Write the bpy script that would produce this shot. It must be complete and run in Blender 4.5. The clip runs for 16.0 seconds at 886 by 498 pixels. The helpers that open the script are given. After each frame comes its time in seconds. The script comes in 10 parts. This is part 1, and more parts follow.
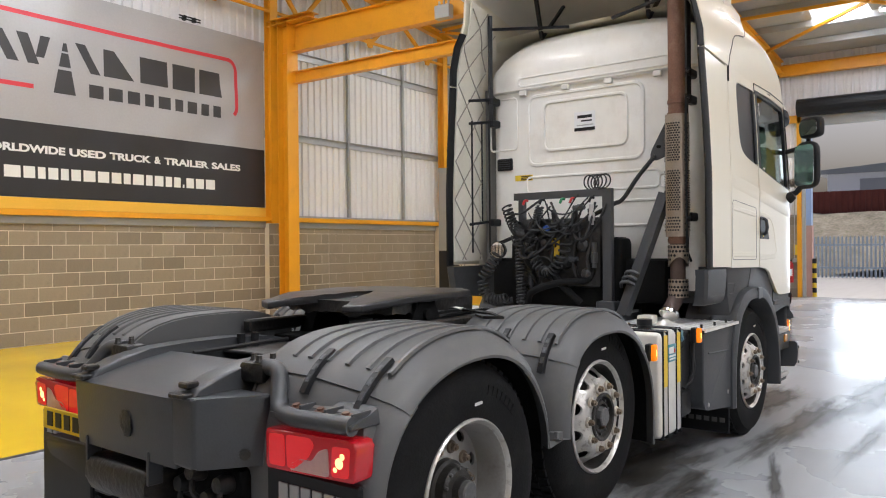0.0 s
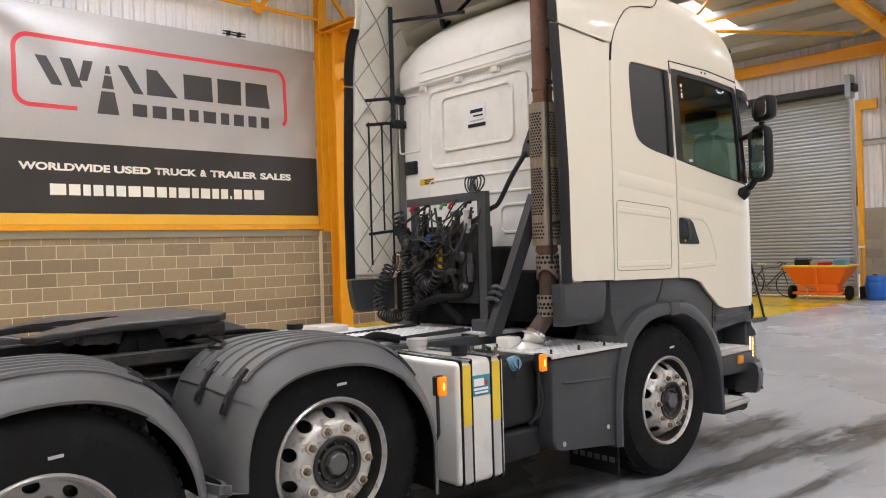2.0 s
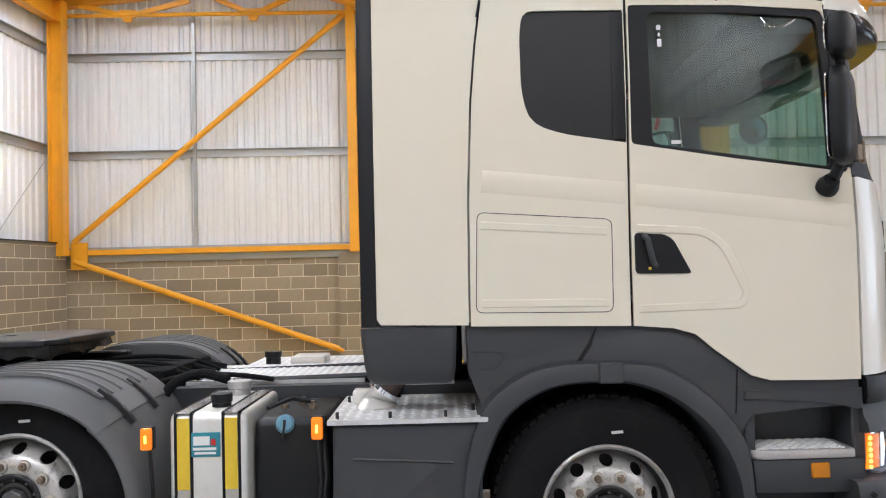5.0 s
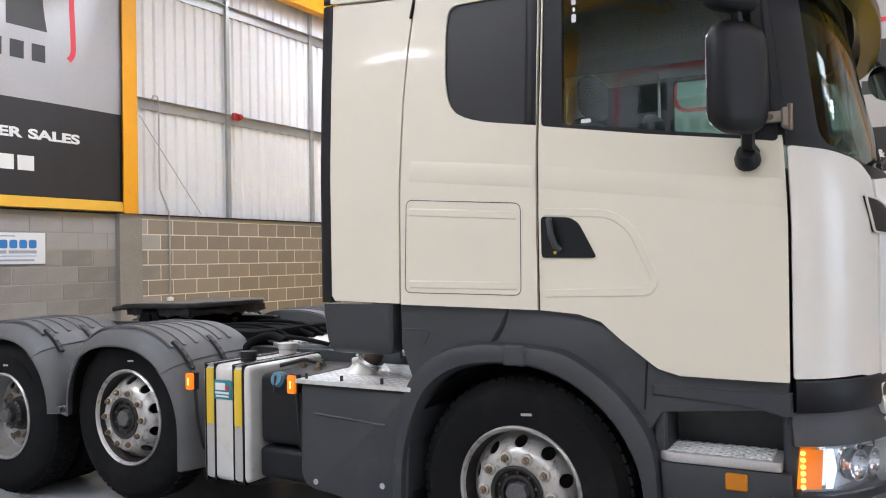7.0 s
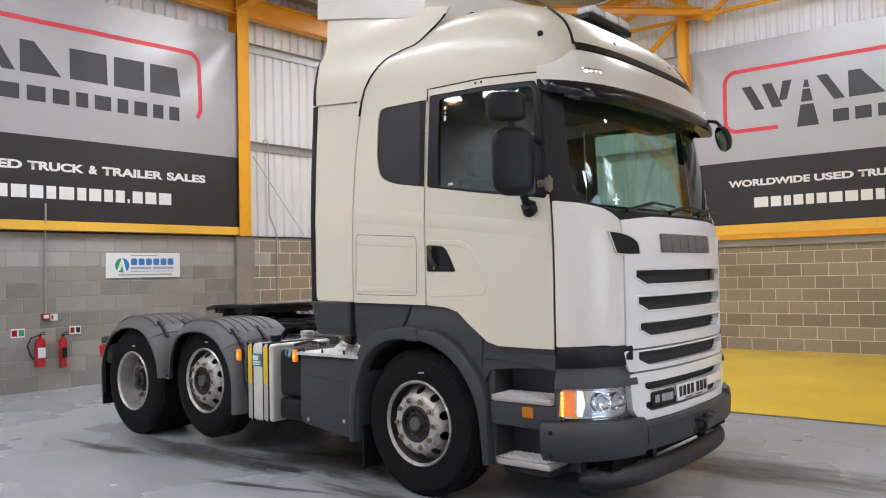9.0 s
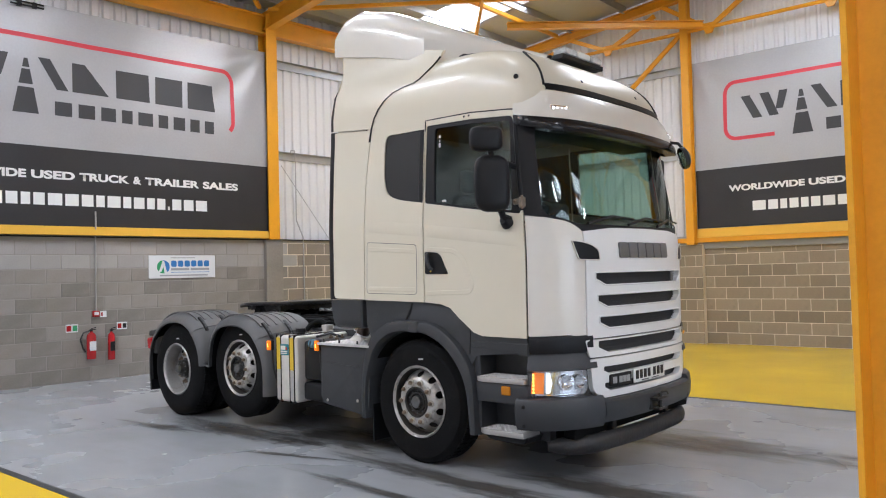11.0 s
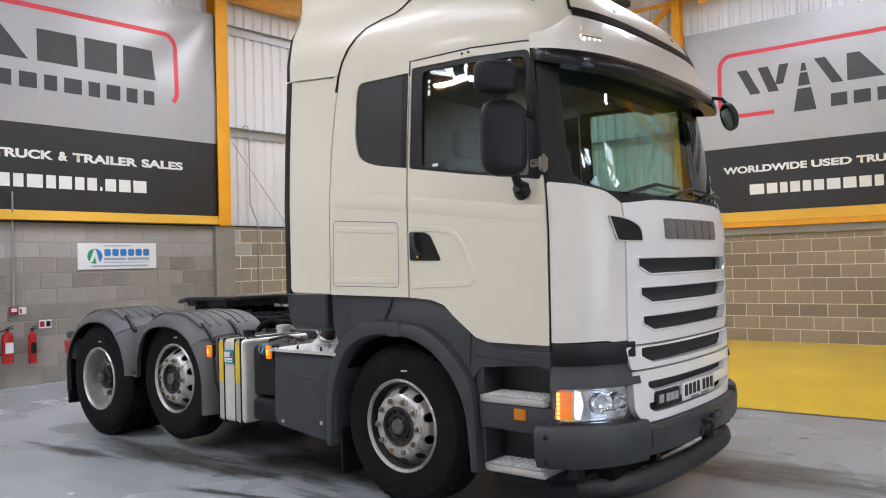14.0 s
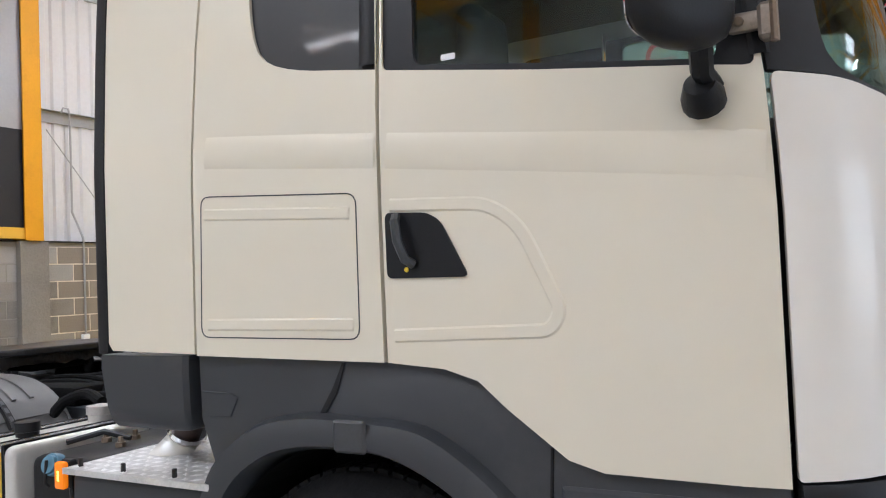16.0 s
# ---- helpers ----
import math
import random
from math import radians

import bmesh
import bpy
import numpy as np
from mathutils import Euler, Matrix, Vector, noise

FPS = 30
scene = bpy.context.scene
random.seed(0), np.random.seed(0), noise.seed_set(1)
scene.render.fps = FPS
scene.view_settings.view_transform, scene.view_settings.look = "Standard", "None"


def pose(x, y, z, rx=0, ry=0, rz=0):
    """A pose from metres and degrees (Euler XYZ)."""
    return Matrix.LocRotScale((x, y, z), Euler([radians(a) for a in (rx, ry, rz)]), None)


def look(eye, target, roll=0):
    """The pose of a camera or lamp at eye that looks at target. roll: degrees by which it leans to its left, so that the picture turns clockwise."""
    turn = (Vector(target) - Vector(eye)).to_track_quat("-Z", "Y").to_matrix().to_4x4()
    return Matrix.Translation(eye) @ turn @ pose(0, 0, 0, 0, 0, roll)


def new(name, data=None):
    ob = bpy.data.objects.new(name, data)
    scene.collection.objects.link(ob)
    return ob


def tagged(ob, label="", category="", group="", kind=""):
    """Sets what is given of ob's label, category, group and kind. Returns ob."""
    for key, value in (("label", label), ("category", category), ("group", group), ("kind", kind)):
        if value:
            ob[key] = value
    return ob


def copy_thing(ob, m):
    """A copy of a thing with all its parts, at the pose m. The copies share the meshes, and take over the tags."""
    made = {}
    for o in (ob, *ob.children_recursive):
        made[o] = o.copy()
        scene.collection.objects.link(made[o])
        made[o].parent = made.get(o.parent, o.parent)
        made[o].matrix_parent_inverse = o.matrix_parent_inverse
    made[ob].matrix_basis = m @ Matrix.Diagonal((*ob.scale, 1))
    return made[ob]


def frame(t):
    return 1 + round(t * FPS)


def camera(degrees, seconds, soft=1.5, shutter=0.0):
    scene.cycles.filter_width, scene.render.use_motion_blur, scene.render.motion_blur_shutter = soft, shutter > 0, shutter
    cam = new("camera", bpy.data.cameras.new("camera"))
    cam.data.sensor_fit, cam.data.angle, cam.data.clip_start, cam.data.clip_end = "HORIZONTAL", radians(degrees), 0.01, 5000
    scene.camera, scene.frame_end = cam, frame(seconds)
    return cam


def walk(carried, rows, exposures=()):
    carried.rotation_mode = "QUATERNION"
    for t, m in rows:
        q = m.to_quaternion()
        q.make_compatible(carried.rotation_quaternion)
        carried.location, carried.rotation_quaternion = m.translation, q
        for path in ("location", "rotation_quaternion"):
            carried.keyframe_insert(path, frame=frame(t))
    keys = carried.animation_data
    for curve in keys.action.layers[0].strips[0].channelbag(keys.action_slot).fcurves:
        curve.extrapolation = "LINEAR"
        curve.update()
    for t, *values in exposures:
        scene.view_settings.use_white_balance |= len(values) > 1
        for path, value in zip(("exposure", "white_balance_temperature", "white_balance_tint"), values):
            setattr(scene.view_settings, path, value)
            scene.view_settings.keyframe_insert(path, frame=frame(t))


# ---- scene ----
cam = camera(59.7, 16.0, 1.1)

PATH = [
    (0, (-6.594, -2.778, 1.566), (-4.975, -1.603, 1.557), -0.5),
    (0.5, (-6.318, -3.187, 1.56), (-4.775, -1.915, 1.526), -0.6),
    (1, (-5.895, -3.535, 1.581), (-4.406, -2.201, 1.543), -0.9),
    (1.5, (-5.357, -3.816, 1.598), (-3.923, -2.422, 1.574), -1.3),
    (2, (-4.761, -4.001, 1.613), (-3.405, -2.53, 1.613), -1.7),
    (2.5, (-4.114, -4.168, 1.61), (-2.874, -2.599, 1.645), -1.9),
    (3, (-3.47, -4.301, 1.645), (-2.383, -2.624, 1.712), -2.0),
    (3.5, (-2.805, -4.478, 1.67), (-1.912, -2.691, 1.753), -2.0),
    (4, (-2.144, -4.583, 1.654), (-1.489, -2.696, 1.743), -1.7),
    (4.2, (-1.873, -4.64, 1.647), (-1.327, -2.718, 1.729), -1.8),
    (6.3, (0.618, -4.377, 1.608), (-0.052, -2.493, 1.628), -0.7),
    (6.5, (0.824, -4.332, 1.624), (0.072, -2.479, 1.643), -0.9),
    (7, (1.319, -4.426, 1.6), (0.401, -2.65, 1.627), -1.0),
    (7.5, (1.929, -4.556, 1.6), (0.882, -2.853, 1.641), -1.1),
    (8, (2.507, -4.841, 1.593), (1.379, -3.19, 1.641), -1.3),
    (8.5, (3.063, -5.052, 1.599), (1.873, -3.446, 1.657), -1.4),
    (9, (3.541, -5.339, 1.58), (2.31, -3.764, 1.645), -1.3),
    (9.2, (3.712, -5.432, 1.613), (2.465, -3.87, 1.669), -1.4),
    (11.5, (4.402, -6.013, 1.594), (3.114, -4.485, 1.659), -1.4),
    (12, (4.38, -5.986, 1.58), (3.1, -4.45, 1.648), -1.2),
    (12.5, (4.324, -5.925, 1.583), (3.059, -4.377, 1.645), -1.2),
    (13, (4.098, -5.65, 1.579), (2.844, -4.093, 1.64), -1.0),
    (13.5, (3.711, -5.348, 1.589), (2.476, -3.776, 1.64), -1.3),
    (14, (3.286, -4.964, 1.571), (2.077, -3.372, 1.611), -1.5),
    (14.5, (2.784, -4.524, 1.566), (1.608, -2.907, 1.594), -1.9),
    (15, (2.265, -4.017, 1.575), (1.14, -2.364, 1.607), -2.3),
    (15.5, (1.738, -3.531, 1.571), (0.691, -1.828, 1.618), -2.4),
    (16, (1.237, -3.012, 1.584), (0.339, -1.228, 1.669), -2.6),
]
walk(cam, [(t, look(eye, target, roll)) for t, eye, target, roll in PATH],
     [(0.0, 0.22, 6150, 12), (1.5, 0.27, 6350, 15), (2.5, 0.27, 6250, 13), (3.5, 0.17, 5950, 12), (6.3, 0.29, 5850, 12), (7.0, 0.24, 5800, 13), (9.0, 0.07, 5900, 13), (12.5, 0.02, 5800, 12), (16.0, 0.14, 5850, 13)])

# ---------------------------------------------------------------- light
world = bpy.data.worlds.new("sky")
scene.world = world
world.use_nodes = True
wn = world.node_tree.nodes
sky = wn.new("ShaderNodeTexSky")
sky.sky_type = "NISHITA"
sky.sun_disc = False
sky.sun_elevation = radians(58)
sky.sun_rotation = radians(110)
sky.air_density, sky.dust_density, sky.ozone_density = 0.7, 9.0, 0.0
wn["Background"].inputs["Strength"].default_value = 0.11
world.node_tree.links.new(sky.outputs["Color"], wn["Background"].inputs["Color"])

sun = new("sun", bpy.data.lights.new("sun", "SUN"))
sun.data.energy, sun.data.angle, sun.data.color = 1.0, radians(12), (1.0, 0.97, 0.92)
sun.matrix_world = look((14, -5.1, 23.8), (0, 0, 0))


def area_lamp(name, eye, target, sx, sy, watts, colour):
    lamp = new(name, bpy.data.lights.new(name, "AREA"))
    lamp.data.shape, lamp.data.size, lamp.data.size_y = "RECTANGLE", sx, sy
    lamp.data.energy, lamp.data.color = watts, colour
    lamp.matrix_world = look(eye, target)
    return lamp


scene.view_settings.exposure = 0.0


# ---------------------------------------------------------------- materials
def material(name, colour, rough=0.5, metal=0.0, bump=0.0, grain=60.0, vary=0.06, big=1.2, stain=None,
             stain_amount=0.0, coat=0.0, emit=None, strength=0.0, per_object=0.0, rough_vary=0.0, spec=0.5):
    """A principled surface whose colour varies at two scales, with fine relief."""
    m = bpy.data.materials.new(name)
    m.use_nodes = True
    nt = m.node_tree
    n, link = nt.nodes, nt.links.new
    p = n["Principled BSDF"]
    p.inputs["Roughness"].default_value = rough
    p.inputs["Metallic"].default_value = metal
    p.inputs["Coat Weight"].default_value = coat
    p.inputs["Coat Roughness"].default_value = 0.05
    p.inputs["Specular IOR Level"].default_value = spec
    tc = n.new("ShaderNodeTexCoord")
    fine = n.new("ShaderNodeTexNoise")
    fine.inputs["Scale"].default_value = grain
    fine.inputs["Detail"].default_value = 4
    wide = n.new("ShaderNodeTexNoise")
    wide.inputs["Scale"].default_value = big
    wide.inputs["Detail"].default_value = 5
    for t in (fine, wide):
        link(tc.outputs["Object"], t.inputs["Vector"])
    base = n.new("ShaderNodeMix")
    base.data_type = "RGBA"
    c = Vector(colour)
    base.inputs["A"].default_value = (*(c * (1 - vary)), 1)
    base.inputs["B"].default_value = (*(c * (1 + vary)), 1)
    both = n.new("ShaderNodeMath")
    both.operation = "MULTIPLY_ADD"
    both.inputs[1].default_value = 0.5
    link(fine.outputs["Fac"], both.inputs[0])
    half = n.new("ShaderNodeMath")
    half.operation = "MULTIPLY"
    half.inputs[1].default_value = 0.5
    link(wide.outputs["Fac"], half.inputs[0])
    link(half.outputs[0], both.inputs[2])
    spread = n.new("ShaderNodeMapRange")
    spread.inputs["From Min"].default_value, spread.inputs["From Max"].default_value = 0.3, 0.7
    link(both.outputs[0], spread.inputs["Value"])
    link(spread.outputs[0], base.inputs["Factor"])
    out = base.outputs["Result"]
    if per_object:
        info = n.new("ShaderNodeObjectInfo")
        hsv = n.new("ShaderNodeHueSaturation")
        mr = n.new("ShaderNodeMapRange")
        mr.inputs["To Min"].default_value, mr.inputs["To Max"].default_value = 1 - per_object, 1 + per_object
        link(info.outputs["Random"], mr.inputs["Value"])
        link(mr.outputs[0], hsv.inputs["Value"])
        link(out, hsv.inputs["Color"])
        out = hsv.outputs["Color"]
    if stain:
        s = n.new("ShaderNodeTexNoise")
        s.inputs["Scale"].default_value = big * 1.7
        s.inputs["Detail"].default_value = 8
        s.inputs["Roughness"].default_value = 0.7
        link(tc.outputs["Object"], s.inputs["Vector"])
        r = n.new("ShaderNodeMapRange")
        r.inputs["From Min"].default_value, r.inputs["From Max"].default_value = 0.52, 0.75
        r.inputs["To Max"].default_value = stain_amount
        link(s.outputs["Fac"], r.inputs["Value"])
        mix = n.new("ShaderNodeMix")
        mix.data_type = "RGBA"
        mix.inputs["B"].default_value = (*stain, 1)
        link(r.outputs[0], mix.inputs["Factor"])
        link(out, mix.inputs["A"])
        out = mix.outputs["Result"]
    link(out, p.inputs["Base Color"])
    if rough_vary:
        rr = n.new("ShaderNodeMapRange")
        rr.inputs["To Min"].default_value, rr.inputs["To Max"].default_value = rough - rough_vary, rough + rough_vary
        link(wide.outputs["Fac"], rr.inputs["Value"])
        link(rr.outputs[0], p.inputs["Roughness"])
    if bump:
        b = n.new("ShaderNodeBump")
        b.inputs["Strength"].default_value = bump
        b.inputs["Distance"].default_value = 0.01
        link(fine.outputs["Fac"], b.inputs["Height"])
        link(b.outputs["Normal"], p.inputs["Normal"])
    if emit:
        p.inputs["Emission Color"].default_value = (*emit, 1)
        p.inputs["Emission Strength"].default_value = strength
    return m


def glass(name, tint, rough=0.0):
    m = bpy.data.materials.new(name)
    m.use_nodes = True
    nt = m.node_tree
    n, link = nt.nodes, nt.links.new
    out = n["Material Output"]
    tr = n.new("ShaderNodeBsdfTransparent")
    tr.inputs["Color"].default_value = (*tint, 1)
    gl = n.new("ShaderNodeBsdfGlossy")
    gl.inputs["Roughness"].default_value = 0.02 + rough
    lw = n.new("ShaderNodeLayerWeight")
    pw = n.new("ShaderNodeMath")
    pw.operation = "POWER"
    pw.inputs[1].default_value = 5.0
    link(lw.outputs["Facing"], pw.inputs[0])
    fr = n.new("ShaderNodeMath")
    fr.operation = "MULTIPLY_ADD"
    fr.inputs[1].default_value, fr.inputs[2].default_value = 0.9, 0.07
    link(pw.outputs[0], fr.inputs[0])
    mix = n.new("ShaderNodeMixShader")
    link(fr.outputs[0], mix.inputs[0])
    link(tr.outputs[0], mix.inputs[1])
    link(gl.outputs[0], mix.inputs[2])
    link(mix.outputs[0], out.inputs["Surface"])
    return m


CREAM = material("cream_cab_paint", (0.755, 0.703, 0.572), 0.33, vary=0.012, big=0.8, grain=8, coat=0.22, stain=(0.66, 0.60, 0.49), stain_amount=0.10)
# White parts, and cab paint with cool daylight put into its colour.
WHITE = material("white_panel_paint", (0.78, 0.75, 0.68), 0.32, vary=0.02, big=1.5, grain=10, coat=0.5, stain=(0.6, 0.56, 0.48), stain_amount=0.10)
# Grille white raised above the cab paint for daylight on the front.
FRONTWHITE = material("white_grille_plastic", (0.86, 0.86, 0.845), 0.30, vary=0.02, big=1.5, grain=10, coat=0.5, stain=(0.6, 0.56, 0.5), stain_amount=0.10)
BACKWHITE = material("white_cab_back_paint", (0.80, 0.785, 0.74), 0.4, vary=0.03, big=1.5, grain=12, coat=0.2, stain=(0.45, 0.40, 0.32), stain_amount=0.35)
GREY = material("grey_moulded_plastic", (0.038, 0.041, 0.046), 0.48, bump=0.12, grain=350, vary=0.08, stain=(0.11, 0.105, 0.10), stain_amount=0.35)
GUARD = material("grey_mudguard_plastic", (0.098, 0.099, 0.100), 0.47, bump=0.10, grain=300, vary=0.08, stain=(0.17, 0.155, 0.135), stain_amount=0.5)
BLACK = material("black_plastic", (0.009, 0.0095, 0.011), 0.42, spec=0.3, bump=0.08, grain=250, vary=0.15)
GLOSSBLACK = material("gloss_black_panel", (0.010, 0.010, 0.012), 0.22, vary=0.1, spec=0.3, coat=0.1)
RUBBER = material("tyre_rubber", (0.0095, 0.0095, 0.010), 0.8, spec=0.12, bump=0.25, grain=90, vary=0.25, big=3, stain=(0.028, 0.026, 0.024), stain_amount=0.45)
GRIME = material("oily_black_steel", (0.013, 0.0125, 0.012), 0.42, bump=0.5, grain=40, vary=0.4, big=7, stain=(0.07, 0.055, 0.042), stain_amount=0.7)
STEEL = material("wheel_steel", (0.52, 0.505, 0.48), 0.34, metal=0.55, bump=0.05, grain=90, vary=0.08, big=13, stain=(0.075, 0.058, 0.042), stain_amount=1.0)
DULLSTEEL = material("dull_wheel_steel", (0.36, 0.35, 0.335), 0.38, metal=0.55, bump=0.04, grain=70, vary=0.08, big=7, stain=(0.16, 0.135, 0.11), stain_amount=0.5)
NUT = material("worn_wheel_nut", (0.23, 0.175, 0.125), 0.42, metal=0.5, bump=0.2, grain=90, vary=0.2, per_object=0.25)
WASHER = material("pale_dusty_nut_seat", (0.52, 0.485, 0.42), 0.5, metal=0.3, bump=0.15, grain=90, vary=0.15, big=20, stain=(0.2, 0.16, 0.12), stain_amount=0.6)
HUBGREY = material("dusty_hub_cap", (0.115, 0.115, 0.115), 0.5, metal=0.3, bump=0.2, grain=60, vary=0.2, big=12, stain=(0.04, 0.035, 0.03), stain_amount=0.6)
HUB = material("greasy_hub", (0.026, 0.024, 0.022), 0.45, metal=0.3, bump=0.3, grain=60, vary=0.3, stain=(0.12, 0.10, 0.08), stain_amount=0.5)
CHECKBASE = material("checker_plate_base", (0.68, 0.68, 0.67), 0.34, metal=0.35, bump=0.1, grain=150, vary=0.12, big=6, stain=(0.2, 0.19, 0.17), stain_amount=0.5)
ALLOY = material("checker_alloy", (0.90, 0.90, 0.89), 0.32, metal=0.12, bump=0.1, grain=150, vary=0.1, big=6, stain=(0.25, 0.24, 0.22), stain_amount=0.4)
TANK = material("brushed_alloy_tank", (0.74, 0.725, 0.68), 0.36, metal=0.4, bump=0.05, grain=200, vary=0.06, big=4, stain=(0.4, 0.36, 0.3), stain_amount=0.35)
RUST = material("rusty_exhaust_steel", (0.17, 0.085, 0.055), 0.6, metal=0.3, bump=0.2, grain=80, vary=0.25, big=4, stain=(0.30, 0.22, 0.16), stain_amount=0.5)
SOOTPIPE = material("sooty_exhaust_steel", (0.075, 0.048, 0.040), 0.6, metal=0.2, bump=0.2, grain=80, vary=0.25, big=5, stain=(0.14, 0.09, 0.07), stain_amount=0.5)
SHIELD = material("perforated_heat_shield", (0.36, 0.30, 0.24), 0.45, metal=0.7, bump=0.1, grain=120, vary=0.15, big=8, stain=(0.16, 0.11, 0.08), stain_amount=0.4)
YSTRAP = material("yellow_strap", (0.72, 0.50, 0.03), 0.5, vary=0.08, grain=150, bump=0.1)
AMBER = material("lit_amber_lens", (0.75, 0.20, 0.008), 0.2, emit=(1.0, 0.23, 0.004), strength=0.48)
AMBERGLOW = material("amber_bulb_glow", (1.0, 0.6, 0.1), 0.2, emit=(1.0, 0.50, 0.06), strength=3.0)
AMBEROFF = material("unlit_amber_lens", (0.55, 0.20, 0.01), 0.2)
RED = material("lit_red_lens", (0.28, 0.005, 0.009), 0.12, emit=(1.0, 0.008, 0.022), strength=0.10, coat=0.5)
REDHOT = material("red_bulb_glow", (1.0, 0.5, 0.2), 0.2, emit=(1.0, 0.52, 0.22), strength=1.6)
REDPAINT = material("red_paint", (0.5, 0.02, 0.02), 0.3, vary=0.08)
LAMPGLASS = glass("lamp_glass", (0.95, 0.96, 0.97))
RUNLAMP = material("lit_running_lamp", (0.9, 0.92, 0.95), 0.2, emit=(0.93, 0.97, 1.0), strength=0.9)
LEDWHITE = material("lit_white_lamp", (1, 1, 1), 0.2, emit=(0.93, 0.97, 1.0), strength=3.0)
BEACONLENS = material("frosted_clear_lens", (0.62, 0.64, 0.64), 0.12, vary=0.25, grain=45, big=20, bump=0.2, coat=0.5)
CHROME = material("chrome_reflector", (0.85, 0.86, 0.88), 0.08, metal=1.0, vary=0.02)
CABGLASS = glass("green_cab_glass", (0.70, 0.82, 0.785))
TINTGLASS = material("dark_tinted_glass", (0.016, 0.016, 0.017), 0.42, vary=0.1, coat=0.12, spec=0.4)
MIRROR = material("mirror_glass", (0.85, 0.87, 0.88), 0.03, metal=1.0, vary=0.01)
INTERIOR = material("dark_cab_trim", (0.05, 0.05, 0.052), 0.7, bump=0.1, grain=200, vary=0.15)
LINING = material("cab_lining", (0.15, 0.145, 0.135), 0.85, bump=0.1, grain=180, vary=0.1)
BRASSY = material("tarnished_hinge_metal", (0.34, 0.29, 0.24), 0.42, metal=0.6, bump=0.1, grain=80, vary=0.15, big=15, stain=(0.10, 0.08, 0.06), stain_amount=0.6)
BADGE = material("silver_badge", (0.62, 0.62, 0.63), 0.25, metal=0.8, vary=0.03)
# Near-black for real dark parts, and for shade painted under lorry and guards.
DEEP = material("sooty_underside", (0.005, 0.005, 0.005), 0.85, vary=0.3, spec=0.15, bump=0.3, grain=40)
BADGEGREY = material("grey_badge", (0.20, 0.20, 0.21), 0.3, metal=0.5, vary=0.05)
WHITEMARK = material("white_marking", (0.80, 0.80, 0.78), 0.55, vary=0.03)
FLAPMARK = material("faded_flap_marking", (0.13, 0.13, 0.13), 0.6, vary=0.2, grain=40)
GREYMARK = material("grey_marking", (0.40, 0.40, 0.40), 0.5, vary=0.03)
PLATEWHITE = material("number_plate_white", (0.78, 0.79, 0.76), 0.25, vary=0.02)
PLATEYELLOW = material("number_plate_yellow", (0.75, 0.50, 0.03), 0.25, vary=0.02)
TEAL = material("teal_sticker", (0.03, 0.22, 0.28), 0.35, vary=0.05)
CABLE = material("cable_rubber", (0.014, 0.014, 0.015), 0.5, vary=0.2)
BLUECAP = material("blue_cap", (0.11, 0.24, 0.33), 0.4, vary=0.08)
GREENHOSE = material("green_coupling", (0.02, 0.22, 0.08), 0.4, vary=0.08)
BLUEHOSE = material("blue_valve", (0.02, 0.07, 0.30), 0.4, vary=0.08)
CHASSIS = material("chassis_grey_paint", (0.050, 0.053, 0.058), 0.38, bump=0.1, grain=120, vary=0.12, big=3, stain=(0.035, 0.03, 0.028), stain_amount=0.6)
STEPALU = material("alloy_step_tread", (0.50, 0.48, 0.46), 0.5, metal=0.4, bump=0.2, grain=90, vary=0.12, stain=(0.3, 0.25, 0.2), stain_amount=0.4)

# building
ORANGE = material("yellow_steel_paint", (0.78, 0.36, 0.012), 0.38, bump=0.06, grain=60, vary=0.06, big=2, stain=(0.45, 0.2, 0.02), stain_amount=0.35)
YELLOWTRIM = material("yellow_timber_trim", (0.80, 0.47, 0.05), 0.5, vary=0.05, bump=0.1)
CLAD = material("white_steel_cladding", (0.74, 0.74, 0.75), 0.5, vary=0.05, big=0.5, grain=20, stain=(0.60, 0.59, 0.58), stain_amount=0.4)
PURLIN = material("galvanised_purlin", (0.42, 0.43, 0.43), 0.45, metal=0.6, vary=0.12, big=4, bump=0.1)
FLASH = material("grey_flashing", (0.30, 0.31, 0.31), 0.45, metal=0.2, vary=0.06)
MORTAR_L = material("pale_mortar", (0.70, 0.62, 0.50), 0.9, bump=0.4, grain=120, vary=0.12)
BLOCK_L = material("buff_concrete_block", (0.285, 0.237, 0.178), 0.9, bump=0.5, grain=55, vary=0.14, big=2.5, per_object=0.22, stain=(0.17, 0.15, 0.12), stain_amount=0.4)
MORTAR_R = material("grey_mortar", (0.31, 0.29, 0.26), 0.9, bump=0.4, grain=120, vary=0.12)
BLOCK_R = material("grey_concrete_block", (0.255, 0.233, 0.205), 0.9, bump=0.5, grain=55, vary=0.16, big=2.5, per_object=0.20, stain=(0.30, 0.285, 0.26), stain_amount=0.5)
BLOCK_PALE = material("pale_concrete_block", (0.36, 0.34, 0.32), 0.9, bump=0.5, grain=55, vary=0.10, big=2.5, per_object=0.08)
ROOFSKIN = material("roof_lining_panel", (0.44, 0.43, 0.41), 0.7, vary=0.06, big=0.6, grain=10)
BANNER = material("silver_banner_cloth", (0.43, 0.43, 0.44), 0.38, metal=0.25, vary=0.05, big=1.2, grain=30)
BANNERBLACK = material("black_banner_cloth", (0.025, 0.024, 0.025), 0.45, vary=0.10, big=1.2, grain=30)
BANNERINK = material("banner_dark_ink", (0.045, 0.045, 0.048), 0.45, vary=0.05)
BANNERRED = material("banner_red_ink", (0.68, 0.05, 0.07), 0.45, vary=0.03)
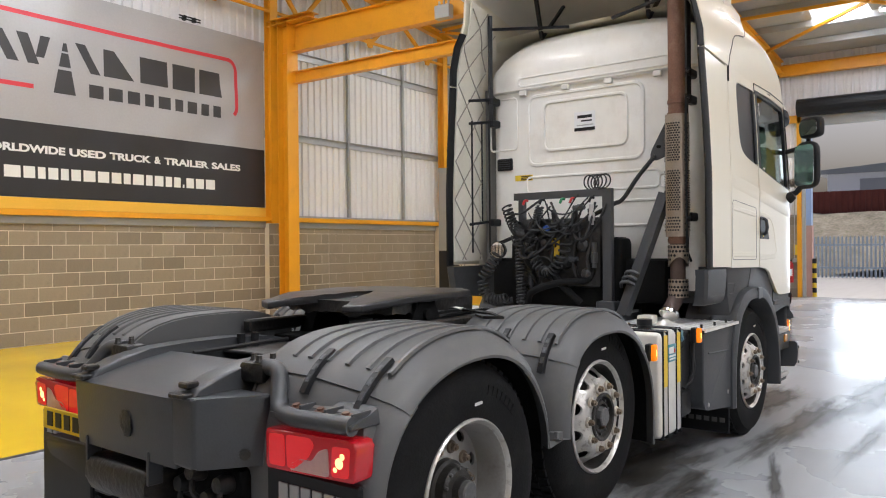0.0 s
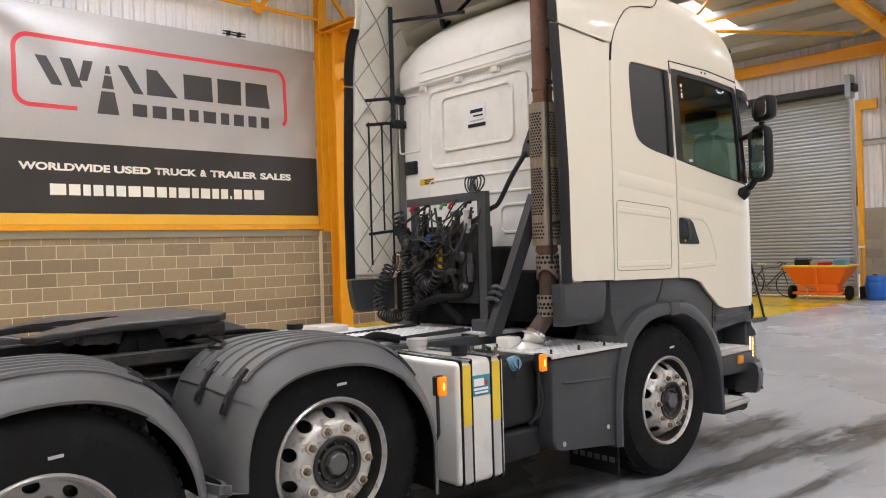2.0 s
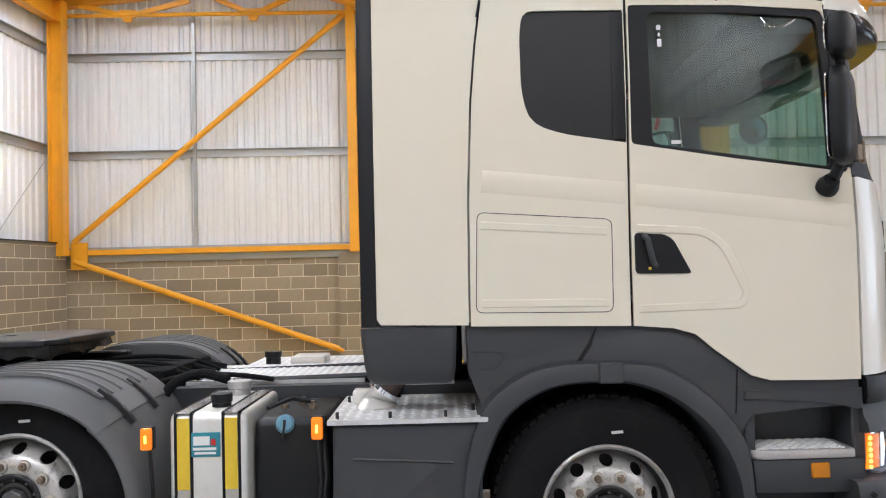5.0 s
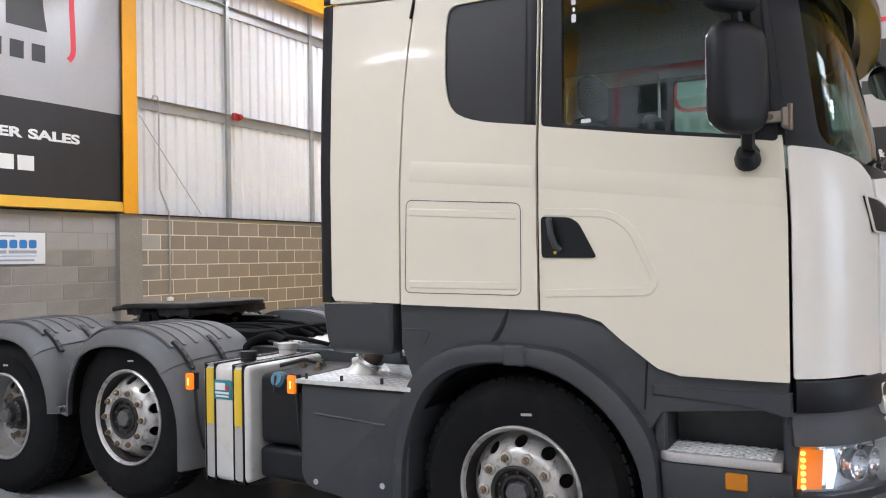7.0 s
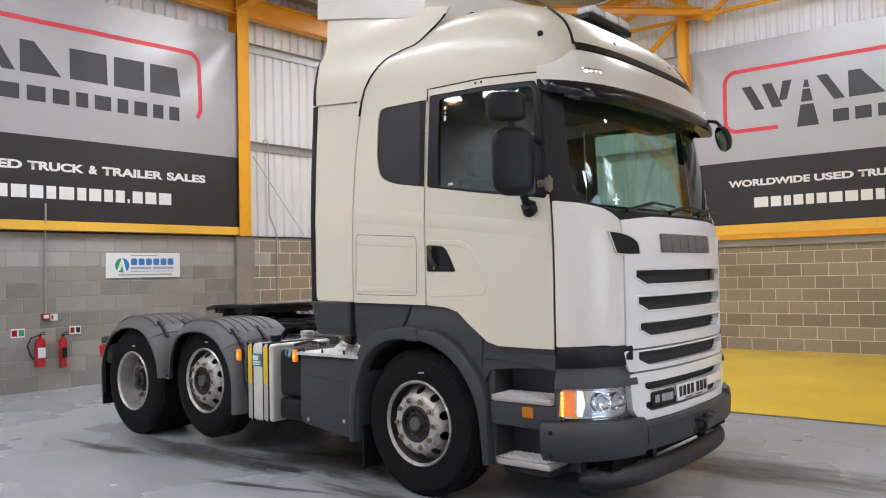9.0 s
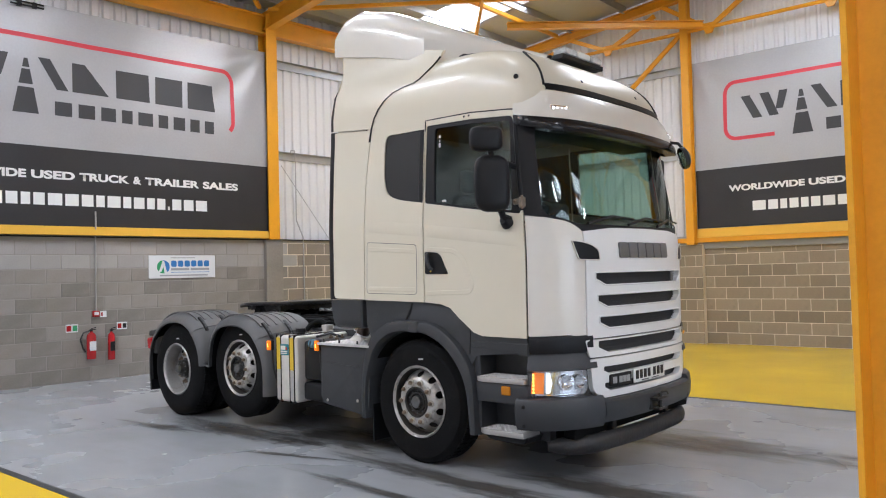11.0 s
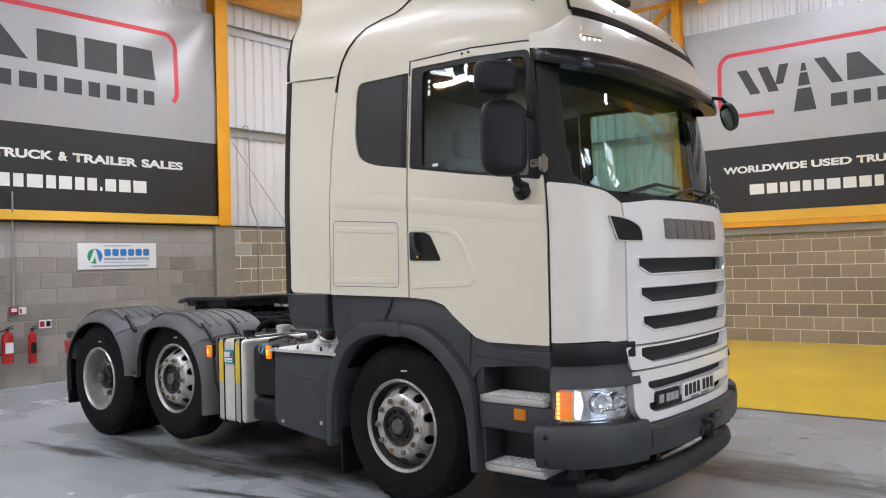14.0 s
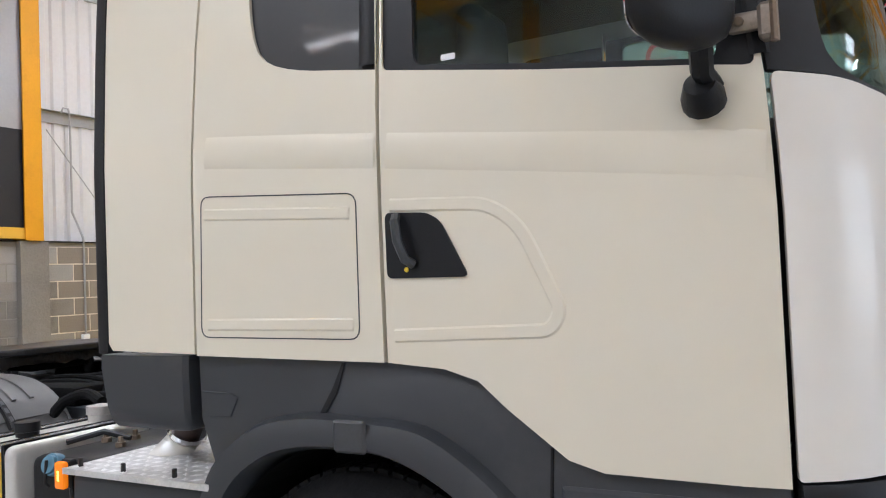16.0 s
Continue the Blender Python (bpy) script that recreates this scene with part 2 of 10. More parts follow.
SHUTTER = material("grey_shutter_slats", (0.33, 0.35, 0.36), 0.4, metal=0.3, vary=0.06, big=0.8)
SIGNWHITE = material("white_sign_board", (0.75, 0.76, 0.77), 0.4, vary=0.03)
SIGNBLUE = material("blue_sign_ink", (0.04, 0.20, 0.52), 0.4, vary=0.04)
SIGNGREEN = material("green_sign_ink", (0.03, 0.30, 0.12), 0.4, vary=0.04)
SIGNGREY = material("grey_sign_ink", (0.36, 0.37, 0.39), 0.4, vary=0.04)
EXTRED = material("extinguisher_red", (0.38, 0.012, 0.015), 0.25, vary=0.05, coat=0.3)
GALV = material("galvanised_conduit", (0.45, 0.45, 0.45), 0.4, metal=0.7, vary=0.1)
SPREADER = material("orange_hopper_plastic", (0.80, 0.16, 0.015), 0.45, vary=0.06, stain=(0.4, 0.09, 0.02), stain_amount=0.3)
BARREL = material("blue_barrel_plastic", (0.01, 0.11, 0.42), 0.4, vary=0.06)
CARD = material("cardboard", (0.36, 0.24, 0.14), 0.8, vary=0.1)
TUBE = material("lit_tube", (1, 1, 1), 0.3, emit=(1.0, 0.98, 0.94), strength=9.0)
SKYLIGHT = glass("skylight_sheet", (0.92, 0.94, 0.96), 0.3)
_nt = SKYLIGHT.node_tree
_scatter = _nt.nodes.new("ShaderNodeBsdfTranslucent")
_scatter.inputs["Color"].default_value = (0.93, 0.94, 0.95, 1)
_add = _nt.nodes.new("ShaderNodeAddShader")
_nt.links.new(_nt.nodes["Material Output"].inputs["Surface"].links[0].from_socket, _add.inputs[0])
_nt.links.new(_scatter.outputs[0], _add.inputs[1])
_nt.links.new(_add.outputs[0], _nt.nodes["Material Output"].inputs["Surface"])


def floor_material(name, colour, rough, dark, dark_amount):
    """Poured resin: large soft patches, tyre scuffs, fine grain; glossier where clean."""
    m = bpy.data.materials.new(name)
    m.use_nodes = True
    nt = m.node_tree
    n, link = nt.nodes, nt.links.new
    p = n["Principled BSDF"]
    p.inputs["Specular IOR Level"].default_value = 0.33
    tc = n.new("ShaderNodeTexCoord")
    wide, mid, fine = (n.new("ShaderNodeTexNoise") for _ in range(3))
    for t, s, d in ((wide, 0.45, 6), (mid, 2.6, 8), (fine, 70, 3)):
        t.inputs["Scale"].default_value, t.inputs["Detail"].default_value = s, d
        link(tc.outputs["Object"], t.inputs["Vector"])
    mapping = n.new("ShaderNodeMapping")
    mapping.inputs["Rotation"].default_value = (0, 0, radians(-14))
    mapping.inputs["Scale"].default_value = (0.35, 3.2, 1)
    link(tc.outputs["Object"], mapping.inputs["Vector"])
    scuff = n.new("ShaderNodeTexNoise")
    scuff.inputs["Scale"].default_value, scuff.inputs["Detail"].default_value = 1.3, 8
    link(mapping.outputs[0], scuff.inputs["Vector"])

    def ranged(src, lo, hi, a, b):
        r = n.new("ShaderNodeMapRange")
        for k, v in (("From Min", lo), ("From Max", hi), ("To Min", a), ("To Max", b)):
            r.inputs[k].default_value = v
        link(src, r.inputs["Value"])
        return r.outputs[0]

    def mixed(fac, a, b):
        x = n.new("ShaderNodeMix")
        x.data_type = "RGBA"
        link(fac, x.inputs["Factor"])
        for key, v in (("A", a), ("B", b)):
            if isinstance(v, tuple):
                x.inputs[key].default_value = (*v, 1)
            else:
                link(v, x.inputs[key])
        return x.outputs["Result"]

    c = Vector(colour)
    col = mixed(ranged(wide.outputs["Fac"], 0.35, 0.65, 0, 1), tuple(c * 0.92), tuple(c * 1.07))
    col = mixed(ranged(scuff.outputs["Fac"], 0.48, 0.85, 0, dark_amount), col, dark)
    col = mixed(ranged(mid.outputs["Fac"], 0.50, 0.85, 0, dark_amount * 0.7), col, dark)
    col = mixed(ranged(fine.outputs["Fac"], 0.3, 0.7, 0, 0.06), col, (0.02, 0.02, 0.02))
    link(col, p.inputs["Base Color"])
    link(ranged(wide.outputs["Fac"], 0.35, 0.70, rough * 0.8, rough * 1.35), p.inputs["Roughness"])
    b = n.new("ShaderNodeBump")
    b.inputs["Strength"].default_value, b.inputs["Distance"].default_value = 0.05, 0.01
    link(fine.outputs["Fac"], b.inputs["Height"])
    link(b.outputs["Normal"], p.inputs["Normal"])
    return m


def damp_shade_material():
    """Damp smear with the lorry's shade painted in: darker, glossier, and broken up towards nothing by streaky noise.
    """
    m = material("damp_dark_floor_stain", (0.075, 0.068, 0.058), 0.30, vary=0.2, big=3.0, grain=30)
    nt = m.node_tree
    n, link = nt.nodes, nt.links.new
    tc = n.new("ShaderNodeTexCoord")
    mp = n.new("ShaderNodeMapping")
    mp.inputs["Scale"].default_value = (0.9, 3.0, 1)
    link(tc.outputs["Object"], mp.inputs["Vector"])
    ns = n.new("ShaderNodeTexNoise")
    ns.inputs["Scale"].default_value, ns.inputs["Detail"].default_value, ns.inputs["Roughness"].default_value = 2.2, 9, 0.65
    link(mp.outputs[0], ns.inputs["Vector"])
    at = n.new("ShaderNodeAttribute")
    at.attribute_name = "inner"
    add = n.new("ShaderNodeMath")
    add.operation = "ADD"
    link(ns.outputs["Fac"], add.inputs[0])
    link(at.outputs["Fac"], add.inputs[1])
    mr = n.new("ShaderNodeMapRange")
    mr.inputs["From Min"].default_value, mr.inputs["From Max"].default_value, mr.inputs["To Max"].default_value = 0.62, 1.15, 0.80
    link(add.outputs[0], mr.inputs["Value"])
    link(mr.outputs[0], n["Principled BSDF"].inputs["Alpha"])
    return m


DAMP_SHADE = damp_shade_material()
FLOORGREY = floor_material("grey_resin_floor", (0.345, 0.36, 0.38), 0.26, (0.20, 0.19, 0.18), 0.30)
FLOORYELLOW = floor_material("yellow_resin_floor", (0.84, 0.56, 0.008), 0.15, (0.60, 0.40, 0.02), 0.12)
CONCRETE = floor_material("yard_concrete", (0.42, 0.42, 0.41), 0.7, (0.3, 0.29, 0.28), 0.5)


# ---------------------------------------------------------------- mesh helpers
def bend(pts, n=6):
    """A smooth line through points."""
    p = [Vector(q) for q in pts]
    p = [2 * p[0] - p[1]] + p + [2 * p[-1] - p[-2]]
    out = []
    for a, b, c, d in zip(p, p[1:], p[2:], p[3:]):
        for k in range(n):
            t = k / n
            out.append(0.5 * (2 * b + (c - a) * t + (2 * a - 5 * b + 4 * c - d) * t * t + (3 * b - a - 3 * c + d) * t ** 3))
    return out + [p[-2]]


def mesh_from(name, bm, mat, smooth=False):
    me = bpy.data.meshes.new(name)
    bm.to_mesh(me)
    bm.free()
    for m in (mat if isinstance(mat, (list, tuple)) else (mat,)):
        me.materials.append(m)
    if smooth:
        me.shade_smooth()
        me.set_sharp_from_angle(angle=radians(35))
    return me


def part(name, bm, mat, parent=None, label="", smooth=True):
    """Links a bmesh as one mesh object under a thing or a part."""
    ob = new(name, mesh_from(name, bm, mat, smooth))
    if parent is not None:
        ob.parent = parent
    if label:
        ob["label"] = label
    return ob


def empty(name, label, category, group="", m=None, kind=""):
    ob = new(name)
    ob.empty_display_size = 0.1
    if m is not None:
        ob.matrix_world = m
    return tagged(ob, label, category, group, kind)


def box(bm, x0, x1, y0, y1, z0, z1, bevel=0.0, seg=2, m=None):
    x0, x1, y0, y1, z0, z1 = min(x0, x1), max(x0, x1), min(y0, y1), max(y0, y1), min(z0, z1), max(z0, z1)
    v = [bm.verts.new(p) for p in ((x0, y0, z0), (x1, y0, z0), (x1, y1, z0), (x0, y1, z0), (x0, y0, z1), (x1, y0, z1), (x1, y1, z1), (x0, y1, z1))]
    f = [bm.faces.new([v[i] for i in q]) for q in ((0, 3, 2, 1), (4, 5, 6, 7), (0, 1, 5, 4), (1, 2, 6, 5), (2, 3, 7, 6), (3, 0, 4, 7))]
    if bevel:
        r = bmesh.ops.bevel(bm, geom=list({e for g in f for e in g.edges}), offset=bevel, segments=seg, profile=0.5, affect="EDGES", clamp_overlap=True)
        v = list({w for g in r["faces"] for w in g.verts} | {w for w in v if w.is_valid})
    if m is not None:
        bmesh.ops.transform(bm, matrix=m, verts=[w for w in v if w.is_valid])
    return v


def ngon_prism(bm, pts, a, b, axis="y", bevel=0.0, seg=2):
    """A polygon, in the plane across the axis, drawn out from a to b."""
    def at(p, d):
        return {"x": (d, p[0], p[1]), "y": (p[0], d, p[1]), "z": (p[0], p[1], d)}[axis]
    lo = [bm.verts.new(at(p, a)) for p in pts]
    hi = [bm.verts.new(at(p, b)) for p in pts]
    n = len(pts)
    faces = [bm.faces.new(lo), bm.faces.new(hi[::-1])]
    sides = [bm.faces.new((lo[i], hi[i], hi[(i + 1) % n], lo[(i + 1) % n])) for i in range(n)]
    if bevel:
        edges = list({e for f in faces for e in f.edges})
        bmesh.ops.bevel(bm, geom=edges, offset=bevel, segments=seg, profile=0.5, affect="EDGES", clamp_overlap=True)
    bmesh.ops.recalc_face_normals(bm, faces=bm.faces[:])


def tube(bm, pts, r, seg=10, closed_ends=True, radii=None):
    """A round bar along a line of points."""
    pts = [Vector(p) for p in pts]
    rings, side = [], None
    for i, p in enumerate(pts):
        d = (pts[min(i + 1, len(pts) - 1)] - pts[max(i - 1, 0)]).normalized()
        if side is None:
            side = d.orthogonal().normalized()
        side = (side - d * side.dot(d)).normalized()
        up = d.cross(side)
        rr = radii[i] if radii else r
        rings.append([bm.verts.new(p + rr * (math.cos(2 * math.pi * k / seg) * side + math.sin(2 * math.pi * k / seg) * up)) for k in range(seg)])
    for a, b in zip(rings, rings[1:]):
        for k in range(seg):
            bm.faces.new((a[k], a[(k + 1) % seg], b[(k + 1) % seg], b[k]))
    if closed_ends:
        bm.faces.new(rings[0][::-1])
        bm.faces.new(rings[-1])


def bar(bm, p0, p1, w, h, up=(0, 0, 1)):
    """A rectangular bar from point to point."""
    p0, p1 = Vector(p0), Vector(p1)
    d = (p1 - p0).normalized()
    s = d.cross(Vector(up))
    s = s.normalized() if s.length > 1e-4 else d.orthogonal().normalized()
    u = s.cross(d)
    q = [bm.verts.new(p + a * s * w / 2 + b * u * h / 2) for p in (p0, p1) for a, b in ((-1, -1), (1, -1), (1, 1), (-1, 1))]
    for i in ((0, 1, 2, 3), (7, 6, 5, 4), (0, 4, 5, 1), (1, 5, 6, 2), (2, 6, 7, 3), (3, 7, 4, 0)):
        bm.faces.new([q[k] for k in i])


def ibeam(bm, p0, p1, w, h, up=(0, 0, 1), tw=0.012, tf=0.016):
    p0, p1 = Vector(p0), Vector(p1)
    d = (p1 - p0).normalized()
    s = d.cross(Vector(up)).normalized()
    u = s.cross(d)
    for off, ww, hh in ((u * (h - tf) / 2, w, tf), (-u * (h - tf) / 2, w, tf), (Vector(), tw, h - 2 * tf)):
        bar(bm, p0 + off, p1 + off, ww, hh, up)


def lathe(bm, profile, centre, axis, seg=32, close=False):
    """Turns a list of (radius, distance along the axis) about an axis."""
    centre, axis = Vector(centre), Vector(axis).normalized()
    a = axis.orthogonal().normalized()
    b = axis.cross(a)
    rings = []
    for r, d in profile:
        if r < 1e-5:
            rings.append([bm.verts.new(centre + axis * d)])
        else:
            rings.append([bm.verts.new(centre + axis * d + r * (math.cos(2 * math.pi * k / seg) * a + math.sin(2 * math.pi * k / seg) * b)) for k in range(seg)])
    for p, q in zip(rings, rings[1:]):
        for k in range(seg):
            j = (k + 1) % seg
            if len(p) == 1 and len(q) == 1:
                continue
            if len(p) == 1:
                bm.faces.new((p[0], q[k], q[j]))
            elif len(q) == 1:
                bm.faces.new((p[k], q[0], p[j]))
            else:
                bm.faces.new((p[k], q[k], q[j], p[j]))
    bmesh.ops.recalc_face_normals(bm, faces=bm.faces[:])


def rounded(x0, x1, z0, z1, r, n=4):
    """The outline of a rectangle with round corners."""
    out = []
    for cx, cz, a in ((x1 - r, z0 + r, -90), (x1 - r, z1 - r, 0), (x0 + r, z1 - r, 90), (x0 + r, z0 + r, 180)):
        for k in range(n + 1):
            t = radians(a + 90 * k / n)
            out.append((cx + r * math.cos(t), cz + r * math.sin(t)))
    return out


def round_poly(pts, r=0.04, n=4):
    """Rounds the corners of a polygon; r is one radius or one for each corner."""
    out = []
    m = len(pts)
    for i in range(m):
        p, a, b = Vector(pts[i]), Vector(pts[i - 1]), Vector(pts[(i + 1) % m])
        rr = r[i] if isinstance(r, (list, tuple)) else r
        la, lb = (a - p).length, (b - p).length
        d = min(rr, 0.48 * la, 0.48 * lb)
        if d < 1e-4:
            out.append(tuple(p))
            continue
        u, v = p + (a - p) / la * d, p + (b - p) / lb * d
        for k in range(n + 1):
            t = k / n
            out.append(tuple((1 - t) ** 2 * u + 2 * t * (1 - t) * p + t * t * v))
    return out


def inside(p, poly):
    x, y = p
    hit = False
    for (ax, ay), (bx, by) in zip(poly, poly[1:] + poly[:1]):
        if (ay > y) != (by > y) and x < (bx - ax) * (y - ay) / (by - ay) + ax:
            hit = not hit
    return hit


def skin(outline, holes, place, thick, step=0.12, flip=False):
    """A sheet cut to an outline with holes, laid on a curved surface by place(u, v, depth), with thickness."""
    from mathutils.geometry import delaunay_2d_cdt

    def fine(poly):
        out = []
        for a, b in zip(poly, poly[1:] + poly[:1]):
            k = max(1, int(math.dist(a, b) / step))
            out += [(a[0] + (b[0] - a[0]) * i / k, a[1] + (b[1] - a[1]) * i / k) for i in range(k)]
        return out
    loops = [fine(outline)] + [fine(h) for h in holes]
    verts, edges = [], []
    for lp in loops:
        s = len(verts)
        verts += [Vector(p) for p in lp]
        edges += [(s + i, s + (i + 1) % len(lp)) for i in range(len(lp))]
    us, vs = [p[0] for p in outline], [p[1] for p in outline]
    u = min(us) + step / 2
    while u < max(us):
        v = min(vs) + step / 2
        while v < max(vs):
            if inside((u, v), outline) and not any(inside((u, v), h) for h in holes):
                near = min((Vector((u, v)) - w).length for w in verts[:len(verts)])
                if near > step * 0.35:
                    verts.append(Vector((u, v)))
            v += step
        u += step
    vo, _, fo, *_ = delaunay_2d_cdt(verts, edges, [], 0, 1e-5)
    bm = bmesh.new()
    top = [bm.verts.new(place(p.x, p.y, 0.0)) for p in vo]
    low = [bm.verts.new(place(p.x, p.y, thick)) for p in vo]
    for f in fo:
        c = sum((vo[i] for i in f), Vector((0, 0))) / len(f)
        if inside(c, outline) and not any(inside(c, h) for h in holes):
            q = f[::-1] if flip else f
            bm.faces.new([top[i] for i in q])
            bm.faces.new([low[i] for i in q][::-1])
    bm.verts.ensure_lookup_table()
    count = {}
    for f in list(bm.faces):
        for e in f.edges:
            count[e] = count.get(e, 0) + 1
    idx = {v: i for i, v in enumerate(top)}
    for e, k in list(count.items()):
        if k == 1 and e.verts[0] in idx and e.verts[1] in idx:
            a, b = idx[e.verts[0]], idx[e.verts[1]]
            try:
                bm.faces.new((top[a], top[b], low[b], low[a]))
            except ValueError:
                pass
    bmesh.ops.delete(bm, geom=[v for v in bm.verts if not v.link_faces], context="VERTS")
    bmesh.ops.recalc_face_normals(bm, faces=bm.faces[:])
    return bm


def text_mesh(words, width, height, mat, name):
    """Flat lettering in the built-in font, scaled to a width and a cap height; it lies in x and y from its lower left corner."""
    cu = bpy.data.curves.new(name, "FONT")
    cu.body = words
    cu.size = 1.0
    cu.offset = 0.042
    ob = bpy.data.objects.new(name, cu)
    scene.collection.objects.link(ob)
    me = bpy.data.meshes.new_from_object(ob.evaluated_get(bpy.context.evaluated_depsgraph_get()))
    bpy.data.objects.remove(ob)
    xs, ys = [v.co.x for v in me.vertices], [v.co.y for v in me.vertices]
    for v in me.vertices:
        v.co.x = (v.co.x - min(xs)) / (max(xs) - min(xs)) * width
        v.co.y = (v.co.y - min(ys)) / (max(ys) - min(ys)) * height
    me.materials.clear()
    me.materials.append(mat)
    return me

# ---------------------------------------------------------------- the hall
LY = 9.97            # face of the block wall beyond the lorry's left side
FX = 17.3            # wall with the doors, ahead of the lorry
SY = -11.2           # wall behind the camera
# the wall behind the lorry stands a little out of square
RTURN = radians(-4.6)
RM = Matrix.Translation((-7.98, 2.3, 0)) @ Matrix.Rotation(RTURN, 4, "Z")
EAVES = 6.75
RIDGE_X, RIDGE_Z = 4.3, 8.3


def structure(name, bm, mat, label, m=None, smooth=False):
    ob = part(name, bm, mat, None, "", smooth)
    if m is not None:
        ob.matrix_world = m
    return tagged(ob, label, "", "", "structure")


# floor: one sheet in three strips
bm = bmesh.new()
box(bm, -9.5, FX + 0.3, -3.36, 3.3, -0.2, 0.0)
floor = structure("floor", bm, FLOORGREY, "glossy grey resin floor with tyre scuffs and stains")
bm = bmesh.new()
box(bm, -9.5, FX + 0.3, 3.3, 10.4, -0.2, 0.001)
structure("floor_walkway", bm, FLOORYELLOW, "glossy yellow resin floor strip along the block wall")
bm = bmesh.new()
box(bm, -9.5, FX + 0.3, SY, -3.36, -0.2, 0.001)
structure("floor_walkway_2", bm, FLOORYELLOW, "glossy yellow resin floor strip beside the grey bay")
bm = bmesh.new()
box(bm, -9.5, 10.8, 3.24, 3.3, 0.0, 0.003)
box(bm, -9.5, 10.8, -3.36, -3.29, 0.0, 0.003)
structure("trim_floor_joint", bm, GREY, "dark joint line between grey and yellow floor")
bm = bmesh.new()
box(bm, -9.5, FX, SY, -3.9, 0.0, 0.004)
structure("floor_bay", bm, FLOORGREY, "glossy grey resin floor of the next bay")

# damp smears round the lorry's wheels, and dark patches painting the shade under it
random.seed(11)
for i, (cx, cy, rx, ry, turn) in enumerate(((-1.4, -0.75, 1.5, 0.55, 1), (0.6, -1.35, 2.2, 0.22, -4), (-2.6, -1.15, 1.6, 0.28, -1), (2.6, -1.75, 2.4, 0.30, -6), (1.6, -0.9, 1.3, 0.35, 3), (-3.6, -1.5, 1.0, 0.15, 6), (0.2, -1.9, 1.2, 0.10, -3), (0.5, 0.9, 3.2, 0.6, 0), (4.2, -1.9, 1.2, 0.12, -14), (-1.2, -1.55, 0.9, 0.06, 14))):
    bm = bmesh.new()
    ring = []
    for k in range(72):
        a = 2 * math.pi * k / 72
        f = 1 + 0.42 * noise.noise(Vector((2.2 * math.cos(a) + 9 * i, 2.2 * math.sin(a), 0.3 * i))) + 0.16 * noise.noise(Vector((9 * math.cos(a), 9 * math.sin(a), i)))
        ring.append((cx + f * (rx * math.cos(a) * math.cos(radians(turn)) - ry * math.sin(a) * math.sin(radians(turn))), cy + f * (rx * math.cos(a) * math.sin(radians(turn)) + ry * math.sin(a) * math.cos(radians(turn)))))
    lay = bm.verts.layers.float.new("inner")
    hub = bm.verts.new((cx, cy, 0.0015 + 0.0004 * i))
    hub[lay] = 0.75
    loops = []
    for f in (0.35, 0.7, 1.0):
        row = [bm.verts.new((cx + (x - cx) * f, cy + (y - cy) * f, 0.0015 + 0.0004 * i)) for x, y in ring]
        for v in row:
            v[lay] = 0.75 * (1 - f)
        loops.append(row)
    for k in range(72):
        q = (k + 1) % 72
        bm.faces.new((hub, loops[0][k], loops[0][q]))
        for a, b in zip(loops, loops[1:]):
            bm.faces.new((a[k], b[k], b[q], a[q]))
    structure("floor_stain_%d" % (i + 1), bm, DAMP_SHADE, "dark smear on the grey resin floor, damp with the lorry's shade painted in")

# outside ground
bm = bmesh.new()
box(bm, FX + 0.3, 400, -300, 300, -0.2, -0.02)
structure("ground", bm, CONCRETE, "pale concrete yard outside the open door")


def blocks(thing, rows, cols, length, course, mat, m, skip=None, mats=None, limit=300, depth=0.1):
    """Courses of blocks in running bond; the first few hundred as pieces, the rest as one mesh.
    The wall's face runs along local x, looks to local -y and starts at the origin."""
    def block_mesh(name, w, h):
        bmb = bmesh.new()
        g = 0.0065
        v = box(bmb, g, w - g, 0.0, depth, g, h - g)
        bmesh.ops.bevel(bmb, geom=[e for e in bmb.edges if abs(e.verts[0].co.y) < 1e-5 and abs(e.verts[1].co.y) < 1e-5], offset=0.003, segments=1, affect="EDGES")
        return bmb
    shared = {}
    rest = bmesh.new()
    made = 0
    for r in range(rows):
        h = course
        for c in range(-1, cols + 1):
            a = c * length + (length / 2 if r % 2 else 0)
            b = a + length
            a, b = max(a, 0.0), min(b, cols * length)
            if b - a < 0.03:
                continue
            if skip and skip(a, b, r):
                continue
            mt = mats(a, b, r) if mats else mat
            place = m @ Matrix.Translation((a, random.uniform(-0.0012, 0.0012), r * course))
            if made < limit:
                key = (round(b - a, 3), mt.name)
                if key not in shared:
                    shared[key] = mesh_from("block", block_mesh("block", b - a, h), mt)
                ob = new("block", shared[key])
                ob.parent = thing
                ob.matrix_world = place
                made += 1
            else:
                v = box(rest, a + 0.0065, b - 0.0065, 0.0, depth, 0.0065, h - 0.0065)
                bmesh.ops.transform(rest, matrix=Matrix.Translation((0, 0, r * course)), verts=v)
    if len(rest.verts):
        ob = part("blockwork", rest, mat, thing, "", False)
        ob.matrix_world = m
        ob["kind"] = "stuff"
    else:
        rest.free()


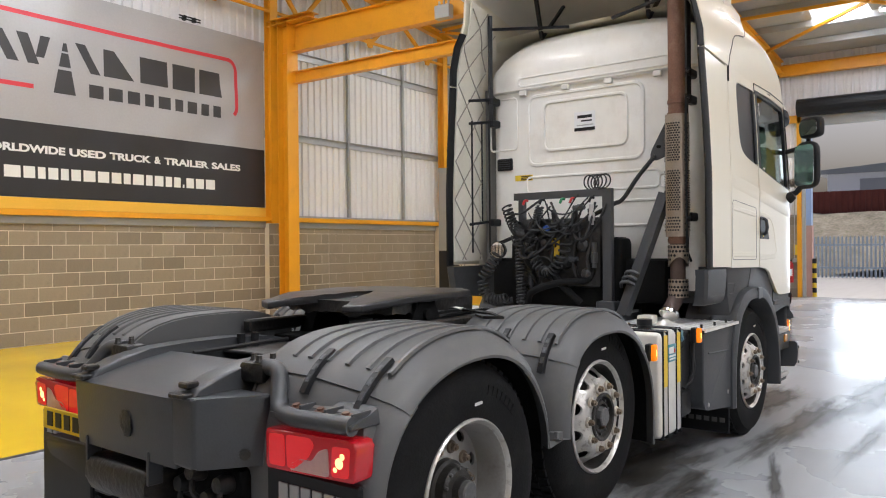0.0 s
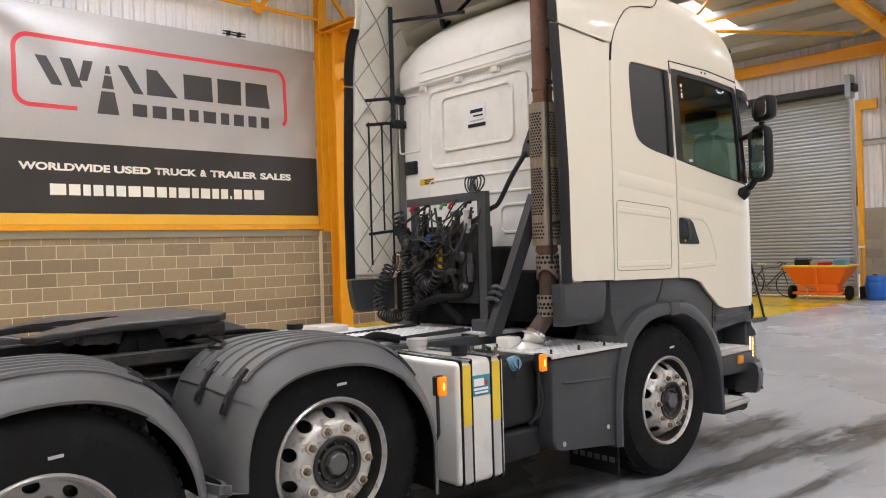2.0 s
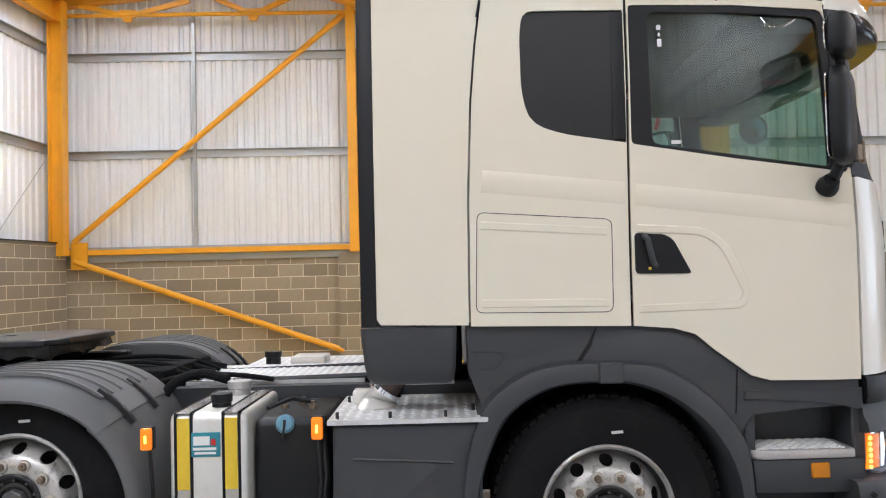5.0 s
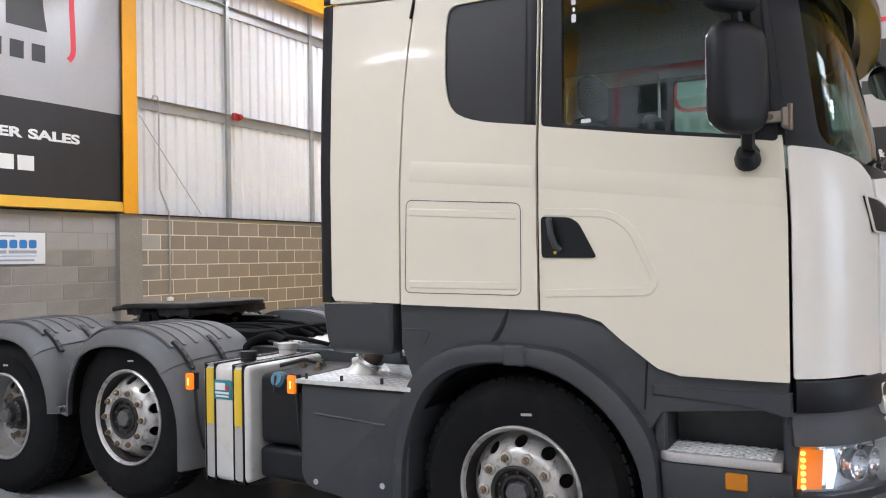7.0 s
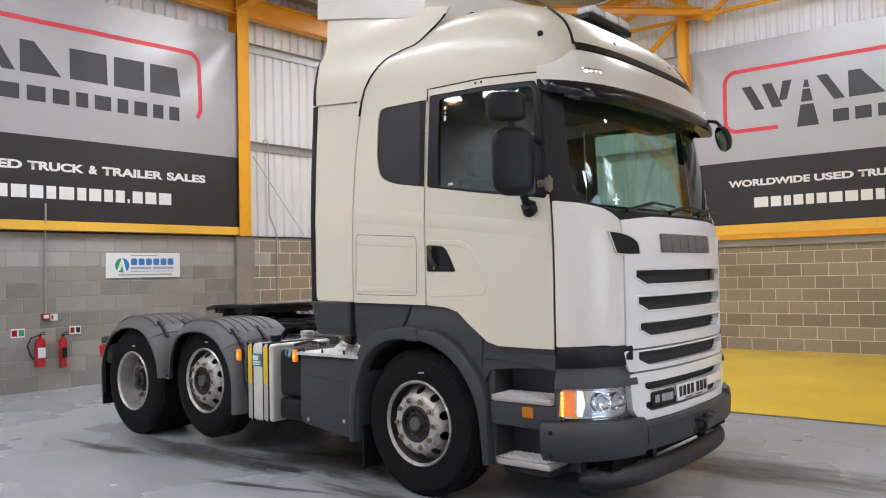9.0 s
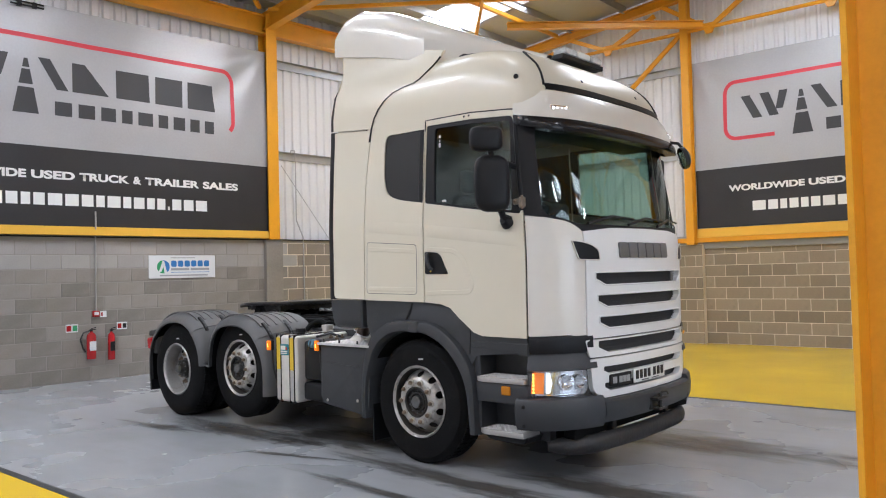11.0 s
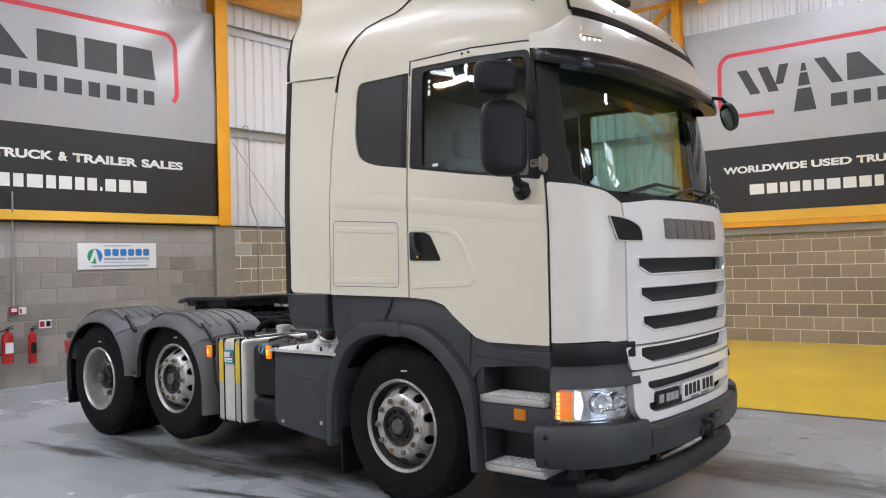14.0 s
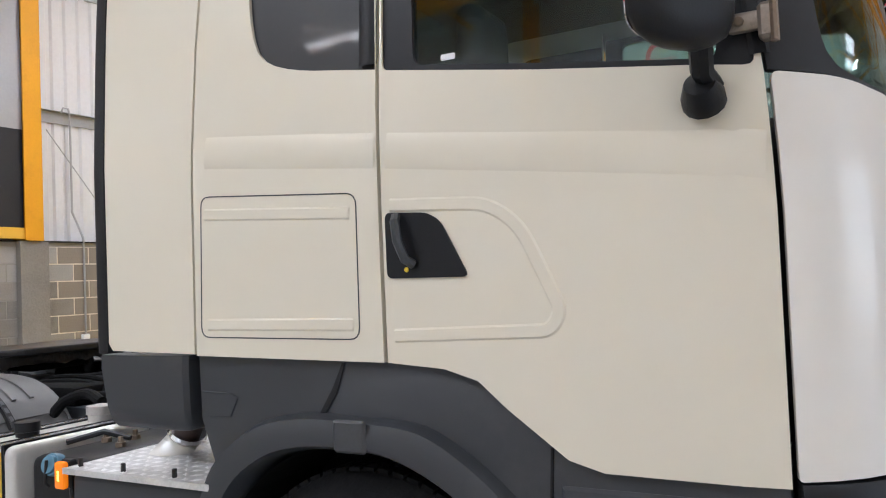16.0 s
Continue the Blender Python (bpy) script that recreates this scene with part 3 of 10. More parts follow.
def cladding(bm, x0, x1, z0, z1, y, pitch=0.2, d=0.035):
    """Trapezoidal sheet in the plane y, ribs upright, along x."""
    prof, x = [], x0
    while x < x1:
        for dx, dy in ((0, 0), (0.10, 0), (0.125, d), (0.175, d)):
            prof.append((min(x + dx, x1), y + dy))
        x += pitch
    prof.append((x1, y))
    prev = None
    for px, py in prof:
        col = (bm.verts.new((px, py, z0)), bm.verts.new((px, py, z1)))
        if prev:
            bm.faces.new((prev[0], col[0], col[1], prev[1]))
        prev = col


def purlin(bm, x0, x1, z, y, h=0.15, d=0.07):
    """A folded rail in front of a sheet, along x."""
    box(bm, x0, x1, y - 0.006, y, z - h / 2, z + h / 2)
    box(bm, x0, x1, y - d, y - 0.006, z + h / 2 - 0.006, z + h / 2)
    box(bm, x0, x1, y, y + d, z - h / 2, z - h / 2 + 0.006)


# ---- wall beyond the lorry's left side (faces -y)
WX0, WX1 = -7.45, FX + 0.2
LC, LL = 0.2325, 0.463
bm = bmesh.new()
box(bm, WX0 - 0.5, WX1, LY + 0.004, LY + 0.25, 0, 1.98)
wall_north = structure("wall_north", bm, MORTAR_L, "buff concrete block wall with pale raked mortar joints")
bm = bmesh.new()
cladding(bm, WX0 - 0.4, WX1, 2.1, 9.6, LY + 0.12)
structure("wall_north_cladding", bm, CLAD, "white corrugated steel cladding above the block wall")
bm = bmesh.new()
box(bm, WX0, WX1, LY - 0.035, LY + 0.2, 1.98, 2.11, 0.004, 1)
structure("trim_flashing", bm, FLASH, "grey folded flashing on top of the blockwork")
bm = bmesh.new()
box(bm, WX0, WX1, LY - 0.10, LY + 0.1, 2.112, 2.21, 0.004, 1)
structure("trim_rail", bm, ORANGE, "yellow painted steel rail above the flashing")
bm = bmesh.new()
for z in (3.995, 5.85):
    purlin(bm, WX0, WX1, z, LY + 0.10)
box(bm, WX0, WX1, LY + 0.04, LY + 0.1, 2.212, 2.26)
structure("trim_purlins_north", bm, PURLIN, "galvanised steel sheeting rails")
bm = bmesh.new()
for x in (-5.05, 7.2, 9.3, 11.4, 13.5):
    box(bm, x - 0.03, x + 0.03, LY + 0.03, LY + 0.1, 2.212, EAVES)
structure("trim_posts_north", bm, PURLIN, "galvanised steel posts behind the sheeting rails")

# pilasters
for i, (x0, x1) in enumerate(((-2.38, -1.85), (4.50, 4.98), (10.6, 11.1))):
    bm = bmesh.new()
    box(bm, x0 + 0.004, x1 - 0.004, LY - 0.136, LY + 0.01, 0, 2.07)
    pil = structure("pilaster_%d" % (i + 1), bm, MORTAR_L, "buff concrete block pier under a steel column")
    w = x1 - x0
    pm = {}
    for r in range(9):
        cuts = (0, w) if r % 2 == 0 else (0, w * 0.28, w * 0.72, w)
        for a, b in zip(cuts, cuts[1:]):
            key = round(b - a, 3)
            if key not in pm:
                bmb = bmesh.new()
                box(bmb, 0.0055, b - a - 0.0055, 0, 0.12, 0.0055, LC - 0.0095)
                pm[key] = mesh_from("block", bmb, BLOCK_L)
            ob = new("block", pm[key])
            ob.parent = pil
            ob.matrix_world = Matrix.Translation((x0 + a, LY - 0.14, r * LC * 0.99))

# ---- wall behind the lorry (faces +x); local x runs along -y of the hall
RC = 0.2275
RFACE = RM @ Matrix.Rotation(radians(90), 4, "Z")     # local x -> along the wall to +y, local -y -> into the hall
R0, R1 = -18.4, 7.55                                  # from the pivot
bm = bmesh.new()
box(bm, R0, R1, 0.004, 0.26, 0, 2.33)
wall_west = structure("wall_west", bm, MORTAR_R, "grey concrete block wall with two paler top courses", RFACE)
bm = bmesh.new()
box(bm, R0, R1, -0.03, 0.26, 2.33, 2.35)
structure("trim_coping", bm, BLACK, "dark coping strip on the block wall", RFACE)
bm = bmesh.new()
cladding(bm, R0, R1 + 0.2, 2.34, 7.2, 0.20)
structure("wall_west_cladding", bm, CLAD, "white corrugated steel cladding above the grey block wall", RFACE)
bm = bmesh.new()
for z in (4.04, 5.88):
    purlin(bm, R0, R1, z, 0.18, 0.16)
structure("trim_purlins_west", bm, PURLIN, "galvanised steel sheeting rails", RFACE)
bm = bmesh.new()
for u in (3.2, 5.3):
    box(bm, u - 0.035, u + 0.035, 0.12, 0.18, 2.35, EAVES)
structure("trim_posts_west", bm, PURLIN, "galvanised steel posts behind the rails", RFACE)
bm = bmesh.new()
for a, b in (((1.45, 0.14, 3.85), (2.6, 0.14, 2.4)), ((7.1, 0.14, 3.8), (5.7, 0.14, 2.4))):
    tube(bm, (a, b), 0.008, 6)
structure("trim_tie_rods", bm, PURLIN, "thin diagonal tie rods on the cladding", RFACE)
bm = bmesh.new()
box(bm, 0.93, 1.30, -0.10, 0.05, 0, 2.335)
structure("pilaster_west", bm, BLOCK_R, "grey block pier at the steel column", RFACE)

bm = bmesh.new()
box(bm, 1.30, R1, 0.002, 0.01, 0, 2.275)
structure("wall_west_joints", bm, MORTAR_L, "pale mortar of the brown block bay", RFACE)

# ---- wall ahead, with the doors (faces -x); local x runs along -y
FM = Matrix.Translation((FX, 0.5, 0)) @ Matrix.Rotation(radians(-90), 4, "Z") @ Matrix.Diagonal((1.03, 1, 1.05, 1))    # local x -> -y, local y -> +x ... face looks to -x
bm = bmesh.new()
FH = 2.25
for a, b in ((-10.2, -8.1), (-2.95, -1.42), (6.0, 16.3)):
    box(bm, a, b, 0.012, 0.25, 0, FH)
wall_east = structure("wall_east", bm, MORTAR_R, "buff block wall between the roller doors", FM)
bm = bmesh.new()
cladding(bm, -10.2, -8.1, FH, 7.2, 0.1)
cladding(bm, -2.95, -1.42, FH, 7.2, 0.1)
cladding(bm, 6.0, 16.3, FH, 7.2, 0.1)
cladding(bm, -8.1, -2.95, 5.3, 7.2, 0.1)
cladding(bm, -1.42, 6.0, 4.75, 7.2, 0.1)
structure("wall_east_cladding", bm, CLAD, "white corrugated steel cladding around the doors", FM)
bm = bmesh.new()
purlin(bm, -2.95, -1.42, 3.9, 0.08)
structure("trim_purlin_east", bm, PURLIN, "galvanised rail beside the open door", FM)

# walls behind the camera close the hall
bm = bmesh.new()
cladding(bm, -10.0, FX + 0.3, 0, 9.5, SY)
box(bm, -10.0, FX + 0.3, SY - 0.3, SY - 0.02, 0, 9.5)
structure("wall_south", bm, CLAD, "white corrugated wall closing the hall")

# ---- roof: two slopes
bm = bmesh.new()
SKY = ((12.2, 14.9, 5.5, 7.0), (13.4, 15.3, -0.2, 1.1), (-6.7, -4.6, 6.5, 7.9), (12.2, 14.9, -7.6, -6.0), (-5.6, -2.4, -1.0, 0.4), (-5.6, -2.4, -8.0, -6.6), (7.0, 10.0, -1.0, 0.4), (7.0, 10.0, -8.0, -6.6), (-1.0, 2.0, 5.8, 7.2))


def roof_z(x):
    return RIDGE_Z - (RIDGE_Z - EAVES - 0.25) * abs(x - RIDGE_X) / 12.3


ys = sorted({SY - 0.2, 10.0} | {v for s in SKY for v in s[2:]})
xs = sorted({-9.6, FX + 0.3, RIDGE_X} | {v for s in SKY for v in s[:2]})
for x0, x1 in zip(xs, xs[1:]):
    for y0, y1 in zip(ys, ys[1:]):
        cx, cy = (x0 + x1) / 2, (y0 + y1) / 2
        if any(a < cx < b and c < cy < d for a, b, c, d in SKY):
            continue
        q = [(x0, y0), (x1, y0), (x1, y1), (x0, y1)]
        bm.faces.new([bm.verts.new((x, y, roof_z(x))) for x, y in q][::-1])
        bm.faces.new([bm.verts.new((x, y, roof_z(x) + 0.12)) for x, y in q])
structure("ceiling", bm, ROOFSKIN, "grey lined pitched roof with skylight openings")
for i, (x0, x1, y0, y1) in enumerate(SKY):
    bm = bmesh.new()
    bm.faces.new([bm.verts.new((x, y, roof_z(x) + 0.06)) for x, y in ((x0, y0), (x1, y0), (x1, y1), (x0, y1))])
    ob = structure("window_%d" % (i + 1), bm, SKYLIGHT, "translucent rooflight sheet")
    ob.visible_shadow = False
    mx, my = (x0 + x1) / 2, (y0 + y1) / 2
    # South rooflights, unseen, are set stronger to light the lorry's side.
    area_lamp("rooflight_daylight", (mx, my, roof_z(mx) + 0.03), (mx + 0.001, my, 0), x1 - x0, y1 - y0, (55 if mx > 11 else 110) if my > -3 else 165, (0.92, 0.96, 1.0))
bm = bmesh.new()
for k in range(9):
    for s in (-1, 1):
        x = RIDGE_X + s * (1.0 + 1.35 * k)
        if -8.5 < x < FX:
            bar(bm, (x, SY, roof_z(x) - 0.09), (x, 9.9, roof_z(x) - 0.09), 0.06, 0.16)
structure("ceiling_purlins", bm, PURLIN, "steel roof purlins")

# ---- steel frames
def steel(name, label, pieces):
    """pieces: (p0, p1, width, depth, up) of rolled sections."""
    e = bmesh.new()
    for p0, p1, w, h, up in pieces:
        ibeam(e, p0, p1, w, h, up)
    return structure(name, e, ORANGE, label)


def on_west(u, d, z):
    return tuple(RM @ Matrix.Rotation(radians(90), 4, "Z") @ Vector((u, d, z)))


# columns
steel("column_1", "yellow painted steel column on the block pier", [((-2.065, LY - 0.12, 2.07), (-2.065, LY - 0.12, 7.3), 0.165, 0.2, (0, 1, 0))])
steel("column_2", "yellow painted steel column at the end of the banner", [((4.61, LY - 0.13, 2.07), (4.61, LY - 0.13, 7.6), 0.2, 0.2, (0, 1, 0))])
steel("column_3", "yellow painted steel crane column standing in front of the wall", [((4.72, 9.45, 0), (4.72, 9.45, 6.4), 0.3, 0.3, (0, 1, 0))])
steel("column_4", "yellow painted steel column in the middle of the hall", [((4.02, -3.58, 0), (4.02, -3.58, 8.2), 0.26, 0.26, (1, 0, 0))])
steel("column_5", "yellow painted steel column against the grey block wall", [(on_west(1.08, -0.02, 2.34), on_west(1.08, -0.02, EAVES), 0.25, 0.26, (1, 0, 0))])
steel("column_6", "yellow painted steel column in the hall's corner", [(on_west(7.22, -0.05, 2.1), on_west(7.22, -0.05, EAVES), 0.24, 0.26, (1, 0, 0))])
steel("column_7", "yellow painted steel column beside the roller door", [((FX - 0.12, 2.67, 2.36), (FX - 0.12, 2.67, EAVES), 0.2, 0.24, (1, 0, 0))])
steel("column_8", "yellow painted steel column on the far wall", [((10.85, LY - 0.12, 2.07), (10.85, LY - 0.12, 7.3), 0.2, 0.2, (0, 1, 0))])
steel("column_9", "yellow painted steel column on the wall behind", [((-3.75, SY + 0.2, 0), (-3.75, SY + 0.2, 7.2), 0.2, 0.24, (0, 1, 0))])
# beams
steel("beam_west", "yellow painted eaves beam above the grey wall", [(on_west(R0, 0.0, 6.55), on_west(R1, 0.0, 6.55), 0.2, 0.38, (0, 0, 1))])
steel("beam_east", "yellow painted eaves beam above the doors", [((FX - 0.12, SY, 6.48), (FX - 0.12, LY, 6.48), 0.2, 0.32, (0, 0, 1))])
steel("beam_crane", "yellow painted crane beam across the hall", [((4.80, LY - 0.1, 5.94), (4.80, SY, 5.94), 0.22, 0.55, (0, 0, 1)), ((4.80, LY - 0.1, 5.13), (4.80, -3.5, 5.13), 0.16, 0.24, (0, 0, 1)), ((4.66, LY - 0.1, 6.3), (4.66, 8.6, 6.3), 0.3, 0.12, (0, 0, 1))])
for i, y in enumerate((2.9, -3.58, -10.0)):
    steel("beam_tie_%d" % (i + 1), "yellow painted roof beam", [((-7.9, y + 0.45, 6.6), (RIDGE_X, y, RIDGE_Z - 0.25), 0.18, 0.34, (0, 0, 1)), ((RIDGE_X, y, RIDGE_Z - 0.25), (FX - 0.1, y - 0.5, 6.6), 0.18, 0.34, (0, 0, 1))])
# wind girder along the cladding and roof bracing
bm = bmesh.new()
gy = LY - 0.15
tube(bm, ((-7.4, gy, 6.58), (17.1, gy, 6.58)), 0.04, 8)
for k in range(9):
    xm = -6.2 + k * 2.33
    ztop = roof_z(xm) - 0.35
    for s in (-1, 1):
        bar(bm, (xm, gy, 6.55), (xm + s * 1.15, gy, ztop), 0.06, 0.09)
    ngon_prism(bm, [(xm - 0.17, 6.67), (xm + 0.17, 6.67), (xm + 0.06, 6.45), (xm - 0.06, 6.45)], gy - 0.02, gy + 0.02)
structure("beam_wind_girder", bm, ORANGE, "yellow painted lattice girder along the gable")
steel("beam_gable", "yellow painted gable rafters", [((-7.5, gy, roof_z(-7.5) - 0.25), (RIDGE_X, gy, roof_z(RIDGE_X) - 0.25), 0.16, 0.2, (0, 0, 1)), ((RIDGE_X, gy, roof_z(RIDGE_X) - 0.25), (16.5, gy, roof_z(16.5) - 0.25), 0.16, 0.2, (0, 0, 1))])
bm = bmesh.new()
tube(bm, ((-2.1, LY - 0.1, 6.63), (-7.25, LY - 0.1, 2.36)), 0.055, 10)
tube(bm, ((-7.25, LY - 0.1, 2.0), (-2.3, LY - 0.1, 0.23)), 0.055, 10)
box(bm, -7.3, -7.0, LY - 0.12, LY - 0.08, 1.85, 2.35)
structure("brace_north", bm, ORANGE, "yellow painted tubular diagonal wall bracing")
steel("brace_roof", "yellow painted horizontal roof brace", [((-1.64, LY - 0.22, 6.64), (-4.56, 6.85, 6.6), 0.14, 0.14, (0, 0, 1))])
bm = bmesh.new()
for y0, y1 in ((3.2, 9.5), (-3.6, 3.0), (SY, -3.7)):
    for x0, x1 in ((10.5, 16.3), (-7.6, -2.0)):
        bar(bm, (x0, y0, roof_z(x0) - 0.28), (x1, y1, roof_z(x1) - 0.28), 0.07, 0.07)
        bar(bm, (x0, y1, roof_z(x0) - 0.28), (x1, y0, roof_z(x1) - 0.28), 0.07, 0.07)
for x in (13.3, 10.4, 7.4, 1.2, -1.9, -5.0):
    bar(bm, (x, SY, roof_z(x) - 0.25), (x, 9.5, roof_z(x) - 0.25), 0.06, 0.08)
structure("ceiling_bracing", bm, ORANGE, "yellow painted roof bracing rods")

# ---- lamps: tube battens hung under the roof
# Those with y below -5 are unseen, added to light the lorry's side.
TUBES = ((13.8, 6.6), (13.8, -1.2), (8.6, 6.6), (8.6, -1.2), (0.6, 6.0), (0.2, -1.2), (-4.4, 3.2), (-4.4, -4.6), (0.2, -8.0), (8.6, -8.0), (-6.6, -9.5), (4.4, -9.8))


def batten(m):
    t = empty("strip_light", "white twin tube strip light hung under the roof, lit", "light", "strip lights", m)
    e = bmesh.new()
    box(e, -0.75, 0.75, -0.09, 0.09, 0.0, 0.07, 0.01, 1)
    part("body", e, CLAD, t)
    for s in (-0.045, 0.045):
        e = bmesh.new()
        tube(e, ((-0.74, s, -0.03), (0.74, s, -0.03)), 0.02, 8)
        part("tube", e, TUBE, t, "glowing white tube")
    for s in (-0.5, 0.5):
        e = bmesh.new()
        tube(e, ((s, 0, 0.07), (s, 0, 0.47)), 0.006, 5)
        part("hanger", e, PURLIN, t)
    return t


first = batten(pose(TUBES[0][0], TUBES[0][1], roof_z(TUBES[0][0]) - 0.45, 0, 0, -62))
for x, y in TUBES[1:]:
    copy_thing(first, pose(x, y, roof_z(x) - 0.45, 0, 0, -62))
for x, y in TUBES:
    # Watts set by place to balance the light, not by fitting.
    watts = 106 if y < -5 else 34 if x > 12 else 26 if abs(x) < 2 and abs(y) < 2 else 165 if x < -4 else 92
    area_lamp("strip_light_glow", (x, y, roof_z(x) - 0.55), (x + 0.001, y, 0), 1.5, 0.3, watts, (1.0, 0.97, 0.93))

# ---------------------------------------------------------------- banners
BW, BH = 6.46, 3.50


def wrinkle(x, z):
    """A cloth hung from its corners: soft folds running down from the upper corners, and slight waves."""
    d = 0.024 * noise.noise(Vector((x * 0.9, z * 0.9, 3.1))) + 0.009 * noise.noise(Vector((x * 4, z * 3, 7.7)))
    for cx in (0.0, BW):
        u, w = abs(x - cx), BH - z
        r = math.hypot(u, w)
        if r > 0.01:
            a = math.atan2(u, w)
            d += 0.030 * math.exp(-r * 0.55) * math.sin(a * 9 + 0.7)
    return d


def logo_shapes():
    """Blocks for the printed device: (outline, ink). Coordinates from the cloth's lower left corner."""
    out = []
    # red open frame
    t = 0.075
    x0, x1, z0, z1, r = 0.66, 5.72, 1.80, 2.96, 0.22
    mid = []
    mid += [(1.62, z0)]
    for k in range(7):
        a = radians(270 - 15 * k)
        mid.append((x0 + r + r * math.cos(a), z0 + r + r * math.sin(a)))
    for k in range(7):
        a = radians(180 - 15 * k)
        mid.append((x0 + r + r * math.cos(a), z1 - r + r * math.sin(a)))
    for k in range(7):
        a = radians(90 - 15 * k)
        mid.append((x1 - r + r * math.cos(a), z1 - r + r * math.sin(a)))
    for k in range(4):
        a = radians(0 - 15 * k)
        mid.append((x1 - r + r * math.cos(a), z0 + r + r * math.sin(a)))
    for (ax, az), (bx, bz) in zip(mid, mid[1:]):
        d = Vector((bx - ax, bz - az))
        if d.length < 1e-6:
            continue
        n = Vector((-d.y, d.x)).normalized() * t / 2
        e = d.normalized() * 0.006
        out.append(([(ax - n.x - e.x, az - n.y - e.y), (bx - n.x + e.x, bz - n.y + e.y), (bx + n.x + e.x, bz + n.y + e.y), (ax + n.x - e.x, az + n.y - e.y)], "red"))
    # large dark shapes of the first line: slanted bars, a road mark, plain blocks
    zb, zt = 2.17, 2.645
    out.append(([(0.98, zt), (1.16, zt), (1.40, zb), (1.22, zb)], "ink"))
    out.append(([(1.36, zt), (1.54, zt), (1.72, zb), (1.54, zb)], "ink"))
    out.append(([(1.74, zt), (1.90, zt), (1.80, zb + 0.12), (1.66, zb + 0.12)], "ink"))
    for a, b in ((2.60, 2.46), (2.43, 2.20), (2.15, 1.75)):
        wa, wb = 0.02 + (2.64 - a) * 0.19, 0.02 + (2.64 - b) * 0.19
        out.append(([(2.145 - wa, a), (2.145 + wa, a), (2.145 + wb, b), (2.145 - wb, b)], "ink"))
    out.append(([(2.32, zt), (2.50, zt), (2.78, zb), (2.60, zb)], "ink"))
    out.append(([(2.84, zt), (3.04, zt), (3.42, zb), (2.84, zb)], "ink"))
    out.append(([(3.54, zt), (4.10, zt), (4.12, zb), (3.54, zb)], "ink"))
    out.append(([(4.22, zt), (4.72, zt), (4.72, zb), (4.22, zb)], "ink"))
    out.append(([(4.82, zt), (5.30, zt), (5.36, zb), (4.82, zb)], "ink"))
    # second line: nine small blocks
    x, zb2, zt2 = 2.57, 1.76, 1.985
    for w in (0.33, 0.33, 0.31, 0.25, 0.33, 0.25, 0.29, 0.25, 0.25):
        out.append(([(x, zb2), (x + w - 0.07, zb2), (x + w - 0.07, zt2), (x, zt2)], "ink"))
        x += w + 0.03
    # web line: white blocks
    x, zb3, zt3 = 1.15, 0.31, 0.50
    for w in (0.29, 0.22, 0.16, 0.20, 0.17, 0.20, 0.25, 0.24, 0.22, 0.17, 0.25, 0.17, 0.22, 0.17, 0.18, 0.07, 0.20, 0.22, 0.25):
        h = 0.06 if w == 0.07 else zt3 - zb3
        out.append(([(x, zb3), (x + w - 0.035, zb3), (x + w - 0.035, zb3 + h), (x, zb3 + h)], "white"))
        x += w + 0.011
    return out


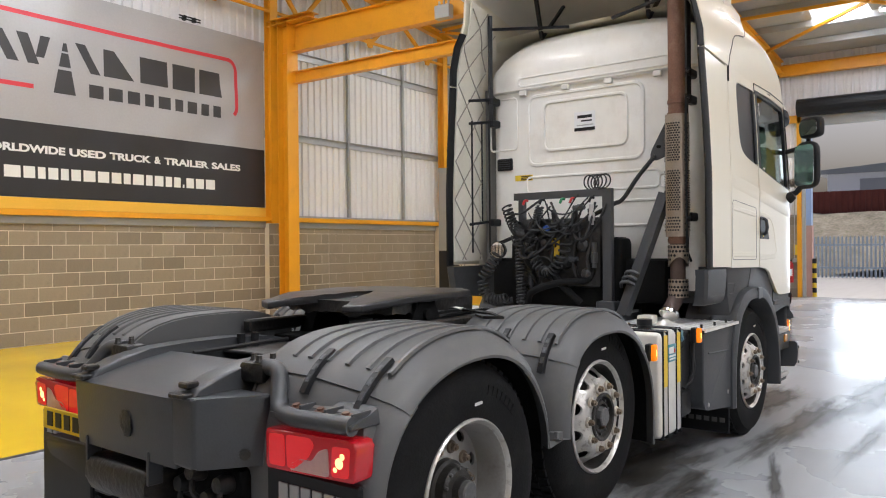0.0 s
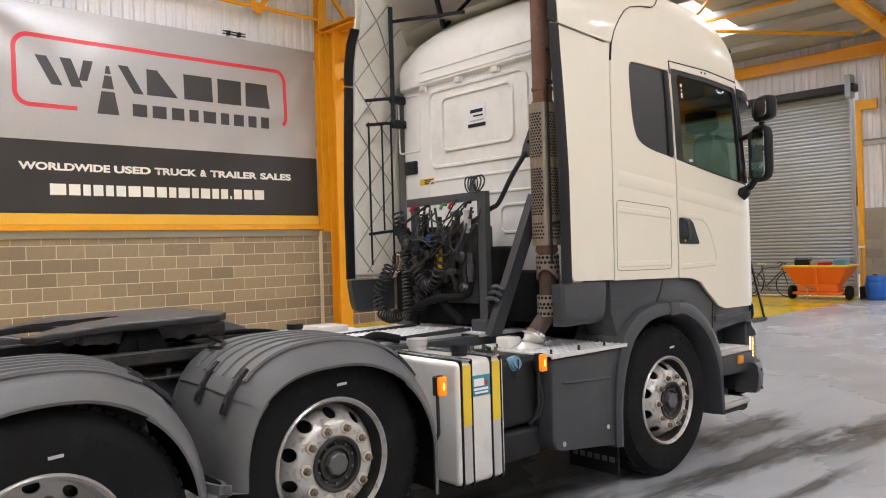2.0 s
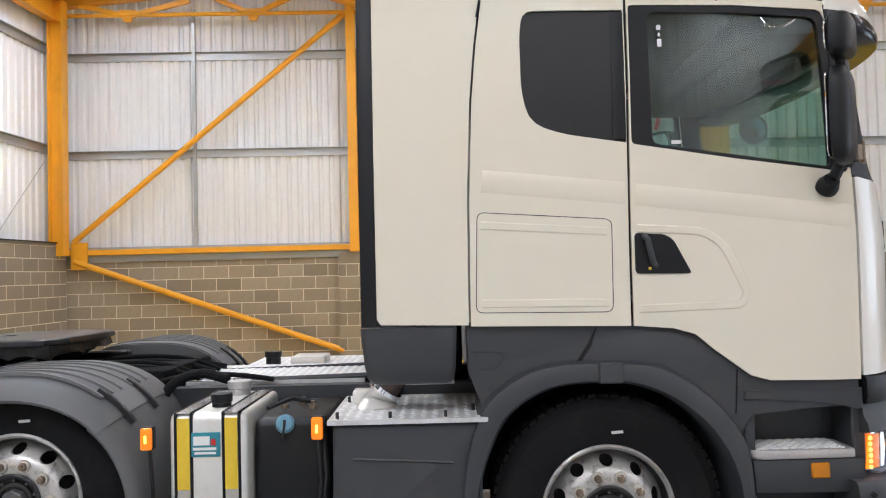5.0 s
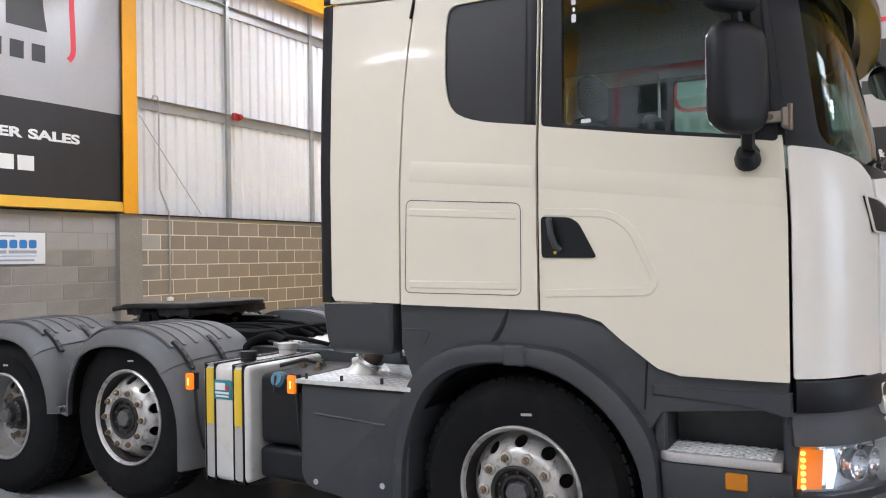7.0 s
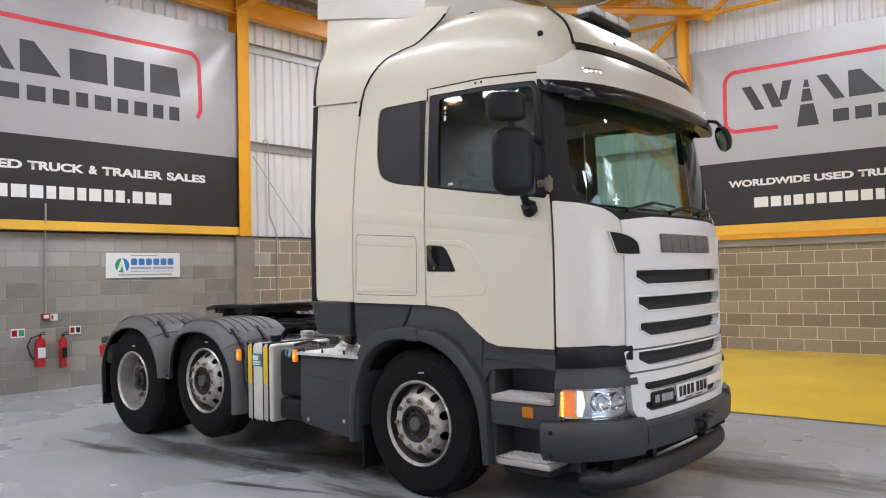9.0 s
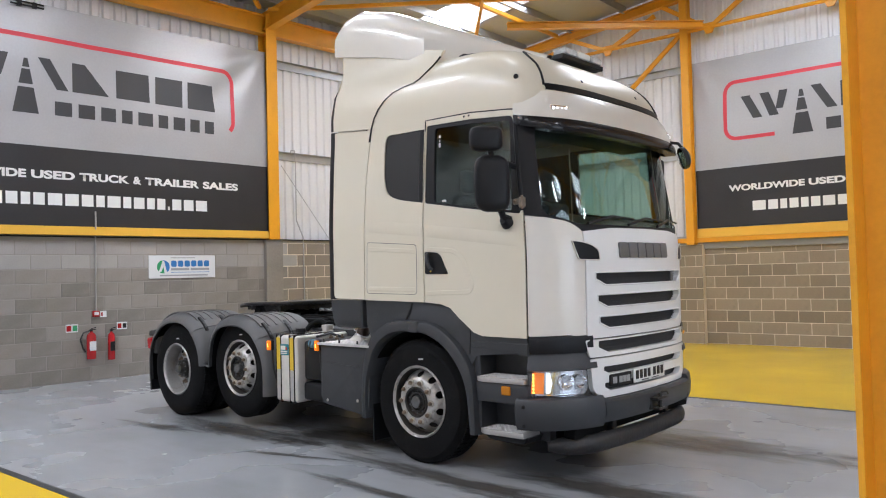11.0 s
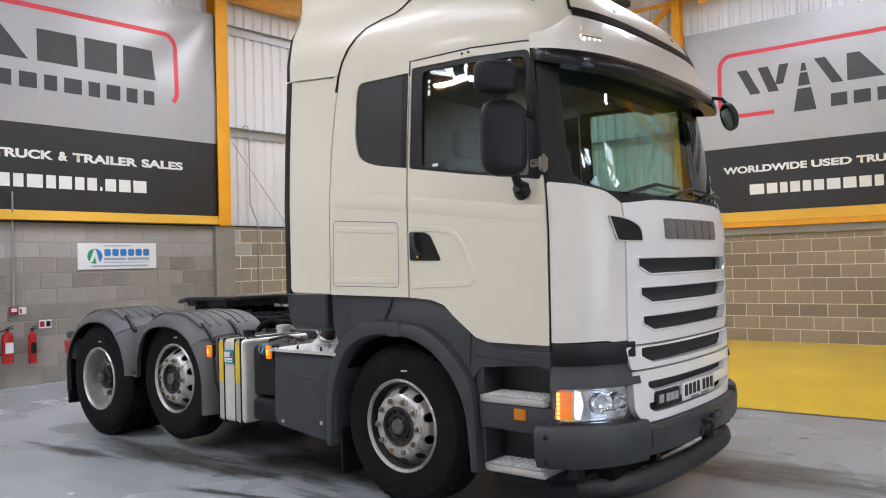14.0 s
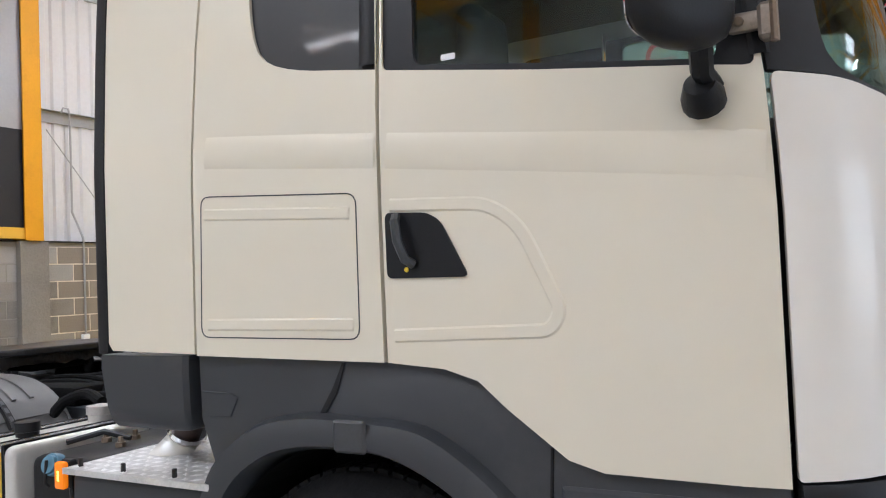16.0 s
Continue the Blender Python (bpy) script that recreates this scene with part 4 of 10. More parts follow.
def banner(name, m, label, lift=0.0, split=1.22, yellow=True):
    """A printed cloth: silver above, black below, with its device and lettering lying on the folds."""
    t = empty(name, label, "banner", "wall banners", m)
    for nm, z0, z1, mat, lab in (("silver_field", split, BH, BANNER, "silver grey cloth"), ("black_field", 0.0, split, BANNERBLACK, "black cloth")):
        e = bmesh.new()
        nx, nz = 66, max(2, int((z1 - z0) / 0.1))
        grid = [[e.verts.new((BW * i / nx, wrinkle(BW * i / nx, z0 + (z1 - z0) * k / nz), z0 + (z1 - z0) * k / nz)) for i in range(nx + 1)] for k in range(nz + 1)]
        for a, b in zip(grid, grid[1:]):
            for i in range(nx):
                e.faces.new((a[i], a[i + 1], b[i + 1], b[i]))
        r = bmesh.ops.extrude_face_region(e, geom=e.faces[:])
        bmesh.ops.translate(e, vec=(0, 0.004, 0), verts=[v for v in r["geom"] if isinstance(v, bmesh.types.BMVert)])
        bmesh.ops.recalc_face_normals(e, faces=e.faces[:])
        part(nm, e, mat, t, lab)
    def lay(e, poly, dy, up):
        a, b, c, d = (Vector(p) for p in poly)
        nx = max(1, int((b - a).length / 0.09), int((c - d).length / 0.09))
        nz = max(1, int((d - a).length / 0.09))
        grid = []
        for kz in range(nz + 1):
            row = []
            for i in range(nx + 1):
                p = a.lerp(b, i / nx).lerp(d.lerp(c, i / nx), kz / nz)
                row.append(e.verts.new((p.x, wrinkle(p.x, p.y + up) + dy, p.y + up)))
            grid.append(row)
        for ra, rb in zip(grid, grid[1:]):
            for i in range(nx):
                e.faces.new((ra[i], ra[i + 1], rb[i + 1], rb[i]))

    def face_out(e):
        bmesh.ops.recalc_face_normals(e, faces=e.faces[:])
        for f in e.faces:
            if f.normal.y > 0:
                f.normal_flip()

    line = bmesh.new()
    for poly, key in logo_shapes():
        if key == "red":
            lay(line, poly, -0.004, 0.0)
            continue
        e = bmesh.new()
        lay(e, poly, -0.004, lift if key == "white" else 0.0)
        face_out(e)
        part("dark_block" if key == "ink" else "white_block", e, BANNERINK if key == "ink" else WHITEMARK, t)
    bmesh.ops.remove_doubles(line, verts=line.verts[:], dist=0.02)
    face_out(line)
    part("red_line", line, BANNERRED, t, "red printed frame line")
    x0 = 0.68
    for word, w in (("WORLDWIDE", 1.515), ("USED", 0.70), ("TRUCK", 0.855), ("&", 0.185), ("TRAILER", 1.055), ("SALES", 0.765)):
        me = text_mesh(word, w - 0.05, 0.132, WHITEMARK, "word")
        for v in me.vertices:
            x, z = x0 + v.co.x, 0.722 + lift + v.co.y
            v.co = (x, wrinkle(x, z) - 0.006, z)
        ob = new("word", me)
        ob.parent = t
        x0 += w + 0.02
    return t


banner("wall_banner", Matrix.Translation((-1.97, LY - 0.035, 2.405)), "silver and black printed banner hung on the clad wall")
banner("wall_banner", RFACE @ Matrix.Translation((3.29 - 2.3 - BW, -0.09, 2.50)), "silver and black printed banner above the grey block wall", 0.02, 1.25)
banner("wall_banner", Matrix.Translation((9.45, 9.0, 0.30)) @ Matrix.Rotation(radians(-90), 4, "Z") @ Matrix.Scale(0.93, 4), "silver and black printed banner on a free-standing steel frame")
banner("wall_banner", Matrix.Translation((2.87, SY + 0.075, 2.85)) @ Matrix.Rotation(math.pi, 4, "Z"), "silver and black printed banner on the white corrugated wall")
bm = bmesh.new()
box(bm, -1.98, 4.49, LY - 0.06, LY + 0.03, 2.214, 2.40, 0.004, 1)
structure("trim_board_north", bm, YELLOWTRIM, "yellow timber board under the banner")
bm = bmesh.new()
box(bm, 3.29 - 2.3 - BW - 0.2, 3.32 - 2.3, -0.12, -0.02, 2.36, 2.50, 0.004, 1)
structure("trim_board_west", bm, YELLOWTRIM, "yellow timber board under the banner", RFACE)

# stand of the free-standing banner
st = empty("banner_stand", "yellow skirted steel stand carrying a printed banner", "stand")
e = bmesh.new()
box(e, 9.44, 9.48, 2.98, 9.0, 0.09, 0.30, 0.004, 1)
part("skirt", e, YELLOWTRIM, st, "yellow skirt board")
for y in (2.98, 6.0, 9.0):
    e = bmesh.new()
    bar(e, (9.51, y, 0.05), (9.51, y, 3.57), 0.05, 0.05)
    part("post", e, PURLIN, st)
    e = bmesh.new()
    bar(e, (8.9, y, 0.045), (10.35, y, 0.045), 0.07, 0.06)
    for dx in (8.95, 10.3):
        tube(e, ((dx, y - 0.03, 0.035), (dx, y + 0.03, 0.035)), 0.035, 10)
    part("foot", e, BLACK, st, "dark steel foot on castors")
    e = bmesh.new()
    bar(e, (10.3, y, 0.07), (9.53, y, 1.75), 0.035, 0.035)
    part("strut", e, BLACK, st)

# ---------------------------------------------------------------- the lorry: x ahead, y to its left, from the front axle
TRUCK = empty("tractor_unit", "cream and white three-axle lorry tractor unit with dark grey lower trim", "lorry", "", pose(0.035, 0.02, 0, 0, 0, -1.8))
XC, NS = 1.0, 2.6


def ramp(v, table):
    for (a, fa), (b, fb) in zip(table, table[1:]):
        if v <= b:
            t = max(0.0, (v - a) / (b - a))
            return fa + (fb - fa) * t
    return table[-1][1]


def half_width(z):
    return ramp(z, ((0.0, 1.165), (2.05, 1.165), (2.5, 1.145), (2.9, 1.118), (3.1, 1.112), (3.3, 1.066), (3.4, 1.005), (3.5, 0.972), (3.8, 0.955)))


def front_x(z):
    return ramp(z, ((0.0, 1.50), (0.9, 1.52), (1.75, 1.53), (1.95, 1.50), (2.75, 1.33), (2.95, 1.27), (3.3, 1.1)))


def corner_table():
    pts, s = [(0.0, 0.0)], 0.0
    last = (0.0, 1.165)
    for k in range(1, 241):
        f = math.pi / 2 * k / 240
        p = (0.53 * math.sin(f) ** (2 / NS), 1.165 * max(math.cos(f), 0.0) ** (2 / NS))
        s += math.dist(p, last)
        last = p
        pts.append((s, f))
    return pts


CORNER = corner_table()
LQ = CORNER[-1][0]
MID = XC + LQ          # where the sheet crosses the lorry's middle


def cab_at(s, z, depth=0.0):
    """A point of the cab's outer skin: s runs along the right side, round the front and down the left side."""
    flip = 1.0
    if s > MID:
        s, flip = 2 * MID - s, -1.0
    w, a = half_width(z), front_x(z) - XC
    if s <= XC:
        return Vector((s, -flip * (w - depth), z))
    f = ramp(s - XC, CORNER)
    sn, cs = math.sin(f), max(math.cos(f), 0.0)
    x, y = a * sn ** (2 / NS), w * cs ** (2 / NS)
    nx, ny = (x / a) ** (NS - 1) / a, (y / w) ** (NS - 1) / w
    nl = math.hypot(nx, ny)
    return Vector((XC + x - depth * nx / nl, -flip * (y - depth * ny / nl), z))


def s_of_y(y):
    """The run s at which the front stands at y (y < 0: right half)."""
    lo, hi = XC, MID
    for _ in range(40):
        m = (lo + hi) / 2
        if -cab_at(m, 1.4).y > -y:
            lo = m
        else:
            hi = m
    return lo


def mirror_copy(ob, parent=None):
    """The same part on the other side."""
    me = ob.data.copy()
    me.transform(Matrix.Diagonal((1, -1, 1, 1)))
    me.flip_normals()
    c = new(ob.name, me)
    c.parent = parent or ob.parent
    if "label" in ob:
        c["label"] = ob["label"]
    return c


def both(name, bm, mat, parent, label="", smooth=True):
    a = part(name, bm, mat, parent, label, smooth)
    return a, mirror_copy(a)


def sheet(name, outline, holes, mat, parent, label="", thick=0.02, lift=0.0, step=0.1, sides=2):
    bm = skin(outline, holes, lambda u, v, d: cab_at(u, v, d - lift), thick, step)
    a = part(name, bm, mat, parent, label)
    return (a, mirror_copy(a)) if sides == 2 else (a,)


G = 0.005
# --- side fairing behind the door area
gap = [(-0.63, 1.385), (-0.624, 1.94), (-0.603, 2.39), (-0.578, 2.65), (-0.543, 2.905)]
sheet("side_fairing", [(-1.05, 1.42), (-1.03, 1.395)] + [(x - G, z) for x, z in gap] + [(-0.79, 2.925), (-1.05, 2.948)], [], CREAM, TRUCK, "cream side fairing behind the cab")
sheet("upper_fairing", [(-1.06, 2.962), (-0.79, 2.937), (-0.548, 2.918), (-0.51, 3.0), (-0.45, 3.085), (-0.37, 3.16), (-0.285, 3.205), (-0.15, 3.235), (-0.03, 3.25), (0.03, 3.275), (0.10, 3.335), (0.20, 3.45), (0.23, 3.50), (-0.95, 3.76), (-1.08, 3.74)], [], CREAM, TRUCK, "cream upper side fairing below the roof deflector", 0.02, 0.010)
# --- cab side behind the door
quarter = [(gap[0][0] + G, 1.38), (0.098, 1.365), (0.100, 1.80), (0.104, 2.1), (0.113, 2.5), (0.118, 2.885), (-0.515, 2.925)] + [(x + G, z) for x, z in gap[::-1]][:-1]
rear_win = round_poly([(0.105, 2.198), (-0.19, 2.245), (-0.335, 2.30), (-0.368, 2.45), (-0.368, 2.72), (-0.350, 2.828), (0.112, 2.822)], [0.0, 0.08, 0.09, 0.06, 0.05, 0.05, 0.0], 3)
sheet("cab_quarter", quarter, [rear_win], CREAM, TRUCK, "cream cab side panel behind the door")
sheet("quarter_window", rear_win, [], TINTGLASS, TRUCK, "black tinted quarter window", 0.01, -0.012)
locker = round_poly([(-0.60, 1.44), (0.02, 1.43), (0.025, 1.85), (-0.585, 1.895)], 0.035)


def seam_strip(name, poly, w, lift, mat, closed=True, parent=TRUCK):
    """A thin line on the cab's skin."""
    bm = bmesh.new()
    pts = poly + poly[:1] if closed else poly
    fine = []
    for a, b in zip(pts, pts[1:]):
        k = max(1, int(math.dist(a, b) / 0.05))
        fine += [(a[0] + (b[0] - a[0]) * i / k, a[1] + (b[1] - a[1]) * i / k) for i in range(k)]
    fine.append(pts[-1])
    rows = []
    for i, p in enumerate(fine):
        a, b = Vector(fine[max(i - 1, 0)]), Vector(fine[min(i + 1, len(fine) - 1)])
        d = (b - a).normalized() if (b - a).length > 1e-6 else Vector((1, 0))
        n = Vector((-d.y, d.x)) * w / 2
        rows.append([bm.verts.new(cab_at(p[0] + sg * n.x, p[1] + sg * n.y, -h)) for sg, h in ((1, -0.004), (0.55, lift), (-0.55, lift), (-1, -0.004))])
    for a, b in zip(rows, rows[1:]):
        for k in range(3):
            bm.faces.new((a[k], a[k + 1], b[k + 1], b[k]))
    bmesh.ops.recalc_face_normals(bm, faces=bm.faces[:])
    return both(name, bm, mat, parent)


seam_strip("locker_seam", locker, 0.006, 0.0012, GREY)
seam_strip("swage_line", [(-0.56, 2.035), (0.095, 1.965)], 0.13, 0.004, CREAM, False)
seam_strip("locker_pressing", [(-0.57, 1.835), (0.0, 1.795)], 0.05, 0.0042, CREAM, False)
seam_strip("locker_pressing", [(-0.57, 1.48), (0.0, 1.473)], 0.05, 0.0042, CREAM, False)

# --- door
lower = [(0.112, 1.365), (0.29, 1.35), (0.39, 1.32), (0.47, 1.25), (0.63, 1.13), (0.72, 1.105), (1.135, 1.10)]
door = lower + [(1.14, 2.02), (1.115, 2.45), (1.085, 2.84), (0.62, 2.882), (0.130, 2.895), (0.127, 2.5), (0.116, 2.1), (0.112, 1.8)]
surround = round_poly([(0.128, 2.192), (0.60, 2.112), (1.125, 2.035), (1.10, 2.45), (1.068, 2.795), (0.62, 2.832), (0.138, 2.845)], [0.02, 0.0, 0.03, 0.0, 0.06, 0.0, 0.02], 3)
doors = sheet("door", door, [surround], CREAM, TRUCK, "cream cab door")
pane = round_poly([(0.226, 2.192), (0.62, 2.128), (1.035, 2.064), (1.03, 2.45), (1.012, 2.765), (0.62, 2.798), (0.224, 2.812)], [0.03, 0.0, 0.03, 0.0, 0.06, 0.0, 0.04], 3)
for d, flip in zip(doors, (False, True)):
    for nm, poly, holes, mat, lift, th, lab in (("window_frame", surround, [pane], BLACK, -0.008, 0.03, "black window surround"), ("window_pane", pane, [], CABGLASS, -0.02, 0.004, "green tinted door glass")):
        bm = skin(poly, holes, lambda u, v, dd: cab_at(u, v, dd - lift), th, 0.1)
        ob = part(nm, bm, mat, d, lab)
        if nm == "window_pane":
            ob.visible_shadow = False
        if flip:
            ob.data.transform(Matrix.Diagonal((1, -1, 1, 1)))
            ob.data.flip_normals()
    # handle: dark recessed plate with a grip
    bm = skin(round_poly([(0.125, 1.60), (0.38, 1.595), (0.30, 1.75), (0.26, 1.775), (0.125, 1.785)], 0.02), [], lambda u, v, dd: cab_at(u, v, dd - 0.006), 0.01, 0.1)
    ob = part("handle_plate", bm, BLACK, d, "black door handle recess")
    bm2 = bmesh.new()
    tube(bm2, [cab_at(0.165, 1.77, -0.012), cab_at(0.175, 1.755, -0.035), cab_at(0.185, 1.70, -0.042), cab_at(0.20, 1.65, -0.03), cab_at(0.215, 1.635, -0.01)], 0.014, 8)
    ob2 = part("handle_grip", bm2, GREY, d, "grey grip")
    bm3 = bmesh.new()
    lathe(bm3, [(0.0, 0.010), (0.007, 0.009), (0.009, 0.0)], cab_at(0.19, 1.622, 0), (0, -1, 0), 12)
    ob3 = part("lock", bm3, YSTRAP, d, "brass key lock")
    if flip:
        for o in (ob, ob2, ob3):
            o.data.transform(Matrix.Diagonal((1, -1, 1, 1)))
            o.data.flip_normals()
seam_strip("swage_line", [(0.135, 1.96), (1.125, 1.835)], 0.13, 0.004, CREAM, False)
seam_strip("door_pressing", round_poly([(0.14, 1.805), (0.44, 1.785), (0.53, 1.72), (0.63, 1.50), (0.60, 1.45), (0.14, 1.44)], [0, 0.1, 0.1, 0.05, 0.03, 0], 4), 0.05, 0.0042, CREAM, False)
for x in (0.55, 0.60):
    bm = bmesh.new()
    lathe(bm, [(0.0, 0.006), (0.008, 0.004), (0.009, 0.0)], cab_at(x, 2.862, 0), (0, -1, 0.1), 8)
    both("door_stud", bm, BLACK, TRUCK)

seam_strip("pillar_trim", [(1.137, 2.06), (1.112, 2.45), (1.085, 2.82)], 0.05, 0.006, BLACK, False)
seam_strip("fairing_seal", [(-0.565, 2.80), (-0.543, 2.91), (-0.508, 3.0), (-0.448, 3.085), (-0.368, 3.16), (-0.285, 3.205), (-0.15, 3.235), (-0.03, 3.25), (0.03, 3.275), (0.10, 3.335), (0.20, 3.45)], 0.010, 0.013, BLACK, False)
seam_strip("pillar_trim", [(0.078, 2.215), (0.084, 2.5), (0.086, 2.81)], 0.062, 0.004, BLACK, False)
seam_strip("door_seal", [(0.124, 2.80), (0.125, 2.892), (0.62, 2.885), (1.08, 2.844)], 0.012, 0.004, BLACK, False)
# --- front corner panel, its cab paint whitened for cool daylight
S80 = s_of_y(-0.80)
corner = [(1.15, 1.115), (1.50, 1.12), (S80 - G, 1.06), (S80 - G, 1.90), (1.52, 1.965), (1.34, 2.00), (1.155, 2.02)]
intake = round_poly([(1.507, 1.826), (1.60, 1.815), (1.685, 1.795), (1.752, 1.757), (1.767, 1.676), (1.557, 1.680)], [0.01, 0.02, 0.04, 0.03, 0.015, 0.02], 3)
sheet("corner_panel", round_poly(corner, [0.01, 0.05, 0.01, 0.01, 0.05, 0.05, 0.02], 3), [], WHITE, TRUCK, "front corner panel, cab paint made whiter for daylight", step=0.07)

# --- grille panel across the front
def slot(y0, zt, h, inset=0.11):
    a, b = s_of_y(-y0), 2 * MID - s_of_y(-y0)
    return round_poly([(a + inset, zt - h), (b - inset, zt - h), (b, zt - h * 0.52), (b, zt), (a, zt), (a, zt - h * 0.52)], 0.010, 2)


def lipped(hole, parent):
    """A rounded lip round a slot."""
    bm, fine = bmesh.new(), []
    for p, q in zip(hole, hole[1:] + hole[:1]):
        k = max(1, int(math.dist(p, q) / 0.08))
        fine += [(p[0] + (q[0] - p[0]) * i / k, p[1] + (q[1] - p[1]) * i / k) for i in range(k)]
    tube(bm, [cab_at(u, v, -0.010) for u, v in fine + fine[:1]], 0.007, 6, False)
    part("slot_lip", bm, FRONTWHITE, parent)


SR = 2 * MID - S80
slots = [slot(0.712, 1.582, 0.100), slot(0.695, 1.411, 0.097), slot(0.68, 1.245, 0.094)]
intakes = [intake, [(2 * MID - u, v) for u, v in intake[::-1]]]
gp = sheet("grille_panel", [(S80, 1.082), (SR, 1.082), (SR, 1.895), (MID + 0.5, 1.925), (MID, 1.93), (MID - 0.5, 1.925), (S80, 1.895)], slots, FRONTWHITE, TRUCK, "white upper grille panel with dark slots", 0.05, 0.008, 0.09, 1)[0]
for q in slots:
    lipped(q, gp)
for q in intakes:
    ai = sheet("air_intake", q, [], BLACK, TRUCK, "black corner air intake", 0.02, 0.012, 0.06, 1)[0]
    bm = bmesh.new()
    tube(bm, [cab_at(u, v, -0.012) for u, v in q + q[:1]], 0.005, 6, False)
    part("intake_lip", bm, WHITE, ai)
sheet("grille_band", round_poly([(S80 - 0.03, 1.072), (SR + 0.03, 1.072), (SR - 0.015, 0.938), (S80 + 0.015, 0.938)], 0.02), [slot(0.70, 1.060, 0.092)], FRONTWHITE, TRUCK, "white grille band", 0.05, 0.014, 0.09, 1)
low_slots = [slot(0.655, 0.862, 0.058, 0.07), slot(0.645, 0.737, 0.060, 0.06)]
sheet("lower_grille", round_poly([(S80 + 0.01, 0.928), (SR - 0.01, 0.928), (SR - 0.035, 0.70), (SR - 0.11, 0.625), (S80 + 0.11, 0.625), (S80 + 0.035, 0.70)], 0.03), low_slots, FRONTWHITE, TRUCK, "white lower grille surround", 0.05, 0.02, 0.09, 1)
# dark mesh behind the slots
bm = bmesh.new()
n = 36
for z0, z1 in ((0.64, 1.9),):
    prev = None
    for k in range(n + 1):
        s = S80 + (SR - S80) * k / n
        c = (bm.verts.new(cab_at(s, z0, 0.045)), bm.verts.new(cab_at(s, z1, 0.045)))
        if prev:
            bm.faces.new((prev[0], c[0], c[1], prev[1]))
        prev = c
part("grille_mesh", bm, INTERIOR, TRUCK, "black grille mesh")
for z in [1.49 + 0.02 * k for k in range(5)] + [1.325 + 0.02 * k for k in range(5)] + [1.16 + 0.02 * k for k in range(5)] + [0.98 + 0.02 * k for k in range(5)]:
    bm = bmesh.new()
    tube(bm, [cab_at(S80 + 0.01 + (SR - S80 - 0.02) * k / 24, z, 0.034) for k in range(25)], 0.004, 4, False)
    part("grille_bar", bm, INTERIOR, TRUCK)
# badge blocks on the front: plain shapes
for k in range(6):
    bm = bmesh.new()
    y0 = -0.43 + 0.134 * k
    a, b = s_of_y(y0) if y0 < 0 else 2 * MID - s_of_y(-y0), 0
    y1 = y0 + 0.122
    b = s_of_y(y1) if y1 < 0 else 2 * MID - s_of_y(-y1)
    zz = [(a, 1.69), (b, 1.69), (b, 1.815), (a, 1.815)]
    bm = skin(round_poly(zz, 0.02, 2), [], lambda u, v, d: cab_at(u, v, d - 0.024), 0.016, 0.1)
    part("badge_block", bm, BADGEGREY, TRUCK, "grey metal badge block")
bm = skin(round_poly([(2 * MID - s_of_y(-0.52), 1.49), (2 * MID - s_of_y(-0.47), 1.49), (2 * MID - s_of_y(-0.47), 1.58), (2 * MID - s_of_y(-0.52), 1.58)], 0.02, 3), [], lambda u, v, d: cab_at(u, v, d - 0.012), 0.01, 0.1)
part("emblem", bm, BADGEGREY, TRUCK, "small grey emblem")
# model badge and number plate
bm = bmesh.new()
box(bm, 1.542, 1.556, -0.31, 0.215, 0.700, 0.811, 0.006, 2)
plate = part("number_plate", bm, PLATEWHITE, TRUCK, "white number plate")
for k in range(7):
    bm = bmesh.new()
    u0 = -0.285 + 0.066 * k + (0.028 if k > 3 else 0.0)
    box(bm, 1.556, 1.559, u0, u0 + 0.044, 0.728, 0.796)
    part("plate_bar", bm, BLACK, plate)
for u0, u1 in ((-0.19, -0.07), (-0.02, 0.11)):
    bm = bmesh.new()
    box(bm, 1.556, 1.558, u0, u1, 0.708, 0.715)
    part("plate_bar", bm, BLACK, plate)
bm = skin(round_poly([(s_of_y(-0.60), 0.705), (s_of_y(-0.335), 0.700), (s_of_y(-0.335), 0.800), (s_of_y(-0.60), 0.795)], 0.015, 2), [], lambda u, v, d: cab_at(u, v, d - 0.036), 0.016, 0.1)
mb = part("model_badge", bm, BLACK, TRUCK, "black model badge with grey blocks")
for y0, w in ((-0.575, 0.045), (-0.50, 0.04), (-0.45, 0.04), (-0.40, 0.04)):
    bm = skin([(s_of_y(y0), 0.727), (s_of_y(y0 + w), 0.727), (s_of_y(y0 + w), 0.775), (s_of_y(y0), 0.775)], [], lambda u, v, d: cab_at(u, v, d - 0.041), 0.004, 0.1)
    part("badge_block", bm, GREYMARK, mb)

# --- windscreen
SA = 1.30
ws = round_poly([(SA, 2.03), (S80 - 0.02, 1.955), (MID, 1.945), (2 * MID - S80 + 0.02, 1.955), (2 * MID - SA, 2.03), (2 * MID - SA, 2.70), (MID, 2.74), (SA, 2.70)], [0.08, 0, 0, 0, 0.08, 0.06, 0, 0.06], 3)
sheet("windscreen_frame", [(1.15, 2.025), (1.34, 2.005), (1.52, 1.97), (S80, 1.90), (MID, 1.935), (SR, 1.90), (2 * MID - 1.52, 1.97), (2 * MID - 1.34, 2.005), (2 * MID - 1.15, 2.025), (2 * MID - 1.11, 2.83), (MID, 2.84), (1.11, 2.83)], [ws], BLACK, TRUCK, "black windscreen surround and door pillars", 0.03, -0.006, 0.09, 1)
g = sheet("windscreen", ws, [], CABGLASS, TRUCK, "green tinted windscreen", 0.005, -0.016, 0.12, 1)[0]
g.visible_shadow = False
